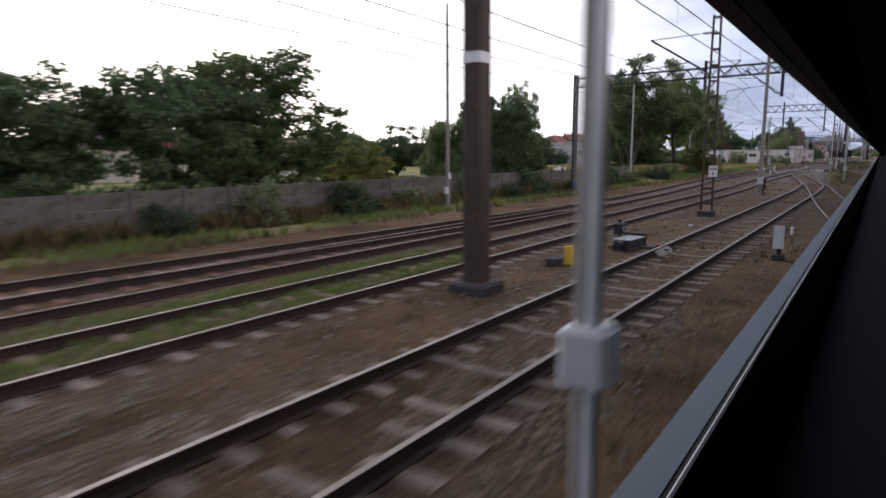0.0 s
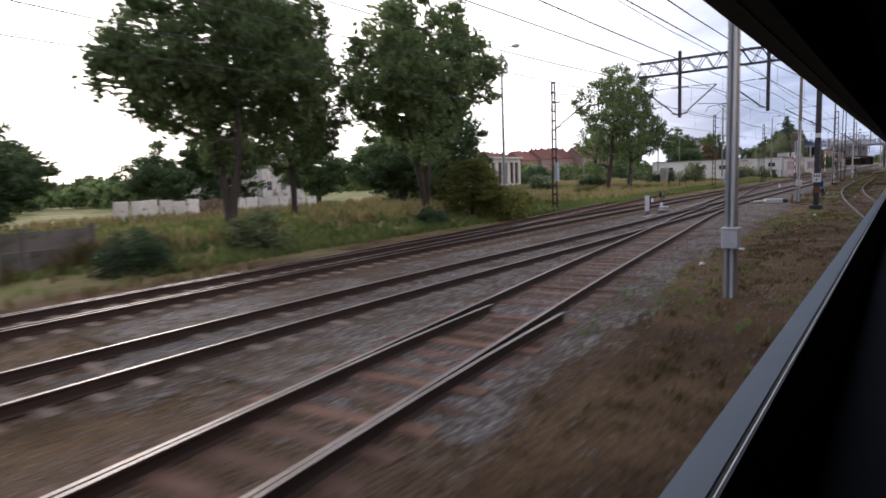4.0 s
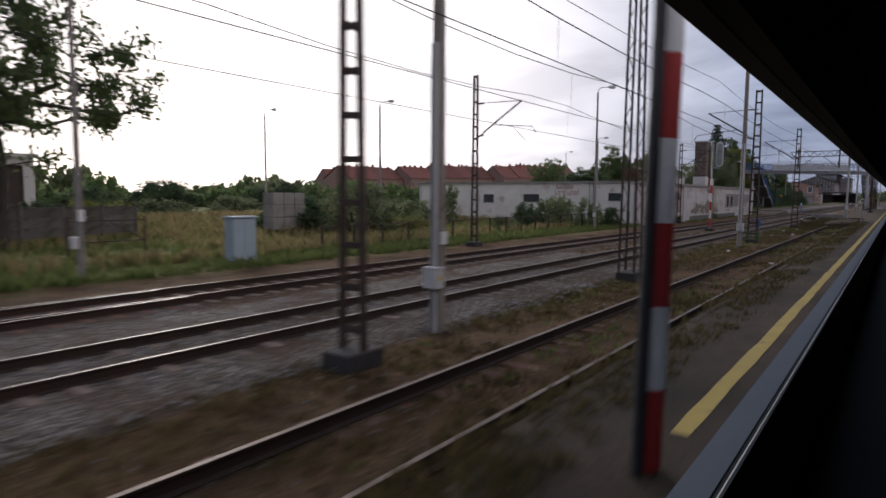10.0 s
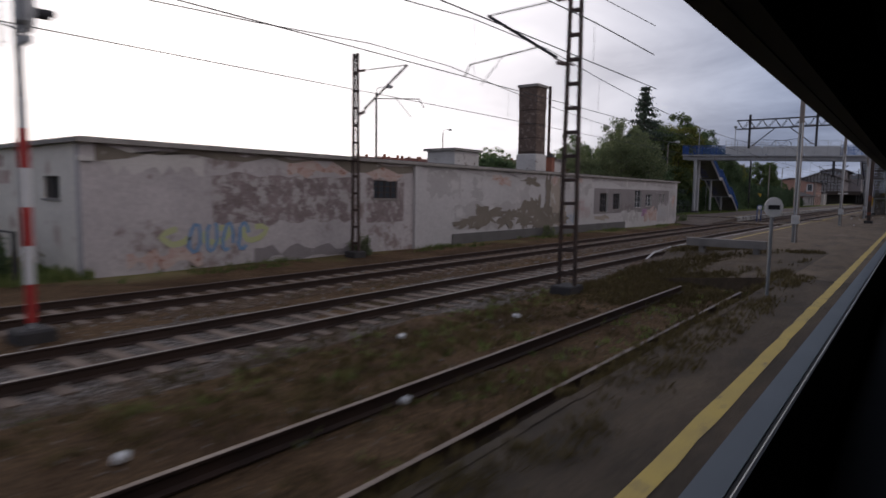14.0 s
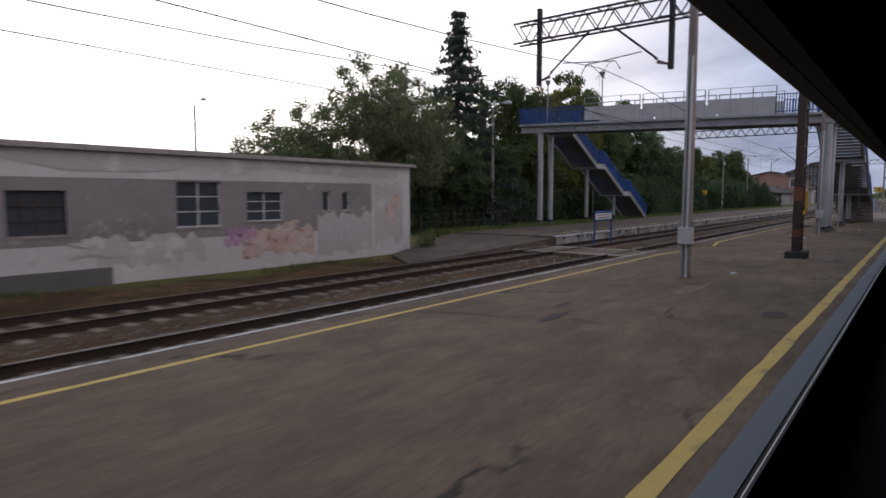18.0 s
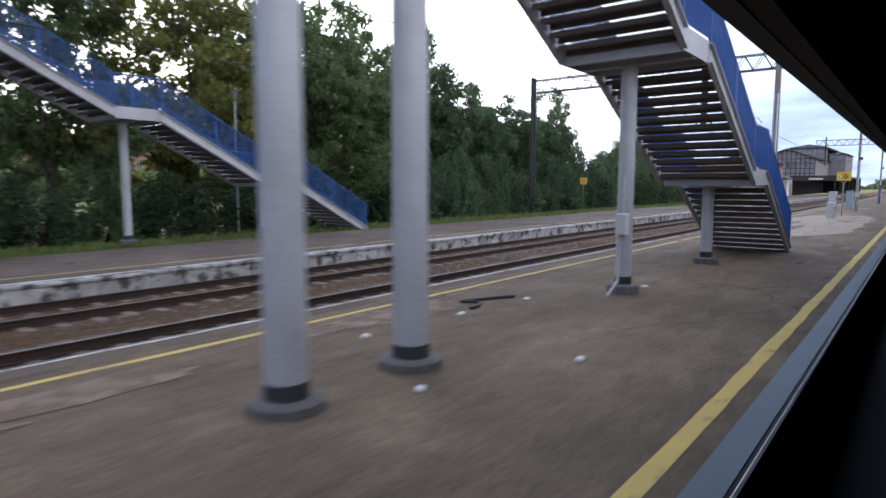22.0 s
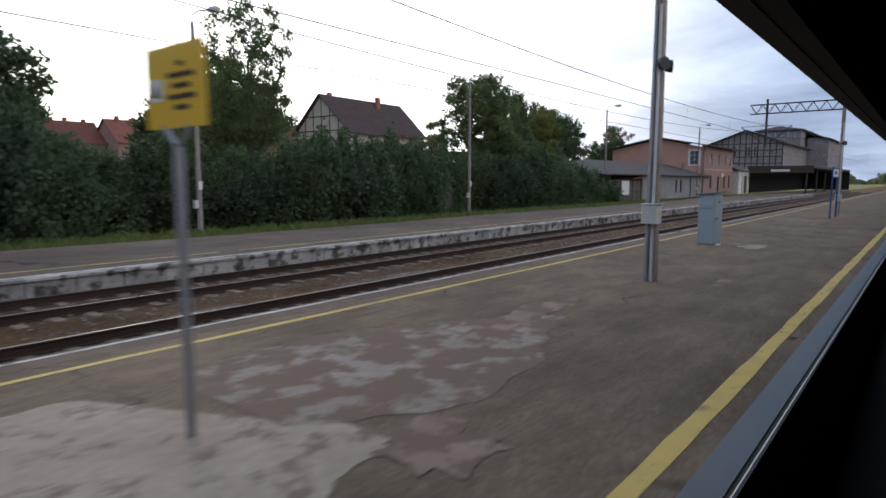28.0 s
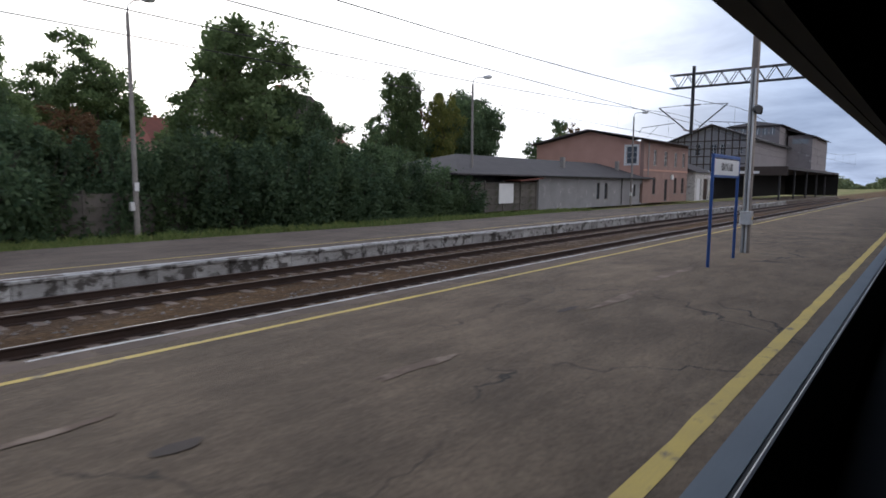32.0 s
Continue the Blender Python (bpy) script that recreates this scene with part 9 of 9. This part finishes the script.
for row in (
        # behind the grey fence
        ("dark", -16, 29, 7.0, 4.6), ("dark2", -6, 28, 6.4, 4.0), ("dark", 2.5, 27.5, 6.4, 3.6), ("dark", 8.5, 26.5, 7.0, 3.6), ("oak2", 13.0, 26.5, 8.2, 4.3), ("dark", 24, 44, 6.2, 4.0), ("oak2", 29, 25.6, 5.5, 2.2), ("oak", 57, 95, 15.8, 6.5), ("dark2", 31, 40, 5.6, 4.0), ("gold", 27, 33, 4.2, 3.0), ("dark2", 4.5, 42, 5.0, 3.0),
        ("dark", 33.9, 24.7, 7.8, 3.0), ("airy", 38.9, 24.6, 9.0, 2.0), ("dark", 42.0, 26.5, 5.4, 3.0), ("dark2", 37.0, 26.5, 5.0, 2.9), ("dark2", 46.5, 30, 5.2, 3.0), ("oak2", 55.5, 36, 7.0, 3.0), ("dark2", 55, 42, 5.4, 4.2), ("rust", 61, 44, 5.2, 3.4), ("oak", 69.3, 25.5, 13.6, 5.0), ("oak2", 76.2, 29.2, 12.6, 3.3), ("dark", 62, 40, 5.5, 3.6), 
        ("oak", 81.8, 23.8, 14.4, 5.1), ("dark2", 88.5, 31.5, 6.2, 3.6), ("dark2", 66.5, 49, 7.6, 4.6), ("dark", 91.8, 60.5, 8.0, 4.6), ("dark2", 85.5, 61, 7.2, 4.4), ("dark2", 103.5, 58, 7.6, 4.8), ("gold", 82.5, 20.6, 3.4, 2.2), ("dark2", 10, 48, 5.5, 5), ("dark", 0, 40, 5.5, 4.5), ("dark", 48, 55, 6, 5), ("dark2", 60, 56, 7, 5),
        # dark thicket before the meadow
        ("dark", 92.3, 31, 7.6, 4.0), ("dark2", 97.0, 33, 6.6, 3.6), ("dark", 101.5, 37, 4.6, 3.0), ("gold", 100.5, 31.0, 2.6, 1.6), ("dark", 113, 46, 3.8, 3.2), ("dark2", 122, 50, 5.2, 4.5), ("oak", 97.5, 40, 9.0, 3.8), ("poplar", 118, 95, 10, 1.6),
        # the two tall trees in the meadow
        ("airy", 135.4, 33.5, 16.6, 5.5), ("airy2", 141.7, 32.6, 16.4, 6.2),
        # behind the long shed
        ("dark", 270, 60, 9, 6), ("airy", 327, 100, 15.5, 7.0), ("dark2", 339, 106, 12.5, 6.0),
        # round the footbridge
        ("willow", 246.0, 26.8, 10.8, 4.0), ("willow", 250.2, 28.5, 11.2, 3.6), ("willow", 242.5, 31, 8.2, 3.4), ("dark2", 252, 27.5, 7.5, 3.8), ("dark", 259.5, 30, 6.8, 4.2), ("oak2", 267, 30.5, 12.6, 4.2), ("gold", 272.5, 28.8, 12.6, 4.4), ("oak", 279.5, 30.0, 15.2, 5.0),
        ("oak", 286.5, 31, 14.2, 4.8), ("oak2", 281.5, 27.8, 9.0, 3.6), ("dark2", 291.5, 30, 13.6, 4.2), ("dark2", 296.5, 29, 10.2, 3.4), ("dark", 301.5, 30, 9.6, 3.8), ("rust", 306, 62, 11, 5), ("dark2", 305, 31, 7.6, 3.4),
        # behind the hedge
        ("dark", 311.5, 31, 9.2, 3.6), ("oak2", 344.5, 70, 16.8, 5.4), ("airy2", 332.6, 41.0, 15.6, 4.5), ("oak2", 348.6, 30.9, 11.0, 4.3), ("dark", 350.5, 29.5, 7.6, 2.6), ("dark2", 354.3, 27.8, 5.9, 3.2), ("oak", 362.7, 88.9, 21.5, 8.6), ("dark", 404.0, 56.4, 15.9, 5.0), ("dark2", 383.5, 52, 11.5, 4.0), ("rust", 339.3, 30, 5.6, 2.4), ("dark", 336.2, 29.8, 5.2, 2.6), ("gold", 383.0, 44, 12.2, 2.8), ("oak2", 379.0, 46.7, 14.2, 3.4), ("dark", 392.0, 47, 12.4, 4.2),
        ("dark2", 386, 44, 11.6, 4.2), ("rust", 388, 52, 12.0, 3.6), ("dark2", 424, 52, 13, 5), ("rust", 436, 56, 14, 5), ("dark", 412, 66, 12, 5), ("dark", 340, 62, 12, 6), ("dark2", 309, 33, 7.5, 3.4)):
    plant(*row)
# hedge along the far platform
HR = random.Random(8)
for i in range(46):
    x = 284.5 + i * 1.72
    hgt = (3.75 + 0.4 * math.sin(i * 0.55) + 0.3 * math.sin(i * 1.37) + HR.uniform(-0.5, 0.5)) * (1.0 if i < 40 else 0.85)
    plant(("bush", "bush2", "bush", "bush", "bush2", "bush")[HR.randrange(6)], x, 25.5 + HR.uniform(-0.4, 0.3) + 2.9 * float(smoothstep(334, 337, x) * smoothstep(345, 342, x) + 0.75 * smoothstep(314, 316, x) * smoothstep(322.5, 320.5, x)), hgt, 1.9 + HR.uniform(-0.3, 0.6), HR.uniform(0, 6.28), group="hedge shrubs")
    if i % 2 == 0:
        plant(("bush2", "bush")[HR.randrange(2)], x + 0.8, 27.6, hgt + 0.7 + HR.uniform(-0.3, 0.4), 2.0, HR.uniform(0, 6.28), group="hedge shrubs")
for i in range(16):
    plant(("bush2", "bush")[i % 2], 241.5 + i * 2.6, 26.4 + HR.uniform(-0.3, 0.6), 3.0 + HR.uniform(-0.5, 1.0), 1.9, HR.uniform(0, 6.28), group="platform shrubs")
# scrub along the rail fence and in the meadow
for x, y, h, w, k in ((160.2, 28.4, 3.2, 2.6, "weed"), (163, 29.5, 2.3, 2.3, "weed"), (181.0, 25.0, 2.2, 2.0, "weed"), (173.5, 25.2, 1.0, 1.2, "weed"), (177.7, 25.4, 1.9, 1.5, "bush"), (179.7, 23.4, 2.3, 1.8, "weed"), (181.6, 21.6, 2.3, 1.4, "weed"), (183.2, 25.2, 2.5, 1.8, "weed"), (183.4, 20.3, 1.6, 1.0, "bush2"),
                        (166, 30, 1.1, 2.4, "bush3"), (160, 34, 2.2, 3.0, "bush"), (176.3, 33, 3.4, 1.6, "weed"), (178.5, 38, 1.9, 3.0, "weed"), (150, 42, 1.8, 2.4, "bush3"), (145, 40, 1.8, 2.4, "bush"), (128, 40, 1.4, 2.2, "bush"), (120, 30, 1.0, 1.6, "bush3"), (196.2, 18.1, 0.8, 0.6, "weed"), (212.5, 18.2, 0.7, 0.5, "weed"), (240.6, 18.4, 0.9, 0.7, "weed"),
                        (-2, 21.9, 1.5, 1.5, "weed"), (5, 21.8, 1.2, 1.2, "bush"), (9.5, 22.0, 1.9, 1.5, "weed"), (15, 22.0, 1.6, 1.6, "bush2"), (20, 21.9, 1.2, 1.3, "weed"), (26.5, 22.0, 1.9, 1.4, "weed"), (35.5, 21.9, 1.6, 1.6, "bush2"), (52, 21.9, 1.7, 1.5, "bush2"), (83.5, 19.2, 1.8, 1.6, "bush3"), (78.0, 20.2, 0.9, 1.1, "bush"), (88.5, 21.5, 1.3, 1.4, "bush3"), (30.5, 21.2, 1.0, 1.0, "bush"), (41, 20.6, 1.3, 1.1, "bush3"), (46, 21.0, 1.2, 1.2, "bush"), (55, 20.6, 1.4, 1.2, "weed"), (62, 20.0, 1.3, 1.3, "bush"), (67, 20.2, 1.5, 1.6, "weed"),
                        (354, 24.6, 1.0, 0.9, "bush"), (359.5, 24.9, 1.1, 0.8, "bush2"), (350.5, 24.2, 1.7, 1.3, "bush"), (183, 46, 1.9, 3.4, "weed"), (125, 62, 3.4, 3.6, "bush"), (133, 70, 1.7, 4.0, "weed"), (141, 62, 1.5, 3.6, "weed"), (151, 68, 1.8, 4.2, "weed"), (164, 60, 1.5, 3.6, "weed"), (177, 66, 1.8, 4.2, "weed"), (186, 60, 1.5, 3.6, "weed"), (197, 68, 1.8, 4.2, "weed"), (158, 62, 2.6, 3.2, "bush2"), (170, 70, 3.4, 4.4, "bush2"), (190, 75, 3.6, 4.6, "bush"), (210, 60, 3.4, 4.6, "bush2"), (224, 50, 3.0, 3.6, "bush")):
    plant(k, x, y, h, w, group="scrub")
for k, ob in PROTO.items():
    if k not in USED:
        raise ValueError("unused " + k)

# far woods on the skyline; a paler leaf colour here stands in for haze
rg = np.random.default_rng(77)
pts = []
for i in range(260):
    a = i / 260
    x = -260 + 1050 * a + rg.uniform(-3, 3)
    y = 240 + 40 * math.sin(i * 0.31) + rg.uniform(-12, 12)
    hh = 7 + 3.5 * math.sin(i * 0.23) + rg.uniform(-1.5, 2.5)
    m = 230
    d = rg.normal(size=(m, 3))
    d /= np.linalg.norm(d, axis=1)[:, None]
    d[:, 2] = np.abs(d[:, 2])
    if i % 3 == 0:
        pts.append(np.array([820 + rg.uniform(-30, 30), -160 + 400 * a, 0]) + d * [5, 5.5, hh] * rg.uniform(0.6, 1.0, m)[:, None])
    pts.append(np.array([x, y, 0]) + d * [5.5, 4, hh] * rg.uniform(0.6, 1.0, m)[:, None])
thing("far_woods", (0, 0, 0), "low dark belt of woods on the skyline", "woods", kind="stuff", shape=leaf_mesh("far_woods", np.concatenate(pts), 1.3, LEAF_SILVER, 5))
pts = []
for i in range(430):
    x = -120 + i * 1.75 + rg.uniform(-2, 2)
    y = 108 + 14 * math.sin(i * 0.7) + rg.uniform(-6, 6)
    hh = 4.0 + 0.9 * math.sin(i * 0.13) + rg.uniform(-1.2, 1.4)
    m = 250
    d = rg.normal(size=(m, 3))
    d /= np.linalg.norm(d, axis=1)[:, None]
    d[:, 2] = np.abs(d[:, 2])
    pts.append(np.array([x, y, 0.3]) + d * [3.6, 2.6, hh] * rg.uniform(0.6, 1.0, m)[:, None])
thing("garden_trees", (0, 0, 0), "low garden trees and bushes before the far houses", "bushes", kind="stuff", shape=leaf_mesh("garden_trees", np.concatenate(pts), 0.7, LEAF, 6))


# ---- grass, weeds, loose stones ----
def tufts(name, places, h, material, seed, label, blades=8, w=0.012):
    rg = np.random.default_rng(seed)
    n = len(places)
    base = np.repeat(places, blades, 0) + np.concatenate([rg.normal(size=(n * blades, 2)) * 0.07, np.zeros((n * blades, 1))], 1)
    a = rg.uniform(0, 6.28, n * blades)
    hh = np.repeat(h * rg.uniform(0.5, 1.3, n), blades) * rg.uniform(0.6, 1.1, n * blades)
    side = np.stack([np.cos(a), np.sin(a), 0 * a], 1) * (w * (1 + hh * 2))[:, None]
    lean = np.stack([np.cos(a * 3.1), np.sin(a * 3.1), 0 * a], 1) * (hh * rg.uniform(0.1, 0.7, n * blades))[:, None]
    tip = base + lean + np.stack([0 * a, 0 * a, hh], 1)
    mid = base + lean * 0.35 + np.stack([0 * a, 0 * a, hh * 0.6], 1)
    v = np.stack([base - side, base + side, mid + side * 0.7, tip, mid - side * 0.7], 1).reshape(-1, 3)
    m = n * blades
    me = bpy.data.meshes.new(name)
    me.vertices.add(5 * m)
    me.vertices.foreach_set("co", v.astype(np.float32).ravel())
    me.loops.add(5 * m)
    me.loops.foreach_set("vertex_index", np.arange(5 * m, dtype=np.int32))
    me.polygons.add(m)
    me.polygons.foreach_set("loop_start", np.arange(0, 5 * m, 5, dtype=np.int32))
    me.polygons.foreach_set("loop_total", np.full(m, 5, dtype=np.int32))
    me.materials.append(material)
    me.update()
    me.validate()
    thing(name, (0, 0, 0), label, "grass", kind="stuff", shape=me)


def scatter(n, x0, x1, y0, y1, seed, z=None, power=1.0, keep=None):
    rg = np.random.default_rng(seed)
    x, y = rg.uniform(x0, x1, n), y0 + (y1 - y0) * rg.random(n) ** power
    if keep is not None:
        k = keep(x, y, rg)
        x, y = x[k], y[k]
    zz = ground_height(x, y) - 0.02 if z is None else np.full(len(x), z)
    return np.stack([x, y, zz], 1)


def clumpy(sx, sy, cut, seed=0.0):
    return lambda x, y, rg: (np.sin(x * sx + seed) + np.sin(y * sy + seed * 2) + np.sin(x * sx * 2.3 + y * sy * 1.7) * 0.8 + rg.normal(size=len(x)) * 0.5) > cut


tufts("meadow_grass", scatter(15000, 62, 186, 18.6, 50, 1, power=1.5), 0.34, GRASS, 2, "rough green meadow grass", 8, 0.016)
tufts("meadow_grass", scatter(9000, 62, 186, 18.5, 24.5, 57, keep=clumpy(0.21, 0.5, -0.6)), 0.3, GRASS, 58, "low green grass beside the siding", 8, 0.015)
tufts("dry_grass", scatter(15000, 62, 186, 21.5, 56, 3, power=1.3, keep=clumpy(0.17, 0.4, -0.1)), 0.6, GRASS_DRY, 4, "tall dry straw coloured grass", 8, 0.016)
tufts("verge_grass", scatter(4500, -30, 64, 17.2, 22.4, 5, keep=clumpy(0.5, 0.9, -0.3)), 0.3, GRASS, 6, "grass verge before the fence", 8, 0.014)
tufts("verge_grass", scatter(2500, -30, 64, 16.0, 22.4, 15, keep=clumpy(0.4, 0.8, 0.2, 1.0)), 0.35, WEED_DARK, 16, "dry grass verge before the fence", 8, 0.014)
tufts("fence_weeds", scatter(2600, -30, 64, 21.2, 22.5, 51, keep=clumpy(0.35, 0.7, 0.0, 2.5)), 0.75, WEED_DARK, 52, "tall weeds along the concrete fence", 9, 0.016)
bank = scatter(5200, 192.5, 205.5, 2.7, 7.7, 61, 0.0, keep=clumpy(0.6, 1.3, 0.1, 3.0))
bank_z = -0.2 + (ZP + 0.2) * smoothstep(196.0, 204.5, bank[:, 0])
bank[:, 2] = np.where(bank[:, 0] > 197.2, bank_z + (ZP - bank_z) * np.clip((0.75 * 7 - bank[:, 1]) / 2.7, 0, 1), -0.2) - 0.03
tufts("bank_weeds", bank, 0.15, WEED_DARK, 62, "dark weeds and moss on the bank past the bay rails", 8, 0.013)
tufts("platform_weeds", scatter(3000, 134, 197, 2.0, 2.9, 53, ZP - 0.06, keep=clumpy(0.6, 2.0, 0.0, 1.5)), 0.14, WEED_DARK, 54, "weeds over the crumbling platform edge", 8, 0.012)
tufts("hedge_grass", scatter(6500, 246, 374, 20.7, 23.4, 7, 0.2, 0.8), 0.28, GRASS, 8, "green grass strip under the hedge", 8, 0.013)
tufts("track_weeds", scatter(5200, 60, 200, 1.2, 8.2, 9, keep=clumpy(0.31, 1.9, 0.55)), 0.13, GRASS, 10, "low weeds between the tracks", 8, 0.012)
tufts("track_dry_weeds", scatter(11000, -12, 200, 1.2, 12.4, 11, keep=clumpy(0.43, 1.3, 0.5, 2.0)), 0.12, WEED_DARK, 12, "dry brown weeds between the tracks", 8, 0.011)
tufts("wall_weeds", scatter(1500, 186, 240, 17.3, 18.7, 13, keep=clumpy(0.6, 2.0, 0.2)), 0.2, GRASS, 14, "weeds along the shed wall", 7, 0.012)
tufts("corner_weeds", scatter(2600, 57, 96, 0.7, 5.2, 19, keep=lambda x, y, rg: (y < np.interp(x, [57, 63, 72, 84, 96], [2.4, 2.9, 3.9, 4.4, 2.4])) & clumpy(0.9, 1.7, 0.1, 4.0)(x, y, rg)), 0.11, WEED_DARK, 20, "dark brown green weeds beside the ballast", 8, 0.012)
tufts("rail_grass", scatter(1500, -9, 6, 8.0, 10.4, 41), 0.13, GRASS, 42, "green grass grown through the middle track", 8, 0.013)
tufts("rail_grass", scatter(2600, 58, 84, 5.4, 11.2, 43, keep=clumpy(0.8, 2.1, 0.7, 6.0)), 0.1, GRASS, 44, "green tufts between the points", 8, 0.012)
tufts("bay_green_weeds", scatter(7000, 96, 200, 3.2, 8.4, 37, keep=clumpy(0.7, 1.5, 0.0, 5.0)), 0.13, WEED_DARK, 38, "dark green weeds between the tracks", 8, 0.013)
tufts("bay_weeds", scatter(8000, 120, 204, 2.8, 7.4, 17, keep=clumpy(0.5, 1.1, 0.1, 3.0)), 0.13, WEED_DARK, 18, "brown weeds over the old bay track", 9, 0.012)


def stones(name, places, size, material, seed, label):
    """Many small angular stones in one mesh."""
    rg = np.random.default_rng(seed)
    n = len(places)
    octa = np.array([(1, 0, 0), (0, 1, 0), (-1, 0, 0), (0, -1, 0), (0, 0, 0.8), (0, 0, -0.8)], float)
    tri = np.array([(0, 1, 4), (1, 2, 4), (2, 3, 4), (3, 0, 4), (1, 0, 5), (2, 1, 5), (3, 2, 5), (0, 3, 5)])
    v = octa[None] * rg.uniform(0.55, 1.25, (n, 6, 1)) * (size * rg.uniform(0.5, 1.4, n))[:, None, None]
    a = rg.uniform(0, 6.28, n)
    c, s = np.cos(a)[:, None], np.sin(a)[:, None]
    v = np.stack([v[..., 0] * c - v[..., 1] * s, v[..., 0] * s + v[..., 1] * c, v[..., 2]], -1) + places[:, None]
    f = (tri[None] + 6 * np.arange(n)[:, None, None]).reshape(-1, 3)
    me = bpy.data.meshes.new(name)
    me.vertices.add(6 * n)
    me.vertices.foreach_set("co", v.astype(np.float32).ravel())
    me.loops.add(f.size)
    me.loops.foreach_set("vertex_index", f.astype(np.int32).ravel())
    me.polygons.add(len(f))
    me.polygons.foreach_set("loop_start", np.arange(0, f.size, 3, dtype=np.int32))
    me.polygons.foreach_set("loop_total", np.full(len(f), 3, dtype=np.int32))
    me.materials.append(material)
    me.update()
    me.validate()
    thing(name, (0, 0, 0), label, "stones", kind="stuff", shape=me)


stones("ballast_stones", scatter(16000, 56, 150, 4.6, 11.8, 21, -0.185, keep=lambda x, y, rg: np.abs(y - np.interp(x, [56, 75, 95, 150], [6.6, 8.0, 9.6, 9.6])) < 2.7), 0.045, STONE, 22, "loose grey ballast stones round the rails")
stones("ballast_stones", scatter(9000, 150, 345, 7.95, 15.2, 23, -0.185), 0.045, STONE, 24, "loose pale ballast stones between the rails")
stones("soil_stones", scatter(9000, -12, 200, 1.0, 8.2, 25, -0.19), 0.03, STONE, 26, "scattered small stones on the soil")
stones("soil_stones", scatter(4000, -12, 60, 5.5, 14.2, 27, -0.19), 0.04, STONE, 28, "scattered small stones on the soil")

# ---- pieces of the tracks and platforms, last ----
for base, xs, ys, sl, (n0, n1) in SLEEPER_JOBS:
    me = sleeper_mesh[sl.name]
    far = Shape()
    step = 0.62
    count = 0
    for x in np.arange(xs[0] + 0.3, xs[-1] - 0.2, step):
        y = float(np.interp(x, xs, ys))
        if any(abs(x - a) < 0.34 and abs(y - b) < 2.5 for a, b in LAID[-4000:] if abs(x - a) < 0.4):
            continue
        LAID.append((x, y))
        yaw = math.atan2(float(np.interp(x + 1, xs, ys) - np.interp(x - 1, xs, ys)), 2.0)
        if base.name == "track_own":
            continue
        if n0 <= x <= n1 and count < 290:
            count += 1
            old = base.name == "track_near" and x > 52
            part("sleeper", sleeper_mesh[SLEEPER_W.name] if old else me, sl, base, at=pose(x, y, (-0.165 if base.name != "track_bay" else -0.2 if x < 116 else -0.232) + 0.012 * math.sin(x * 3.7), 0, 0, math.degrees(yaw) + 0.6 * math.sin(x * 5.1)))
        else:
            c, s = math.cos(yaw), math.sin(yaw)
            vs = [(x + u * c - v * s, y + u * s + v * c, -0.165 + z) for z in (-0.1, 0.0) for u, v in ((-0.11, -1.25), (0.11, -1.25), (0.11, 1.25), (-0.11, 1.25))]
            far.add(vs, [(4, 5, 6, 7), (0, 1, 5, 4), (1, 2, 6, 5), (2, 3, 7, 6), (3, 0, 4, 7)])
    if far.v:
        tagged(part("sleepers", far, sl, base), kind="stuff")

PR = random.Random(3)
face = [Shape().box(0.008, 0.992, -0.06, 0.0, -0.02 + 0.01 * k, 0.53, bev=0.012).mesh("edge_block", SLAB_WHITE) for k in range(3)]
cope = Shape().box(0.006, 0.994, -0.1, 0.36, 0.0, 0.065, bev=0.012).mesh("coping_slab", SLAB_WHITE)
for i in range(170):
    x = 246.3 + i
    part("edge_block", face[i % 3], SLAB_WHITE, platform_2, at=pose(x, 14.62 + PR.uniform(-0.012, 0.012), -0.22, PR.uniform(-0.8, 0.8), 0, PR.uniform(-0.4, 0.4)))
    part("coping_slab", cope, SLAB_WHITE, platform_2, at=pose(x, 14.6 + PR.uniform(-0.015, 0.015), ZP - 0.062 + PR.uniform(-0.004, 0.004), PR.uniform(-0.5, 0.5), 0, PR.uniform(-0.4, 0.4)))
edge = Shape().box(0.006, 0.994, -0.42, 0.07, 0.0, 0.1, bev=0.012).mesh("edge_slab", SLAB)
for i in range(140):
    x = 206.2 + i
    if 241.5 < x < 246.0:
        continue
    part("edge_slab", edge, SLAB, platform_1, at=pose(x, 7.98 + PR.uniform(-0.012, 0.012), ZP - 0.098, PR.uniform(-0.3, 0.3), 0, PR.uniform(-0.3, 0.3)))
kerb = Shape().box(0.006, 0.994, -0.07, 0.07, 0.0, 0.3, bev=0.015).mesh("kerb", EARTH)
for i in range(60):
    x = 136 + i
    part("kerb", kerb, EARTH, platform_1, at=pose(x, 2.64 + PR.uniform(-0.02, 0.02), ZP - 0.29 + PR.uniform(-0.01, 0.01), PR.uniform(-2, 2), 0, PR.uniform(-1, 1)))
